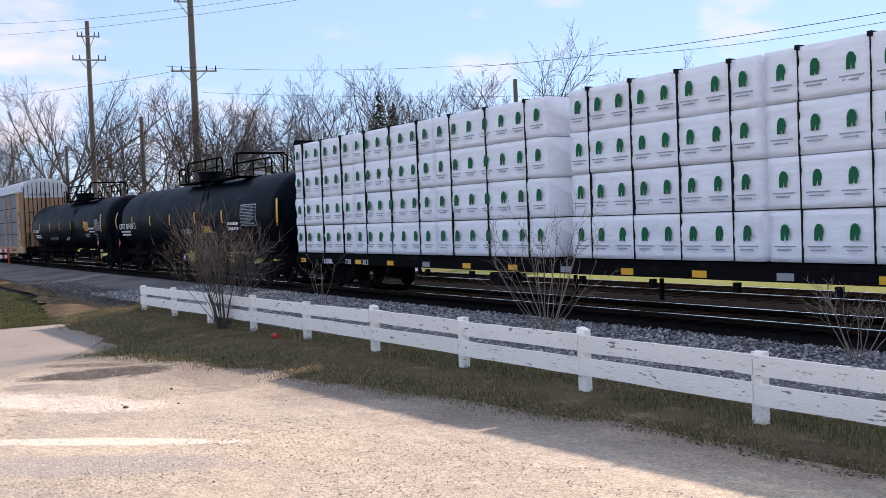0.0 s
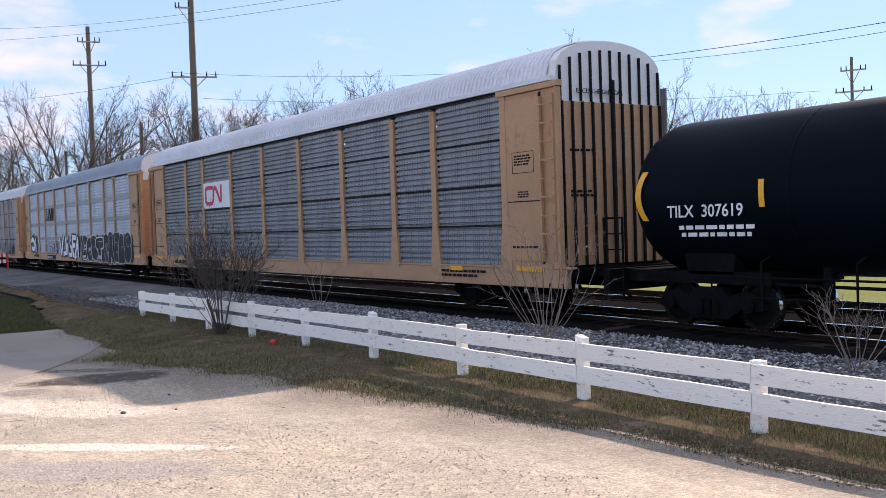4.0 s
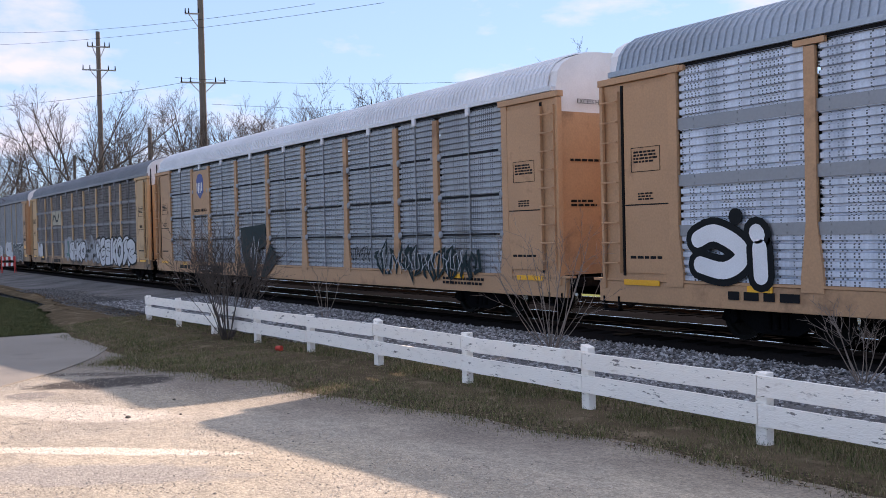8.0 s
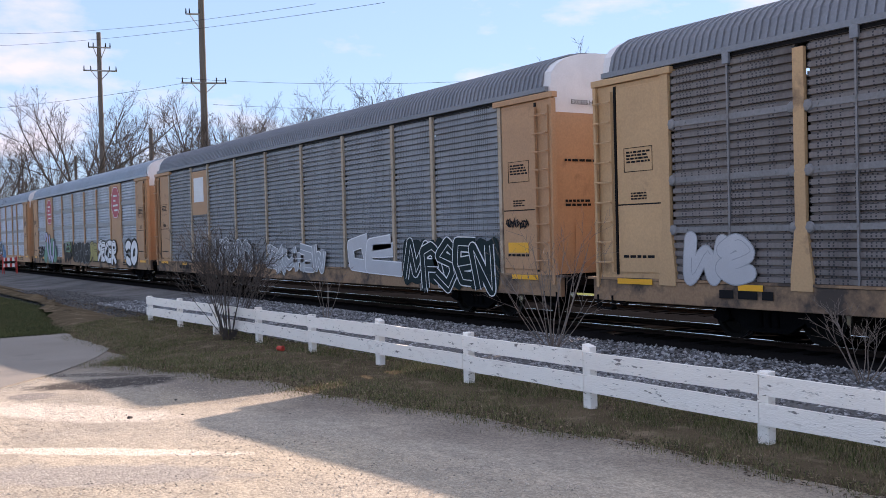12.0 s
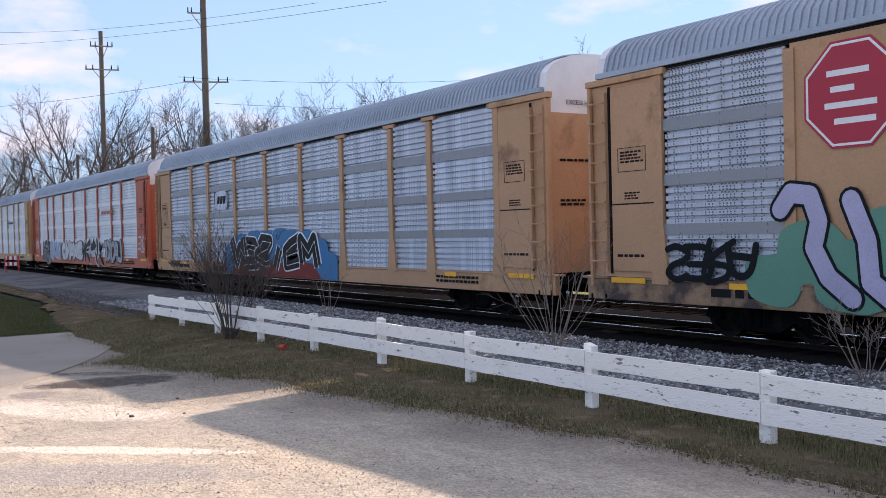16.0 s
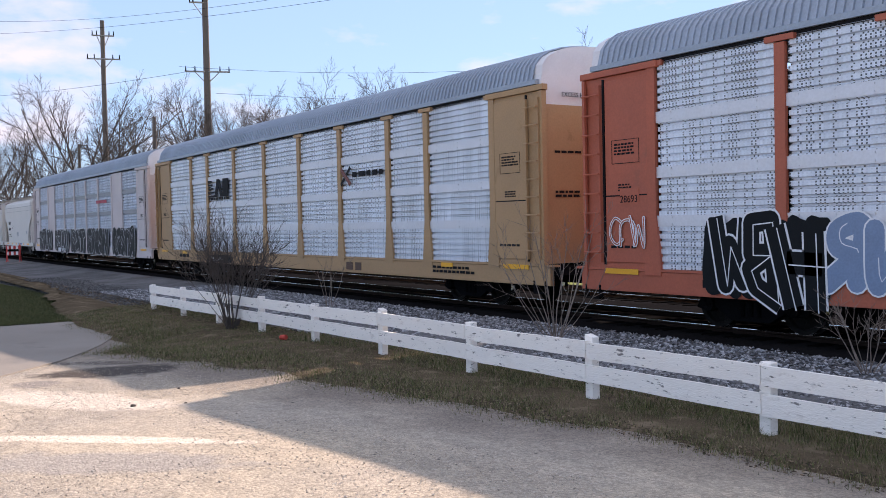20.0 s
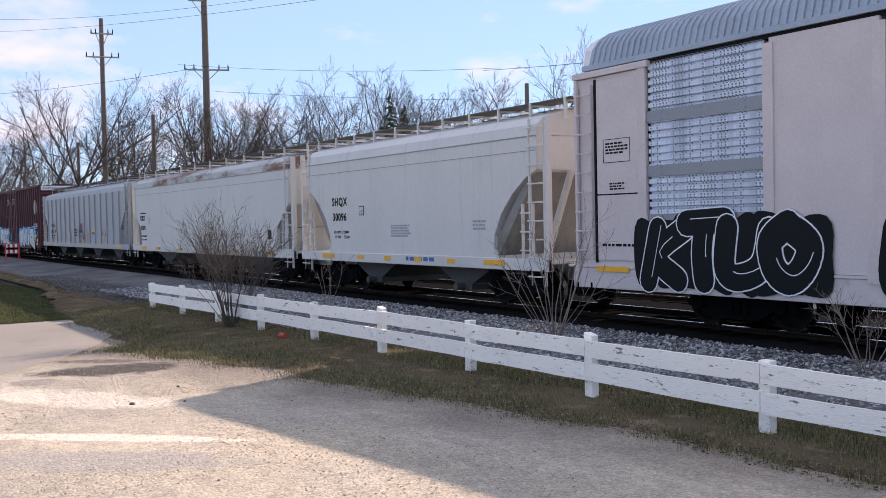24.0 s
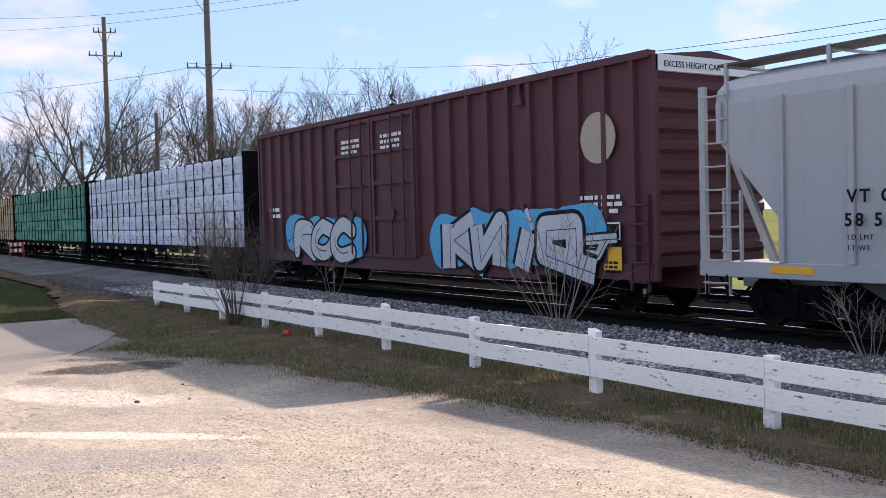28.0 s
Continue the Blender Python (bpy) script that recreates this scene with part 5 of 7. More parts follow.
# -- boxcar --
def boxcar(mid, half, label, paint):
    c = car("box_car", label, mid, "railway car")
    h = 9.35
    part("body", boxes((-h, h, -1.5, 1.5, 0.95, 4.86), (-h, h, -0.4, 0.4, 0.5, 0.96)), paint, c)
    part("side_sill", boxes((-h, h, -1.56, -1.46, 0.70, 1.0), (-6, 6, -1.57, -1.5, 0.60, 0.72)), paint, c)
    part("eave", boxes((-h, h, -1.62, -1.4, 4.80, 4.94)), paint, c)
    bm = bmesh.new()
    prism(bm, [(-1.5, 4.86), (0, 5.02), (1.5, 4.86)], -h - 0.02, h + 0.02)
    part("roof", bm, paint, c)
    xs = [-h + 0.3 + 0.78 * i for i in range(25) if -h + 0.3 + 0.78 * i < h - 0.2]
    for x in xs:
        if -3.6 < x < 1.05:
            continue
        bm = bmesh.new()
        prism(bm, [(x - 0.085, -1.49), (x - 0.06, -1.60), (x + 0.06, -1.60), (x + 0.085, -1.49)], 1.0, 4.8, "z")
        part("side_rib", bm, paint, c)
    for x0, x1 in ((-3.5, -1.2), (-1.2, 1.1)):
        d = part("door", boxes((x0 + 0.03, x1 - 0.03, -1.565, -1.5, 0.95, 4.75)), paint, c, "plug door with raised frames")
        bm = boxes((x0 + 0.03, x0 + 0.15, -1.64, -1.56, 0.95, 4.75), (x1 - 0.15, x1 - 0.03, -1.64, -1.56, 0.95, 4.75))
        for z in (0.95, 1.95, 2.9, 3.75, 4.63):
            box(bm, x0 + 0.15, x1 - 0.15, -1.63, -1.56, z, z + 0.1)
        part("door_frame", bm, paint, d)
        for q in (0.35, 0.55):
            x = x0 + (x1 - x0) * q * 1.4
            bm = bmesh.new()
            pipe(bm, [(x, -1.66, 1.0), (x, -1.66, 4.7)], 0.03)
            part("lock_rod", bm, paint, d)
        bm = bmesh.new()
        lathe(bm, [(0.17, -1.68), (0.17, -1.65), (0.12, -1.65)], 14, "y", (x0 + 1.1, 0, 2.1))
        part("lock_wheel", bm, paint, d)
        bars(d, x0 + 0.5, 4.15, 1.2, 3, 0.09, WHITE, -1.602)
    for x in (-h + 2.6, h - 3.9):
        part("latch_bracket", boxes((x - 0.12, x + 0.12, -1.62, -1.55, 4.35, 4.5), (x - 0.05, x + 0.05, -1.60, -1.55, 4.5, 4.85)), paint, c)
    for s in (-1, 1):
        for i in range(9):
            z = 1.15 + 0.38 * i
            bm = bmesh.new()
            prism(bm, [(s * h, z), (s * (h + 0.08), z + 0.08), (s * (h + 0.08), z + 0.2), (s * h, z + 0.28)], -1.45, 1.45, "y")
            part("end_rib", bm, paint, c)
        part("corner_post", boxes((*sorted((s * h, s * (h + 0.1))), -1.55, -1.45, 0.7, 4.85)), paint, c)
        part("end_band", boxes((*sorted((s * h, s * (h + 0.1))), -1.5, 1.5, 4.56, 4.86)), CAPWHITE, c, "white excess-height band")
        text(c, "EXCESS HEIGHT CAR", 0, 0, 0.16, INK).matrix_basis = Matrix.Translation((s * (h + 0.105), s * -1.3, 4.64)) @ Matrix.Rotation(radians(90 * s), 4, "Z") @ Matrix.Translation((0, 1.60, 0))
        ladder(c, *sorted((s * (h - 0.55), s * (h - 0.1))), 0.5, 2.3, 5, paint, -1.58)
        truck(c, s * 7.0)
    coupler(c, half)
    return c


# -- centre-beam lumber cars --
def lumber(mid, half, label, wrap, cells, layers, beam, mark=None, strap=None, ends=None, seed=1):
    c = car("lumber_car", label, mid, "railway car", "lumber cars")
    h = half - 0.55
    part("deck", boxes((-h, h, -1.5, 1.5, 0.86, 1.04)), beam, c)
    part("side_sill", boxes((-h, h, -1.56, -1.46, 0.75, 0.94)), beam, c, bevel=0.01)
    part("centre_sill", boxes((-h + 2, h - 2, -0.35, 0.35, 0.66, 0.87)), beam, c)
    part("centre_beam", boxes((-h, h, -0.06, 0.06, 1.04, 4.42)), beam, c)
    # here the steel chord on top of the beam
    part("top_chord", boxes((-h, h, -0.25, 0.25, 4.42, 4.52)), beam, c)
    for s in (-1, 1):
        bh = part("bulkhead", boxes((*sorted((s * (h - 0.12), s * h)), -1.45, 1.45, 1.0, 4.55)), beam, c, bevel=0.01)
        for y in (-1.375, -0.46, 0.46, 1.375):
            part("bulkhead_post", boxes((*sorted((s * h, s * (h + 0.06))), y - 0.07, y + 0.07, 1.0, 4.5)), beam, bh)
        ladder(c, *sorted((s * (h - 0.6), s * (h - 0.15))), 0.35, 1.0, 2, beam, -1.52)
        truck(c, s * (half - 2.6))
    rng = random.Random(seed)
    hl = (4.40 - 1.07) / layers
    for side in (-1, 1):
        for (a, b) in cells:
            for L in range(layers):
                z0 = 1.06 + hl * L + 0.012
                y0, y1 = sorted((side * 0.12, side * (1.53 + rng.uniform(-0.02, 0.02))))
                bm = bmesh.new()
                n = max(2, int((b - a) / 0.16))
                xa, xb = a + 0.006 + rng.uniform(0, 0.02), b - 0.006 - rng.uniform(0, 0.02)
                m = 8
                rows = []
                for i in range(n + 1):
                    x = xa + (xb - xa) * i / n
                    row = []
                    for j in range(m + 1):
                        z = z0 + (hl - 0.022) * j / m
                        yy = (y0 if side < 0 else y1) + (0.026 * noise.noise(Vector((x * 2.1, z * 3.3, seed + side))) + 0.034 * noise.noise(Vector((x * 5 + z * 7, z * 3, seed))) + 0.022 * noise.noise(Vector((x * 9 - z * 6, z * 5, seed + 2)))) * (0.3 if j in (0, m) else 1)
                        row.append(bm.verts.new((x, yy, z)))
                    rows.append(row)
                for p, q in zip(rows[:-1], rows[1:]):
                    for j in range(m):
                        bm.faces.new((p[j], q[j], q[j + 1], p[j + 1]))
                inner = y1 if side < 0 else y0
                back = [[bm.verts.new((r[k].co.x, inner, r[k].co.z)) for k in (0, m)] for r in rows]
                for i in range(n):
                    bm.faces.new((rows[i][m], rows[i + 1][m], back[i + 1][1], back[i][1]))
                    bm.faces.new((rows[i][0], rows[i + 1][0], back[i + 1][0], back[i][0]))
                for i in (0, n):
                    bm.faces.new(rows[i] + [back[i][1], back[i][0]])
                pk = part("lumber_pack", bm, wrap, c, smooth=True)
                if side < 0 and mark:
                    mark(pk, xa, xb, z0, hl, rng)
                if side < 0:
                    n_strap = max(1, round((b - a) / 1.25))
                    for f in [(q + 0.5) / n_strap for q in range(n_strap)]:
                        x = xa + (xb - xa) * f
                        part("strap", boxes((x - 0.006, x + 0.006, -1.572, -1.5, z0 - 0.012, z0 + hl - 0.012)), INK, pk)
                        if L == layers - 1:
                            part("corner_protector", boxes((x - 0.035, x + 0.035, -1.585, -1.42, z0 + hl - 0.07, z0 + hl + 0.006)), INK, pk)
    for i in range(2, int(2 * h / 1.9)):
        x = -h + 1.9 * i
        part("tie_down_winch", boxes((x - 0.05, x + 0.05, -1.6, -1.5, 0.56, 0.72)), IRON, c)
    part("battery_box", boxes((-1.4, -0.7, -1.45, -1.1, 0.42, 0.70)), beam, c, bevel=0.01)
    for x in (1.2, 3.6):
        part("hanger", boxes((x - 0.03, x + 0.03, -1.2, -1.14, 0.3, 0.7)), IRON, c)
    for i in range(int(2 * h / 1.75)):
        x = -h + 0.4 + 1.75 * i
        plate(c, x, 0.78, 0.32, 0.12, YELLOW if i % 3 != 1 else GREYPLATE, -1.565)
    coupler(c, half)
    return c


GRIMY = surf("grimy_tan_sill", (0.34, 0.21, 0.12), 0.75, 0, 0.25, 0.9, 25.0, 0.15, (0.06, 0.045, 0.038), 0.9, 0.46)
DUSTY = surf("dusty_cream_posts", (0.46, 0.37, 0.27), 0.7, 0, 0.2, 0.9, 25.0, 0.1, (0.17, 0.12, 0.09), 1.3, 0.56)
FADED = surf("faded_yellow_tan_paint", (0.54, 0.345, 0.18), 0.65, 0, 0.16, 0.8, 25.0, 0.1, (0.16, 0.10, 0.06), 0.9, 0.60)
BROWN = surf("rusty_brown_ends", (0.20, 0.105, 0.07), 0.75, 0, 0.25, 0.9, 25.0, 0.1, (0.09, 0.05, 0.035), 1.0, 0.52)
GALV_BAND = surf("galvanised_band", (0.29, 0.30, 0.32), 0.5, 0.6, 0.1, 1.0, 20.0, 0.05)
ROOF_GALV = surf("galvanised_roof", (0.35, 0.40, 0.46), 0.5, 0.4, 0.2, 0.6, 20.0, 0.05)
ROOF_DULL = surf("dull_grey_roof", (0.23, 0.24, 0.265), 0.55, 0.35, 0.2, 0.6, 20.0, 0.05)
ROOF_WHITE = surf("whitened_roof", (0.70, 0.71, 0.74), 0.6, 0.2, 0.15, 0.6, 20.0, 0.05)
CAPWHITE = flat_paint("gable_white", (0.76, 0.74, 0.74), 0.6)
SCREEN_SILVER = screen_mat("bright_galvanised_screen", (0.60, 0.65, 0.74), 0.5, 0.35)
layer(SCREEN_SILVER, (0.33, 0.37, 0.45), 1.0, 0.50, 0.2, (2.6, 1, 0.22), 0.8)
SCREEN_GREY = screen_mat("grey_galvanised_screen", (0.34, 0.36, 0.395), 0.5, 0.3, (0.20, 0.19, 0.185), 0.58)
SCREEN_BRIGHT = screen_mat("clean_galvanised_screen", (0.73, 0.77, 0.83), 0.45, 0.3)
SCREEN_MID = screen_mat("weathered_galvanised_screen", (0.47, 0.51, 0.58), 0.5, 0.3, (0.32, 0.33, 0.35), 0.56)
SCREEN_DIRTY = screen_mat("soot_browned_screen", (0.20, 0.178, 0.172), 0.75, 0.1, (0.085, 0.07, 0.066), 0.54)
SCREEN_DARK = screen_mat("dull_dark_screen", (0.28, 0.292, 0.315), 0.6, 0.35, (0.17, 0.165, 0.16), 0.58)
HOPPER_GREY = surf("pale_grey_hopper_paint", (0.64, 0.615, 0.575), 0.5, 0, 0.08, 0.5, 20.0, 0.06, (0.58, 0.555, 0.51), 0.6, 0.62, (1, 1, 0.35))
HOPPER_BLUE = surf("cool_grey_hopper_paint", (0.385, 0.39, 0.395), 0.5, 0, 0.08, 0.5, 20.0, 0.06, (0.40, 0.40, 0.40), 0.6, 0.62, (1, 1, 0.35))
layer(HOPPER_GREY, (0.48, 0.44, 0.385), 1.3, 0.56, 0.16, (2.2, 1, 0.16), 0.55)
layer(HOPPER_BLUE, (0.28, 0.285, 0.29), 1.3, 0.57, 0.16, (2.2, 1, 0.16), 0.5)
SLOPE = surf("dusty_slope_sheet", (0.26, 0.25, 0.225), 0.8, 0, 0.15, 0.8, 20.0, 0.1, (0.17, 0.16, 0.14), 0.7, 0.52)
UNDER = surf("dust_grey_underframe", (0.085, 0.08, 0.075), 0.85, 0, 0.25, 1.0, 20.0, 0.1)
GRATING = surf("dull_grating", (0.10, 0.10, 0.10), 0.7, 0.4, 0.2, 1.0, 60.0, 0.6)
SEAM = flat_paint("weld_seam", (0.30, 0.29, 0.28))
RUSTROOF = surf("rust_stained_roof", (0.52, 0.51, 0.49), 0.7, 0, 0.15, 0.7, 20.0, 0.1, (0.20, 0.085, 0.05), 0.75, 0.45, (0.6, 1.6, 2.0))
MAROON = surf("oxide_maroon_paint", (0.090, 0.024, 0.030), 0.65, 0, 0.2, 0.8, 25.0, 0.1, (0.05, 0.018, 0.02), 0.9, 0.56)
WRAP = surf("white_lumber_wrap", (0.90, 0.91, 0.94), 0.45, 0, 0.07, 1.5, 6.0, 0.6, None, 1, 0.5, (0.5, 1, 2.2))
WRAP2 = surf("pale_blue_lumber_wrap", (0.66, 0.69, 0.78), 0.5, 0, 0.1, 1.5, 6.0, 0.6, None, 1, 0.5, (0.5, 1, 2.2))
GREENWRAP = surf("green_lumber_wrap", (0.012, 0.20, 0.115), 0.5, 0, 0.12, 1.5, 12.0, 0.15)
RAWWOOD = surf("bare_lumber", (0.44, 0.32, 0.19), 0.8, 0, 0.2, 1.5, 30.0, 0.2)
LOGO_GREEN = flat_paint("dark_green_print", (0.012, 0.13, 0.06), 0.5)
PRINT_GREY = flat_paint("grey_print", (0.33, 0.35, 0.38), 0.5)
GREYPLATE = flat_paint("grey_plate", (0.30, 0.31, 0.33), 0.5)
RED = flat_paint("railway_red", (0.42, 0.02, 0.045), 0.5)
BLUE = flat_paint("spray_blue", (0.012, 0.15, 0.34), 0.55)
CYAN = flat_paint("spray_cyan", (0.06, 0.38, 0.62), 0.55)
SPRAYBLACK = flat_paint("spray_black", (0.010, 0.012, 0.014), 0.5)
SPRAYSILVER = flat_paint("spray_silver", (0.50, 0.51, 0.54), 0.45)
SPRAYWHITE = flat_paint("spray_white", (0.76, 0.77, 0.79), 0.5)
SPRAYGREEN = flat_paint("spray_dark_green", (0.011, 0.024, 0.027), 0.5)
SPRAYYEL = flat_paint("spray_ochre", (0.30, 0.26, 0.05), 0.5)
SPRAYTEAL = flat_paint("spray_teal", (0.07, 0.16, 0.145), 0.5)
MAROONSPRAY = flat_paint("spray_maroon", (0.20, 0.035, 0.03), 0.5)

G0 = -14.62   # coupling between the second and third carrier at eight seconds


def rack_mid(k):
    return G0 + 14.25 - 28.5 * k


# the train, from its head backwards
def mark_big(pk, xa, xb, z0, hl, rng):
    n = max(2, round((xb - xa) / 0.58))
    for i in range(n):
        x = xa + (xb - xa) * (i + 0.5) / n
        z = z0 + hl * 0.48
        s = 0.125
        bm = bmesh.new()
        out = [(-1, -0.95), (-1, 0.2), (-0.75, 0.8), (-0.2, 1.1), (0.5, 1.0), (0.95, 0.5), (1.0, -0.05), (0.7, -0.4), (0.7, -0.95), (0.25, -0.95), (0.1, -0.3), (-0.15, -0.3), (-0.3, -0.95)]
        prism(bm, [(x + p * s * 0.62, z + 0.06 + q * s) for p, q in out], -1.578, -1.565, "y")
        part("printed_mark", bm, LOGO_GREEN, pk)
        for q in range(2):
            part("printed_line", boxes((x - 0.2 + 0.05 * q, x + 0.2 - 0.09 * q, -1.576, -1.565, z - 0.16 - 0.055 * q, z - 0.14 - 0.055 * q)), PRINT_GREY, pk)


def mark_small(pk, xa, xb, z0, hl, rng):
    n = max(2, round((xb - xa) / 0.9))
    for i in range(n):
        x = xa + (xb - xa) * (i + 0.3) / n
        part("printed_line", boxes((x, x + 0.4, -1.576, -1.565, z0 + hl * 0.3, z0 + hl * 0.36)), PRINT_GREY, pk)
        part("printed_mark", boxes((x + 0.1, x + 0.3, -1.576, -1.565, z0 + hl * 0.45, z0 + hl * 0.6)), PRINT_GREY, pk)


def even(n, h):
    return [(-h + 0.2 + (2 * h - 0.4) * i / n, -h + 0.2 + (2 * h - 0.4) * (i + 1) / n) for i in range(n)]

BAND_DULL = surf("tarnished_band", (0.23, 0.225, 0.23), 0.6, 0.3, 0.25, 1.0, 20.0, 0.05)
BAND_LIGHT = surf("light_galvanised_band", (0.72, 0.73, 0.76), 0.5, 0.4, 0.1, 1.0, 20.0, 0.05)
L0H = 12.0
L0 = lumber(85.2 + L0H, L0H, "long lumber car stacked with white plastic-wrapped timber packs", WRAP, [(-11.35, -7.57), (-7.53, -3.43), (-3.39, 0.93), (1.58, 6.2), (6.3, 11.2)], 4, IRON, mark_big, seed=3)
text(L0, "BCOL", -9.5, 0.76, 0.2, WHITE, -1.572, 1.25)
text(L0, "730", -8.15, 0.77, 0.2, WHITE, -1.572, 1.25)
text(L0, "302", -7.15, 0.77, 0.2, WHITE, -1.572, 1.25)
T1, on1, hl1 = tank_car((64.35 + 85.2) / 2, (85.2 - 64.35) / 2, "matte black pressure tank car with yellow stripes", (-9.95, -7.15, -4.4, -1.66, 1.43, 4.4, 9.4))
T2, on2, hl2 = tank_car((42.4 + 64.35) / 2, (64.35 - 42.4) / 2, "matte black gas tank car with a yellow warning panel", (-9.6, -6.84, -3.72, -1.11, 1.76, 4.91, 8.5))
A1 = autorack(rack_mid(-1), "tan auto carrier with dull grey screens", TAN, SCREEN_DARK, ROOF_WHITE, front_ribs=True, rib_line_paint=INK, bands=0.05, bandmat=INK, caps=False)
A2 = autorack(rack_mid(0), "tan auto carrier with bright silver screens and black graffiti", TAN, SCREEN_SILVER, ROOF_GALV)
A3 = autorack(rack_mid(1), "tan auto carrier with grey screens and dark graffiti", TAN, SCREEN_GREY, ROOF_WHITE, bandmat=INK, bands=0.05, caps=False, seams=True)
A4 = autorack(rack_mid(2), "soot-brown auto carrier with tan posts and silver graffiti", FADED, SCREEN_DIRTY, ROOF_DULL, bands=0.10, bandmat=BAND_DULL, caps=False, seams=True, endmat=FADED, sill=GRIMY, front_ribs=True, rib_line_paint=INK)
A5 = autorack(rack_mid(3), "brown-ended auto carrier with grey screens", DUSTY, SCREEN_DARK, ROOF_DULL, bands=0, plain_posts=True, endmat=TAN, sill=GRIMY)
A6 = autorack(rack_mid(4), "tan auto carrier with two dark red octagon emblems", TAN, SCREEN_MID, ROOF_GALV, solid=(1, 7), caps=False, sill=GRIMY)
A7 = autorack(rack_mid(5), "tan auto carrier with silver screens and a blue mural", TAN, SCREEN_SILVER, ROOF_GALV)
A8 = autorack(rack_mid(6), "orange auto carrier with silver screens and graffiti", ORANGE, SCREEN_BRIGHT, ROOF_GALV, bandmat=BAND_LIGHT)
A9 = autorack(rack_mid(7), "ochre auto carrier with bright silver screens", OCHRE, SCREEN_BRIGHT, ROOF_GALV, bandmat=BAND_LIGHT)
A10 = autorack(rack_mid(8), "dusty white auto carrier covered in black graffiti", PALE, SCREEN_SILVER, ROOF_GALV, solid=(1, 7), caps=False)
H1, h1 = hopper((-242.62 - 255.4) / 2, (255.4 - 242.62) / 2, "short pale grey covered hopper with smooth sides", HOPPER_GREY, 0, 2, under=UNDER)
H2, h2 = hopper((-255.4 - 274.55) / 2, (274.55 - 255.4) / 2, "pale grey covered hopper with a rust-streaked roof", HOPPER_GREY, 0, 3, rusty=True, under=UNDER, curved=False)
H3, h3 = hopper((-274.55 - 296.0) / 2, (296.0 - 274.55) / 2, "ribbed blue-grey covered hopper with yellow reflectors", HOPPER_BLUE, 17, 4, curved=False, under=UNDER)
B1 = boxcar((-296.8 - 315.55) / 2, 10.25, "maroon ribbed boxcar with double doors and graffiti", MAROON)
L1 = lumber(-329.0, 12.3, "lumber car stacked with pale blue wrapped packs", WRAP2, even(7, 11.7), 5, IRON, mark_small, seed=5)
L2 = lumber(-353.6, 12.3, "lumber car stacked with dark green wrapped packs", GREENWRAP, even(7, 11.7), 5, IRON, None, seed=6)
L3 = lumber(-378.2, 12.3, "lumber car stacked with bare timber packs", RAWWOOD, even(7, 11.7), 5, IRON, None, seed=7)


# ---- painted marks, lettering and graffiti ----
def curved_plate(c, on, x0, x1, z0, z1, material, name, lift=0.004):
    """A thin plate that follows the round of a tank shell."""
    bm = bmesh.new()
    n = 5
    zs = [z0 + (z1 - z0) * i / n for i in range(n + 1)]
    prism(bm, [(on(z) - lift, z) for z in zs] + [(on(z) + 0.006, z) for z in reversed(zs)], x0, x1)
    return part(name, bm, material, c)


def tank_text(c, on, s, x, z, size, material, space=1.0, bold=0.0):
    return text(c, s, x, z, size, material, on(z + size * 0.35) - 0.012, space, bold)


def loose_lines(c, on, x, z, w, rows, size, material=WHITE):
    for i in range(rows):
        bars(c, x, z - i * size * 1.8, w, 1, size, material, on(z - i * size * 1.8 + size / 2) - 0.01)


tank_text(T1, on1, "CBTX  781426", -9.36, 2.0, 0.36, WHITE, 1.02, 0.004)
curved_plate(T1, on1, -7.02, -6.69, 2.01, 2.28, WHITE, "inspection_box", 0.004)
curved_plate(T1, on1, -6.98, -6.73, 2.04, 2.25, BLACK, "inspection_field", 0.008)
loose_lines(T1, on1, -9.22, 1.83, 1.65, 2, 0.08)
curved_plate(T1, on1, 6.2, 7.6, 1.95, 2.7, PRINT_GREY, "data_panel")
for i in range(7):
    curved_plate(T1, on1, 6.23, 7.57, 1.975 + 0.1 * i, 2.06 + 0.1 * i, BLACK, "data_row", 0.008)
    bars(T1, 6.28, 2.0 + 0.1 * i, 1.2, 1, 0.03, PRINT_GREY, on1(2.02 + 0.1 * i) - 0.016)
curved_plate(T1, on1, 2.18, 2.95, 1.74, 2.0, YELLOW, "warning_panel")
loose_lines(T1, on1, 4.9, 2.0, 1.1, 2, 0.1)

tank_text(T2, on2, "TILX  307619", -8.9, 1.97, 0.30, WHITE, 1.0, 0.003)
loose_lines(T2, on2, -8.7, 1.75, 1.7, 2, 0.07)
curved_plate(T2, on2, 5.04, 5.75, 2.0, 2.46, YELLOW, "warning_panel")
for i in range(4):
    bars(T2, 5.1, 2.08 + 0.09 * i, 0.58, 1, 0.04, INK, on2(2.1 + 0.09 * i) - 0.012)
tank_text(T2, on2, "NON-ODORIZED", 5.87, 2.05, 0.145, WHITE, 1.0, 0.003)
tank_text(T2, on2, "LIQUEFIED PETROLEUM GAS", 5.93, 1.9, 0.102, WHITE, 0.95, 0.002)
curved_plate(T2, on2, 7.2, 8.28, 1.98, 2.45, PRINT_GREY, "data_panel")
for i in range(7):
    curved_plate(T2, on2, 7.22, 8.26, 1.995 + 0.065 * i, 2.045 + 0.065 * i, BLACK, "data_row", 0.008)
    bars(T2, 7.25, 2.005 + 0.065 * i, 0.98, 1, 0.022, PRINT_GREY, on2(2.02 + 0.065 * i) - 0.016)
loose_lines(T2, on2, 7.2, 2.5, 0.6, 1, 0.05)
curved_plate(T2, on2, 6.68, 7.22, 1.56, 1.82, WHITE, "card_frame", 0.003)
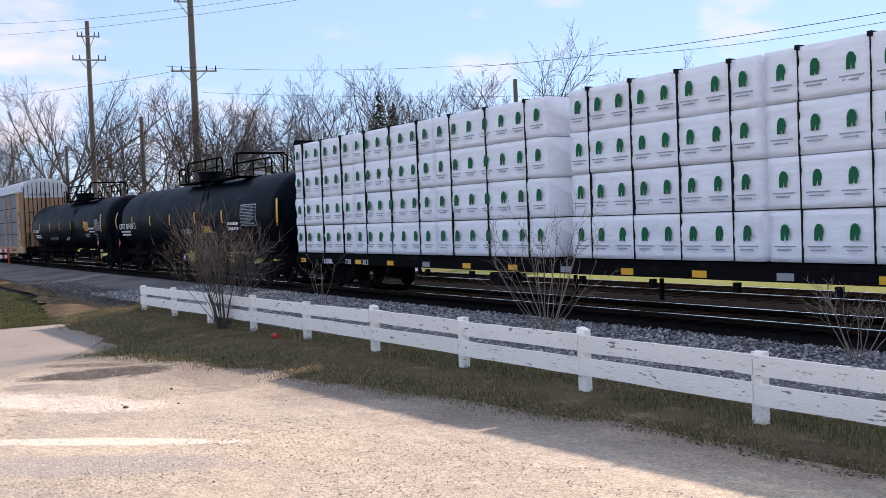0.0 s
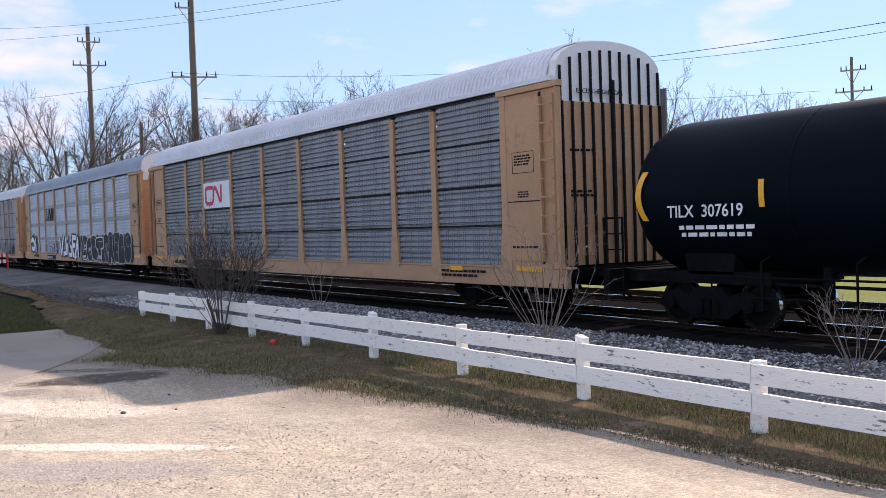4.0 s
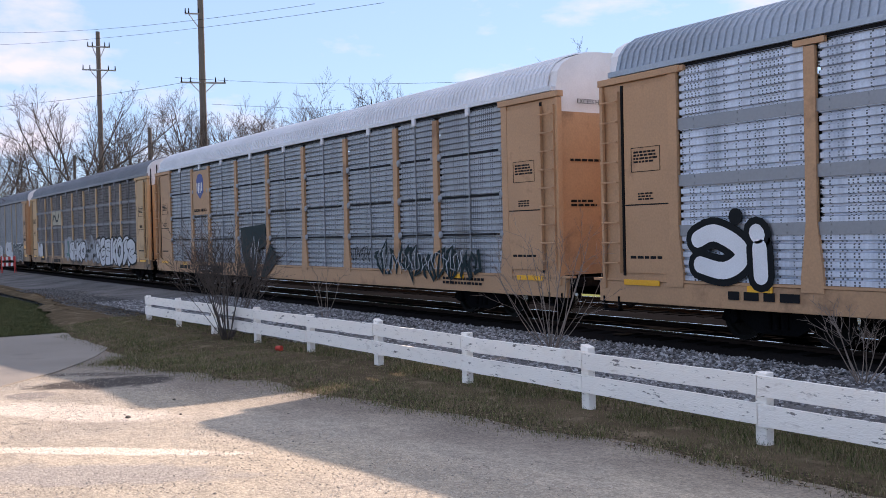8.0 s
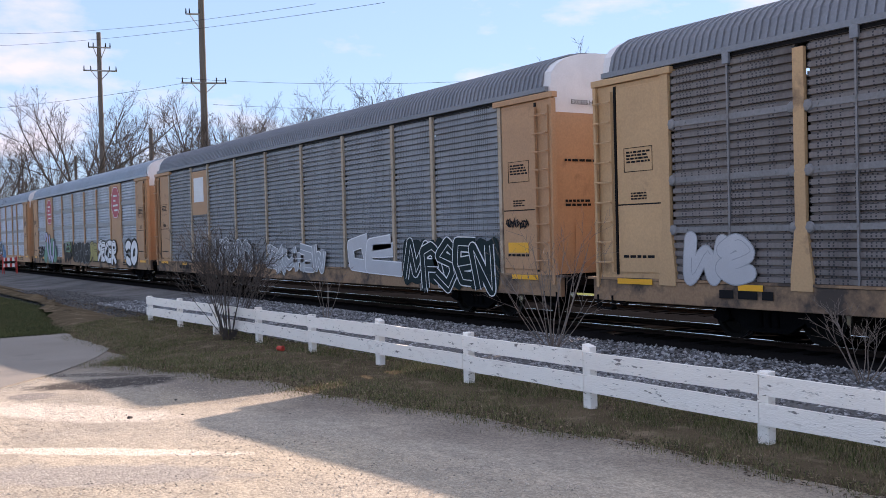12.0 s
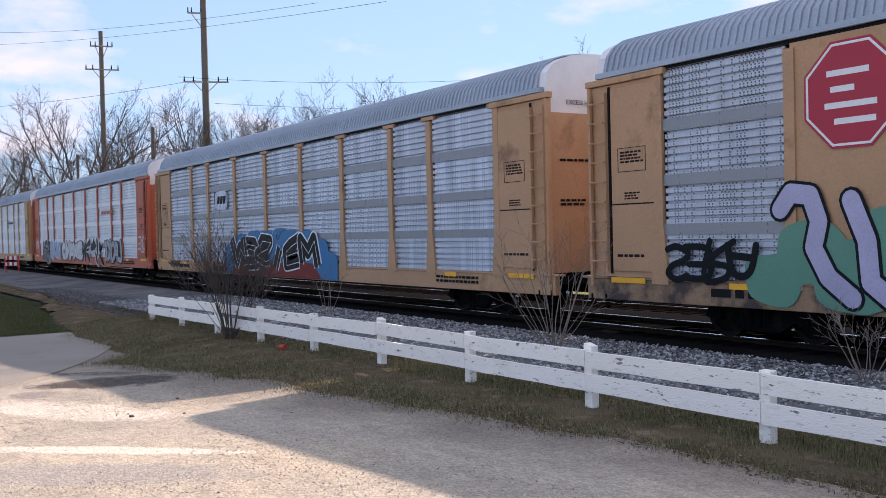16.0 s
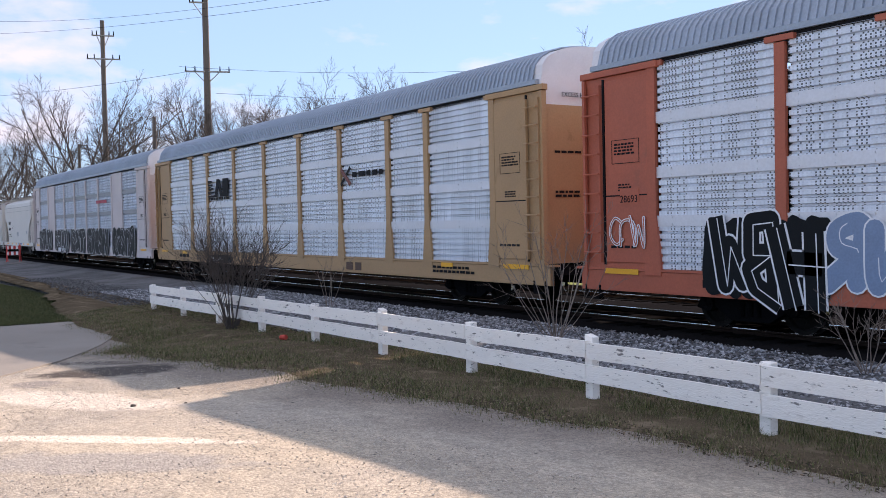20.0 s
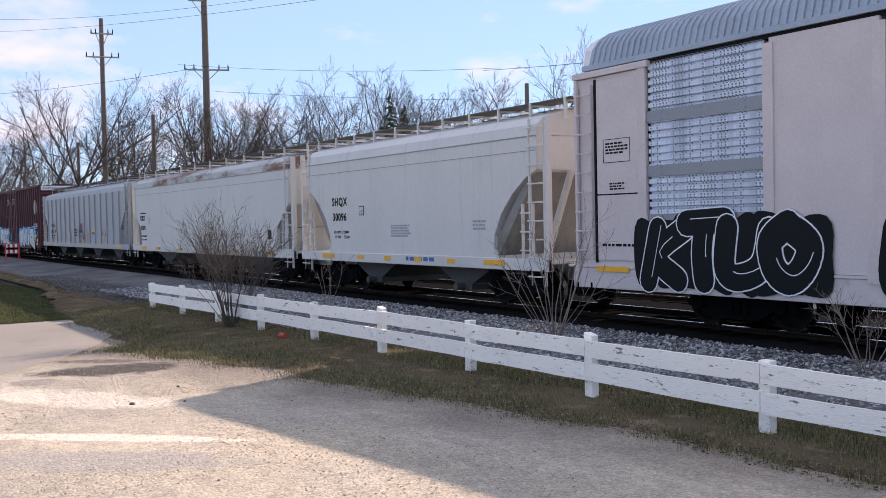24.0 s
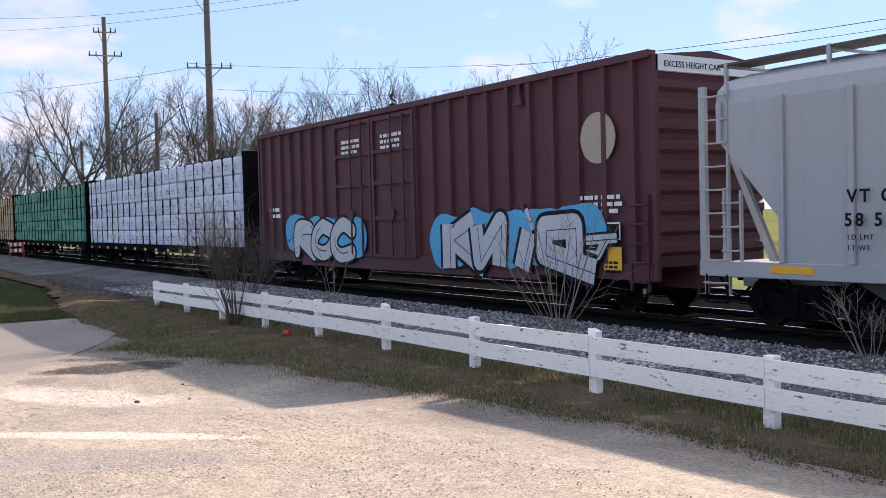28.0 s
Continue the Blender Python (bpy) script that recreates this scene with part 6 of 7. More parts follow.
curved_plate(T2, on2, 6.72, 7.18, 1.59, 1.79, BLACK, "card_field", 0.007)
loose_lines(T2, on2, 4.84, 1.75, 0.9, 2, 0.06, PRINT_GREY)
loose_lines(T2, on2, 7.4, 1.02, 1.4, 1, 0.06)


def placard(c, x, z, y):
    bm = bmesh.new()
    prism(bm, [(x - 0.21, z), (x, z - 0.21), (x + 0.21, z), (x, z + 0.21)], y - 0.006, y, "y")
    p = part("placard", bm, RED, c, "red diamond hazard placard")
    bm = bmesh.new()
    prism(bm, [(x - 0.12, z + 0.06), (x - 0.12, z - 0.06), (x + 0.12, z - 0.06), (x + 0.12, z + 0.06)], y - 0.009, y - 0.006, "y")
    part("number_field", bm, WHITE, p)
    text(p, "1075", x - 0.11, z - 0.035, 0.10, INK, y - 0.012)


placard(T2, 7.62, 1.33, on2(1.33) - 0.35)
placard(T1, -9.7, 1.33, on1(1.33) - 0.35)
tag(T1, -0.45, 1.62, 1.35, 0.4, PRINT_GREY, 5, 0.018, on1(1.8) - 0.02)
tag(T2, -4.45, 1.42, 2.1, 0.5, PRINT_GREY, 3, 0.02, on2(1.6) - 0.02)
tag(T2, -0.05, 1.42, 0.75, 0.33, SPRAYWHITE, 4, 0.02, on2(1.6) - 0.02)

# first carrier: emblem panel, number board
plate(A1, -7.0, 2.86, 2.72, 0.95, SPRAYWHITE, -1.60, "emblem_panel")
bm = bmesh.new()
ribbon(bm, [(-5.95, 3.62), (-6.62, 3.62), (-6.72, 3.52), (-6.72, 3.14), (-6.62, 3.04), (-6.05, 3.04), (-5.93, 3.14), (-5.88, 3.5), (-5.76, 3.62), (-5.6, 3.55), (-5.25, 3.1), (-5.15, 3.12), (-5.12, 3.7)], 0.15, -1.615, -1.604)
part("emblem", bm, surf("emblem_red", (0.50, 0.02, 0.05), 0.5), A1, "thick red wavy line emblem")
plate(A1, -8.2, 0.66, 2.9, 0.28, INK, -1.60, "number_board")
text(A1, "TTGX  962773", -8.1, 0.71, 0.24, WHITE, -1.61, 1.15)
plate(A2, -6.6, 0.64, 2.3, 0.26, INK, -1.60, "number_board")
text(A2, "TTGX  701186", -6.5, 0.69, 0.2, WHITE, -1.61, 1.1)
plate(A3, -8.3, 0.66, 2.6, 0.27, INK, -1.60, "number_board")
text(A3, "TTGX  965795", -8.2, 0.71, 0.22, WHITE, -1.61, 1.1)
plate(A9, -6.9, 0.64, 2.3, 0.28, INK, -1.60, "number_board")
text(A9, "TTGX  708411", -6.8, 0.70, 0.21, WHITE, -1.61, 1.1)
for c in (A4, A6, A7):
    bars(c, -6.6, 0.68, 1.9, 1, 0.2, INK, -1.60)


def stripes_emblem(c, x, z, s, m=INK):
    """Dark slanted block with speed lines."""
    bm = bmesh.new()
    for i in range(5):
        ribbon(bm, [(x, z + 0.14 * s * i), (x + (0.75 - 0.1 * i) * s + 0.05, z + 0.14 * s * i)], 0.07 * s, -1.608, -1.60)
    prism(bm, [(x + 0.7 * s, z - 0.05), (x + 1.0 * s, z - 0.05), (x + 1.25 * s, z + 0.62 * s), (x + 0.95 * s, z + 0.62 * s)], -1.608, -1.60, "y")
    prism(bm, [(x + 1.05 * s, z + 0.6 * s), (x + 1.3 * s, z + 0.6 * s), (x + 1.55 * s, z - 0.05), (x + 1.3 * s, z - 0.05)], -1.609, -1.60, "y")
    prism(bm, [(x + 1.5 * s, z - 0.05), (x + 2.1 * s, z - 0.05), (x + 2.2 * s, z + 0.3 * s), (x + 2.15 * s, z + 0.62 * s), (x + 1.6 * s, z + 0.62 * s)], -1.6085, -1.60, "y")
    part("emblem", bm, m, c, "dark slanted emblem")


stripes_emblem(A2, -6.6, 3.15, 0.95)
bars(A2, -6.5, 3.0, 2.0, 1, 0.08, INK, -1.605)
stripes_emblem(A9, -6.9, 3.15, 1.0)
bars(A9, -6.8, 3.0, 2.2, 1, 0.09, INK, -1.605)
graffiti(A2, 6.95, 11.65, 0.62, 2.05, "crebs", SPRAYBLACK, SPRAYWHITE, 21, 0.03, fat=0.5, mass=True)
graffiti(A2, 2.45, 6.6, 0.66, 2.02, "cost", SPRAYBLACK, SPRAYWHITE, 22, 0.05, fat=0.5, lean=-0.05, mass=True)
tag(A2, 2.7, 0.78, 0.5, 0.22, SPRAYWHITE, 26, 0.03, -1.64)
tag(A2, 6.0, 0.74, 0.5, 0.26, SPRAYWHITE, 27, 0.03, -1.64)
graffiti(A2, -2.9, 1.7, 0.85, 2.05, "vlifev", SPRAYWHITE, SPRAYBLACK, 23, 0.085, wild=True, fat=0.34, lines=False)
graffiti(A2, -7.0, -3.2, 1.0, 1.7, "oufsup", SCREEN_SILVER, SPRAYBLACK, 24, 0.022, fat=0.10, lines=False)
graffiti(A2, -11.2, -9.5, 1.05, 2.0, "ci", SPRAYWHITE, SPRAYBLACK, 25, 0.12, fat=0.4, lines=False)
bm = bmesh.new()
tube(bm, (-10.4, -1.63, 2.14), (-10.4, -1.615, 2.14), 0.14, n=14)
part("graffiti_dot", bm, SPRAYBLACK, A2)

# third carrier: shield panel and dark graffiti
plate(A3, -8.8, 2.88, 1.65, 1.72, TAN, -1.585, "emblem_panel")
bm = bmesh.new()
prism(bm, [(-8.35, 4.25), (-8.2, 4.42), (-7.97, 4.48), (-7.74, 4.42), (-7.6, 4.25), (-7.6, 3.75), (-7.97, 3.5), (-8.35, 3.75)], -1.598, -1.59, "y")
sh = part("shield", bm, surf("shield_blue", (0.02, 0.05, 0.25), 0.5), A3, "blue shield with red and white stripes")
bm = bmesh.new()
for i in range(4):
    box(bm, -8.31 + 0.17 * i, -8.23 + 0.17 * i, -1.602, -1.597, 3.72 if 0 < i < 3 else 3.8, 4.12)
part("shield_stripes", bm, WHITE, sh)
text(A3, "BUILDING AMERICA", -8.68, 3.0, 0.155, INK, -1.592, 1.0, 0.003)
bm = bmesh.new()
prism(bm, [(-3.75, 2.3), (-1.6, 2.4), (-1.5, 1.7), (-2.2, 1.5), (-2.4, 0.6), (-3.2, 0.62), (-3.7, 1.5)], -1.62, -1.612, "y")
prism(bm, [(-2.1, 0.62), (-1.2, 1.75), (-0.7, 1.3), (-0.75, 1.1), (-1.6, 0.62)], -1.619, -1.612, "y")
part("graffiti", bm, SPRAYGREEN, A3, "dark green sprayed figure")
tag(A3, -2.9, 0.8, 0.8, 1.2, SPRAYSILVER, 31, 0.03, -1.625)
for q, (x, z, w) in enumerate(((5.9, 0.75, 1.9), (7.5, 0.68, 2.2), (9.2, 0.8, 1.7))):
    tag(A3, x, z, w, 1.1 - 0.1 * q, SPRAYGREEN, 320 + q, 0.11, -1.622 - 0.002 * q)
tag(A3, 6.3, 0.9, 3.9, 0.75, SPRAYSILVER, 33, 0.022, -1.632)
tag(A3, 4.5, 1.2, 1.2, 0.5, SPRAYBLACK, 34, 0.03)
tag(A3, -9.7, 0.9, 2.2, 0.8, MAROONSPRAY, 35, 0.025)

# fourth carrier: worn emblem and silver letters
plate(A4, -6.75, 2.95, 2.4, 0.85, surf("worn_cream_panel", (0.40, 0.36, 0.27), 0.7, 0, 0.3, 1.0, 20.0, 0.1, (0.12, 0.10, 0.09), 1.4, 0.52), -1.60, "emblem_panel")
bm = bmesh.new()
ribbon(bm, [(-6.6, 3.2), (-6.3, 3.55), (-5.9, 3.45), (-5.6, 3.2), (-5.2, 3.2), (-4.9, 3.6)], 0.14, -1.612, -1.604)
part("emblem", bm, SPRAYBLACK, A4)
OVERSPRAY = surf("faded_overspray", (0.30, 0.31, 0.335), 0.6, 0, 0.4, 0.8, 12.0, 0.05, (0.13, 0.12, 0.115), 1.6, 0.5)
bm = bmesh.new()
orng = random.Random(40)
for i in range(22):
    prism(bm, blob(-2.9 + 0.66 * i, 1.42 + orng.uniform(-0.12, 0.22), 0.62, orng.uniform(0.42, 0.62), orng, 22, 4, 0.12), -1.6085 - 0.0002 * i, -1.606, "y")
tagged(part("overspray", bm, OVERSPRAY, A4, "patchy pale grey overspray"), "patchy pale grey overspray", kind="stuff")
graffiti(A4, -1.9, 1.7, 0.85, 1.95, "shko", SPRAYSILVER, SPRAYBLACK, 41, 0.06, y=-1.62)
graffiti(A4, 5.1, 9.3, 0.7, 2.1, "seko", SPRAYSILVER, SPRAYBLACK, 42, 0.085, y=-1.62)
graffiti(A4, 9.4, 11.4, 0.8, 2.1, "rs", SPRAYSILVER, SPRAYBLACK, 43, 0.085, y=-1.62)
graffiti(A4, 4.0, 5.1, 0.75, 2.1, "t", SPRAYSILVER, SPRAYBLACK, 46, 0.12, y=-1.62, wild=True, fat=0.5)
graffiti(A4, -3.0, -1.9, 0.95, 2.05, "ll", SPRAYTEAL, PRINT_GREY, 44, 0.03, y=-1.614)
for i, x in enumerate((1.8, 2.4, 2.9, 3.4, 1.9, 10.8, 11.2)):
    tag(A4, x, 1.0 + 0.25 * (i % 3), 0.6, 0.3, SPRAYBLACK if i < 5 else SPRAYSILVER, 45 + i, 0.03, -1.625)
graffiti(A4, -11.2, -9.9, 0.95, 1.85, "ms", SPRAYSILVER, PRINT_GREY, 52, 0.02)

# fifth carrier
plate(A5, -8.85, 2.9, 1.7, 1.7, TAN, -1.585, "emblem_panel")
plate(A5, -8.6, 3.4, 1.1, 0.95, SPRAYWHITE, -1.592, "paper_sheet")
graffiti(A5, -6.4, -2.8, 0.75, 1.9, "ureao", SCREEN_DARK, SPRAYWHITE, 61, 0.022, fat=0.42)
graffiti(A5, -1.3, 2.9, 0.85, 1.7, "skuhew", PRINT_GREY, SPRAYWHITE, 62, 0.03, wild=True)
graffiti(A5, 4.4, 6.9, 0.85, 1.95, "de", SPRAYSILVER, SPRAYWHITE, 63, 0.03, wild=True, fat=0.36, lines=False)

graffiti(A5, 7.8, 11.4, 0.62, 1.85, "masen", SPRAYGREEN, SPRAYWHITE, 65, 0.028, wild=True, fat=0.42, mass=True)
tag(A5, 12.0, 2.0, 0.8, 0.25, INK, 66, 0.04)
plate(A5, 12.05, 1.5, 0.7, 0.22, YELLOW, -1.61, "warning_plate")

# sixth carrier: two octagon emblems
LILAC = surf("spray_lilac", (0.42, 0.40, 0.56), 0.5)
JADE = surf("spray_jade", (0.10, 0.27, 0.19), 0.55)
for x, s in ((8.05, 0.80), (-7.9, 0.80)):
    bm = bmesh.new()
    oct = lambda r: [(x + r * 1.08 * math.cos(math.pi / 8 + math.pi / 4 * i), 3.87 + r * 1.08 * math.sin(math.pi / 8 + math.pi / 4 * i)) for i in range(8)]
    prism(bm, oct(s), -1.588, -1.575, "y")
    o = part("octagon", bm, RED, A6, "dark red octagon emblem with a white rim")
    bm = bmesh.new()
    pts = oct(s * 0.93)
    ribbon(bm, pts + pts[:1], 0.04, -1.592, -1.587)
    part("octagon_rim", bm, WHITE, o)
    for i, (a, b) in enumerate(((-0.40, 0.30), (-0.34, 0.06), (-0.44, 0.42), (-0.28, 0.40))):
        z = 4.2 - 0.24 * i
        part("emblem_line", boxes((x + a, x + b, -1.592, -1.587, z - 0.05, z + 0.04)), WHITE, o)
graffiti(A6, 10.0, 11.7, 0.85, 2.0, "co", SPRAYWHITE, SPRAYBLACK, 71, 0.12, lines=False)
graffiti(A6, 4.5, 8.0, 0.8, 1.95, "reder", SPRAYWHITE, SPRAYBLACK, 72, 0.06, fat=0.36)
graffiti(A6, 2.7, 4.2, 0.88, 1.9, "re", SPRAYYEL, SPRAYBLACK, 73, 0.05)
graffiti(A6, -1.0, 2.6, 0.75, 1.9, "oloc", SPRAYBLACK, PRINT_GREY, 74, 0.022, fat=0.5, mass=True)
graffiti(A6, -3.6, -1.3, 0.8, 1.9, "nnh", SPRAYBLACK, SPRAYBLACK, 75, 0.03, wild=True, lines=False)
graffiti(A6, -3.3, -1.8, 1.35, 1.95, "esek", JADE, SPRAYYEL, 76, 0.012, y=-1.63, fat=0.15, lines=False)
graffiti(A6, -11.6, -9.7, 1.0, 1.7, "sera", SPRAYBLACK, SPRAYBLACK, 77, 0.02, fat=0.16, lines=False)
hb = bmesh.new()
mrng = random.Random(70)
for i, (x, z, r) in enumerate(((-9.3, 1.1, 0.42), (-8.6, 1.5, 0.5), (-7.9, 1.2, 0.55), (-7.2, 1.7, 0.5), (-6.6, 1.2, 0.5))):
    prism(hb, blob(x, z, r * 1.3, r, mrng, 26, 3, 0.06), -1.612 - 0.0005 * i, -1.606, "y")
part("graffiti_cloud", hb, JADE, A6, "jade green sprayed cloud")
for q, pts in enumerate(([(-9.15, 2.2), (-8.95, 2.45), (-8.6, 2.4), (-8.45, 2.0), (-8.55, 1.6), (-8.3, 1.15), (-7.9, 0.85)], [(-7.9, 2.3), (-7.65, 1.7), (-7.6, 1.1), (-7.2, 0.8), (-6.75, 1.2), (-6.6, 1.9)])):
    a, b = bmesh.new(), bmesh.new()
    stroke(a, pts, 0.40, -1.622 - 0.004 * q, -1.614)
    stroke(b, pts, 0.30, -1.6245 - 0.004 * q, -1.614)
    g = part("graffiti_figure", a, SPRAYBLACK, A6, "lilac sprayed curl with a black outline")
    part("figure_fill", b, LILAC, g)


# seventh carrier: blue mural
hb = bmesh.new()
prng = random.Random(77)
for i, (x, z, r) in enumerate(((-4.5, 1.25, 0.6), (-3.5, 1.62, 0.55), (-2.4, 1.75, 0.5), (-1.3, 1.72, 0.5), (-0.2, 1.8, 0.5), (0.8, 1.72, 0.5), (1.8, 1.7, 0.5), (2.6, 1.4, 0.55), (3.3, 1.05, 0.5))):
    prism(hb, blob(x, z, r * 1.25, r * 0.85, prng, 26, 2, 0.04), -1.6155 - 0.0004 * i, -1.612, "y")
prism(hb, [(-5.1, 0.62), (3.95, 0.62), (3.6, 1.2), (3.0, 1.6), (-4.4, 1.6), (-4.95, 1.2)], -1.6195, -1.612, "y")
part("graffiti_cloud", hb, BLUE, A7, "bright blue sprayed cloud behind letters")
bm = bmesh.new()
prism(bm, [(-4.6, 0.62), (2.9, 0.62), (2.2, 1.1), (-4.1, 1.05)], -1.6225, -1.6195, "y")
part("graffiti_band", bm, MAROONSPRAY, A7)
graffiti(A7, -4.35, 2.5, 0.85, 2.05, "mesiem", SPRAYBLACK, SPRAYWHITE, 78, 0.045, y=-1.624, wild=True, fat=0.46)
plate(A7, -6.3, 2.98, 1.4, 0.7, SCREEN_SILVER, -1.585, "emblem_panel")
bm = bmesh.new()
for a, b in ((-6.25, 1), (-4.95, -1)):
    ribbon(bm, [(a + 0.15 * b, 3.02), (a, 3.02), (a, 3.64), (a + 0.15 * b, 3.64)], 0.05, -1.60, -1.588)
for i in range(3):
    prism(bm, [(-6.0 + 0.3 * i, 3.2), (-5.78 + 0.3 * i, 3.2), (-5.7 + 0.3 * i, 3.48), (-5.92 + 0.3 * i, 3.48)], -1.60, -1.588, "y")
part("emblem", bm, INK, A7)
tag(A7, -11.8, 0.72, 1.3, 0.35, SPRAYBLACK, 79, 0.06)

# eighth carrier
graffiti(A8, -10.3, -8.3, 0.58, 2.0, "wbh", SPRAYBLACK, SPRAYWHITE, 81, 0.035, wild=True, fat=0.5, mass=True)
graffiti(A8, -8.1, -5.1, 0.8, 1.95, "rvome", surf("spray_slate_blue", (0.20, 0.28, 0.42), 0.5), SPRAYWHITE, 82, 0.028, fat=0.5)
graffiti(A8, -4.6, 0.6, 0.8, 1.95, "onake", SPRAYSILVER, SPRAYBLACK, 83, 0.05, fat=0.45)
# angular black splinters with a pale outline
for i, shape in enumerate((((0.0, 0.55), (0.09, 0.75), (0.06, 0.28)), ((0.1, 0.95), (0.21, 0.7), (0.08, 0.08)), ((0.18, 0.78), (0.37, 1.0), (0.36, 0.72), (0.22, 0.68)), ((0.15, 0.46), (0.29, 0.42), (0.38, 0.05), (0.3, 0.1)), ((0.38, 0.5), (0.55, 1.0), (0.67, 0.72), (0.58, 0.58)), ((0.6, 0.5), (0.69, 0.36), (0.72, 0.0), (0.65, 0.12)), ((0.68, 1.02), (0.75, 0.95), (0.75, 0.32), (0.7, 0.38)), ((0.79, 0.92), (0.92, 0.72), (0.8, 0.48)), ((0.77, 0.42), (0.86, 0.4), (1.0, 0.0), (0.92, 0.05)))):
    pts = [(0.8 + 4.6 * p, 0.62 + 1.42 * q) for p, q in shape]
    mx, mz = sum(p for p, q in pts) / len(pts), sum(q for p, q in pts) / len(pts)
    rim = [(p + 0.11 * (1 if p > mx else -1), q + 0.10 * (1 if q > mz else -1)) for p, q in pts]
    a, b = bmesh.new(), bmesh.new()
    prism(a, rim, -1.616 - 0.0005 * i, -1.612, "y")
    prism(b, pts, -1.624 - 0.0005 * i, -1.612, "y")
    part("splinter_fill", b, SPRAYBLACK, part("graffiti_splinter", a, SPRAYSILVER, A8))
graffiti(A8, 5.6, 8.9, 0.8, 1.95, "tkcal", PRINT_GREY, SPRAYBLACK, 85, 0.06)
graffiti(A8, -12.85, -11.95, 1.45, 2.0, "cuw", ORANGE, SPRAYWHITE, 86, 0.018, y=-1.63, fat=0.08, lines=False)
graffiti(A8, 12.0, 13.0, 1.4, 2.1, "erc", ORANGE, SPRAYWHITE, 87, 0.02, y=-1.63, fat=0.08, lines=False)
bm = bmesh.new()
for i in range(4):
    prism(bm, [(5.0 + 0.62 * i, 3.28), (5.5 + 0.62 * i, 3.3), (5.58 + 0.62 * i, 3.46), (5.08 + 0.62 * i, 3.44)], -1.61, -1.60, "y")
part("emblem", bm, ORANGE, A8)
plate(A8, -12.6, 2.25, 0.5, 0.28, ORANGE, -1.606, "number_field")
text(A8, "28693", -12.6, 2.28, 0.19, INK, -1.612)

# ninth carrier: crossed emblem
bm = bmesh.new()
ribbon(bm, [(4.35, 3.1), (4.95, 3.58)], 0.1, -1.612, -1.604)
part("emblem", bm, INK, A9)
bm = bmesh.new()
ribbon(bm, [(4.38, 3.55), (4.95, 3.1)], 0.13, -1.618, -1.613)
part("emblem", bm, surf("emblem_oxblood", (0.16, 0.04, 0.03), 0.5), A9)
bars(A9, 5.05, 3.3, 1.75, 1, 0.15, INK, -1.605)
bars(A9, 4.55, 0.68, 0.9, 1, 0.22, surf("brown_print", (0.10, 0.05, 0.03), 0.6), -1.60)

# tenth carrier: dark bubble letters along the whole side
graffiti(A10, -11.65, -8.15, 0.62, 2.02, "ktuo", SPRAYBLACK, SPRAYWHITE, 91, 0.024, fat=0.5, mass=True)
graffiti(A10, -6.75, -3.25, 0.62, 2.02, "seltu", SPRAYBLACK, SPRAYWHITE, 92, 0.024, fat=0.5, mass=True)
graffiti(A10, -2.15, 0.85, 0.62, 2.02, "okt", SPRAYBLACK, SPRAYWHITE, 93, 0.024, fat=0.5, mass=True)
graffiti(A10, 1.85, 6.05, 0.62, 2.02, "eresn", SPRAYBLACK, SPRAYSILVER, 94, 0.024, fat=0.5, mass=True)
graffiti(A10, 7.35, 11.15, 0.62, 2.02, "oskur", SPRAYBLACK, SPRAYSILVER, 95, 0.024, fat=0.5, mass=True)
bars(A10, -5.9, 0.68, 0.8, 1, 0.22, SPRAYWHITE, -1.65)
text(A10, "301402", -4.95, 0.68, 0.29, SPRAYWHITE, -1.65, 1.05, 0.004)
plate(A10, 3.9, 3.35, 2.2, 0.16, RED, -1.605, "emblem_bar")

# hoppers
text(H1, "SHQX", -3.95, 2.47, 0.32, INK, -1.556, 1.15, 0.008)
text(H1, "30096", -3.92, 2.03, 0.31, INK, -1.556, 1.15, 0.008)
text(H1, "LD LMT  232800", -3.85, 1.66, 0.12, INK, -1.556, 1.1)
text(H1, "LT WT     53200", -3.8, 1.52, 0.12, INK, -1.556, 1.1)


def clear_box(c, x, z, w=0.26, y=-1.556):
    plate(c, x, z, w, w, INK, y, "stencil_box")
    plate(c, x + 0.02, z + 0.02, w - 0.04, w - 0.04, HOPPER_GREY, y - 0.004, "stencil_field")
    text(c, "C", x + 0.09, z + 0.05, 0.13, INK, y - 0.01)


clear_box(H1, -2.26, 2.17)
bars(H1, -0.5, 1.85, 1.0, 5, 0.04, PRINT_GREY, -1.556)
bars(H1, 3.3, 1.92, 0.55, 3, 0.05, PRINT_GREY, -1.556)
bars(H1, 0.3, 0.97, 1.5, 1, 0.1, surf("blue_print", (0.06, 0.12, 0.3), 0.6), -1.595)
text(H2, "ICRX", -7.97, 2.26, 0.29, INK, -1.556, 1.1, 0.008)
text(H2, "47571", -7.88, 1.82, 0.27, INK, -1.556, 1.1, 0.008)
bars(H2, -7.95, 2.56, 0.95, 1, 0.045, INK, -1.556)
text(H2, "LD LMT 198000 LB", -7.86, 1.5, 0.1, INK, -1.556, 1.05)
text(H2, "LT WT    65000 LB", -7.82, 1.34, 0.1, INK, -1.556, 1.05)
clear_box(H2, -6.69, 2.12, 0.25)
for x in (1.23, 2.9, 4.2, 6.0):
    bars(H2, x, 1.6, 0.55, 2, 0.06, PRINT_GREY, -1.556)
plate(H2, 7.13, 1.47, 0.31, 0.31, INK, -1.556, "data_panel")
text(H3, "VT GX", -7.5, 2.05, 0.27, INK, -1.624, 1.35, 0.006)
text(H3, "58 52 49", -7.55, 1.7, 0.27, INK, -1.624, 1.35, 0.006)
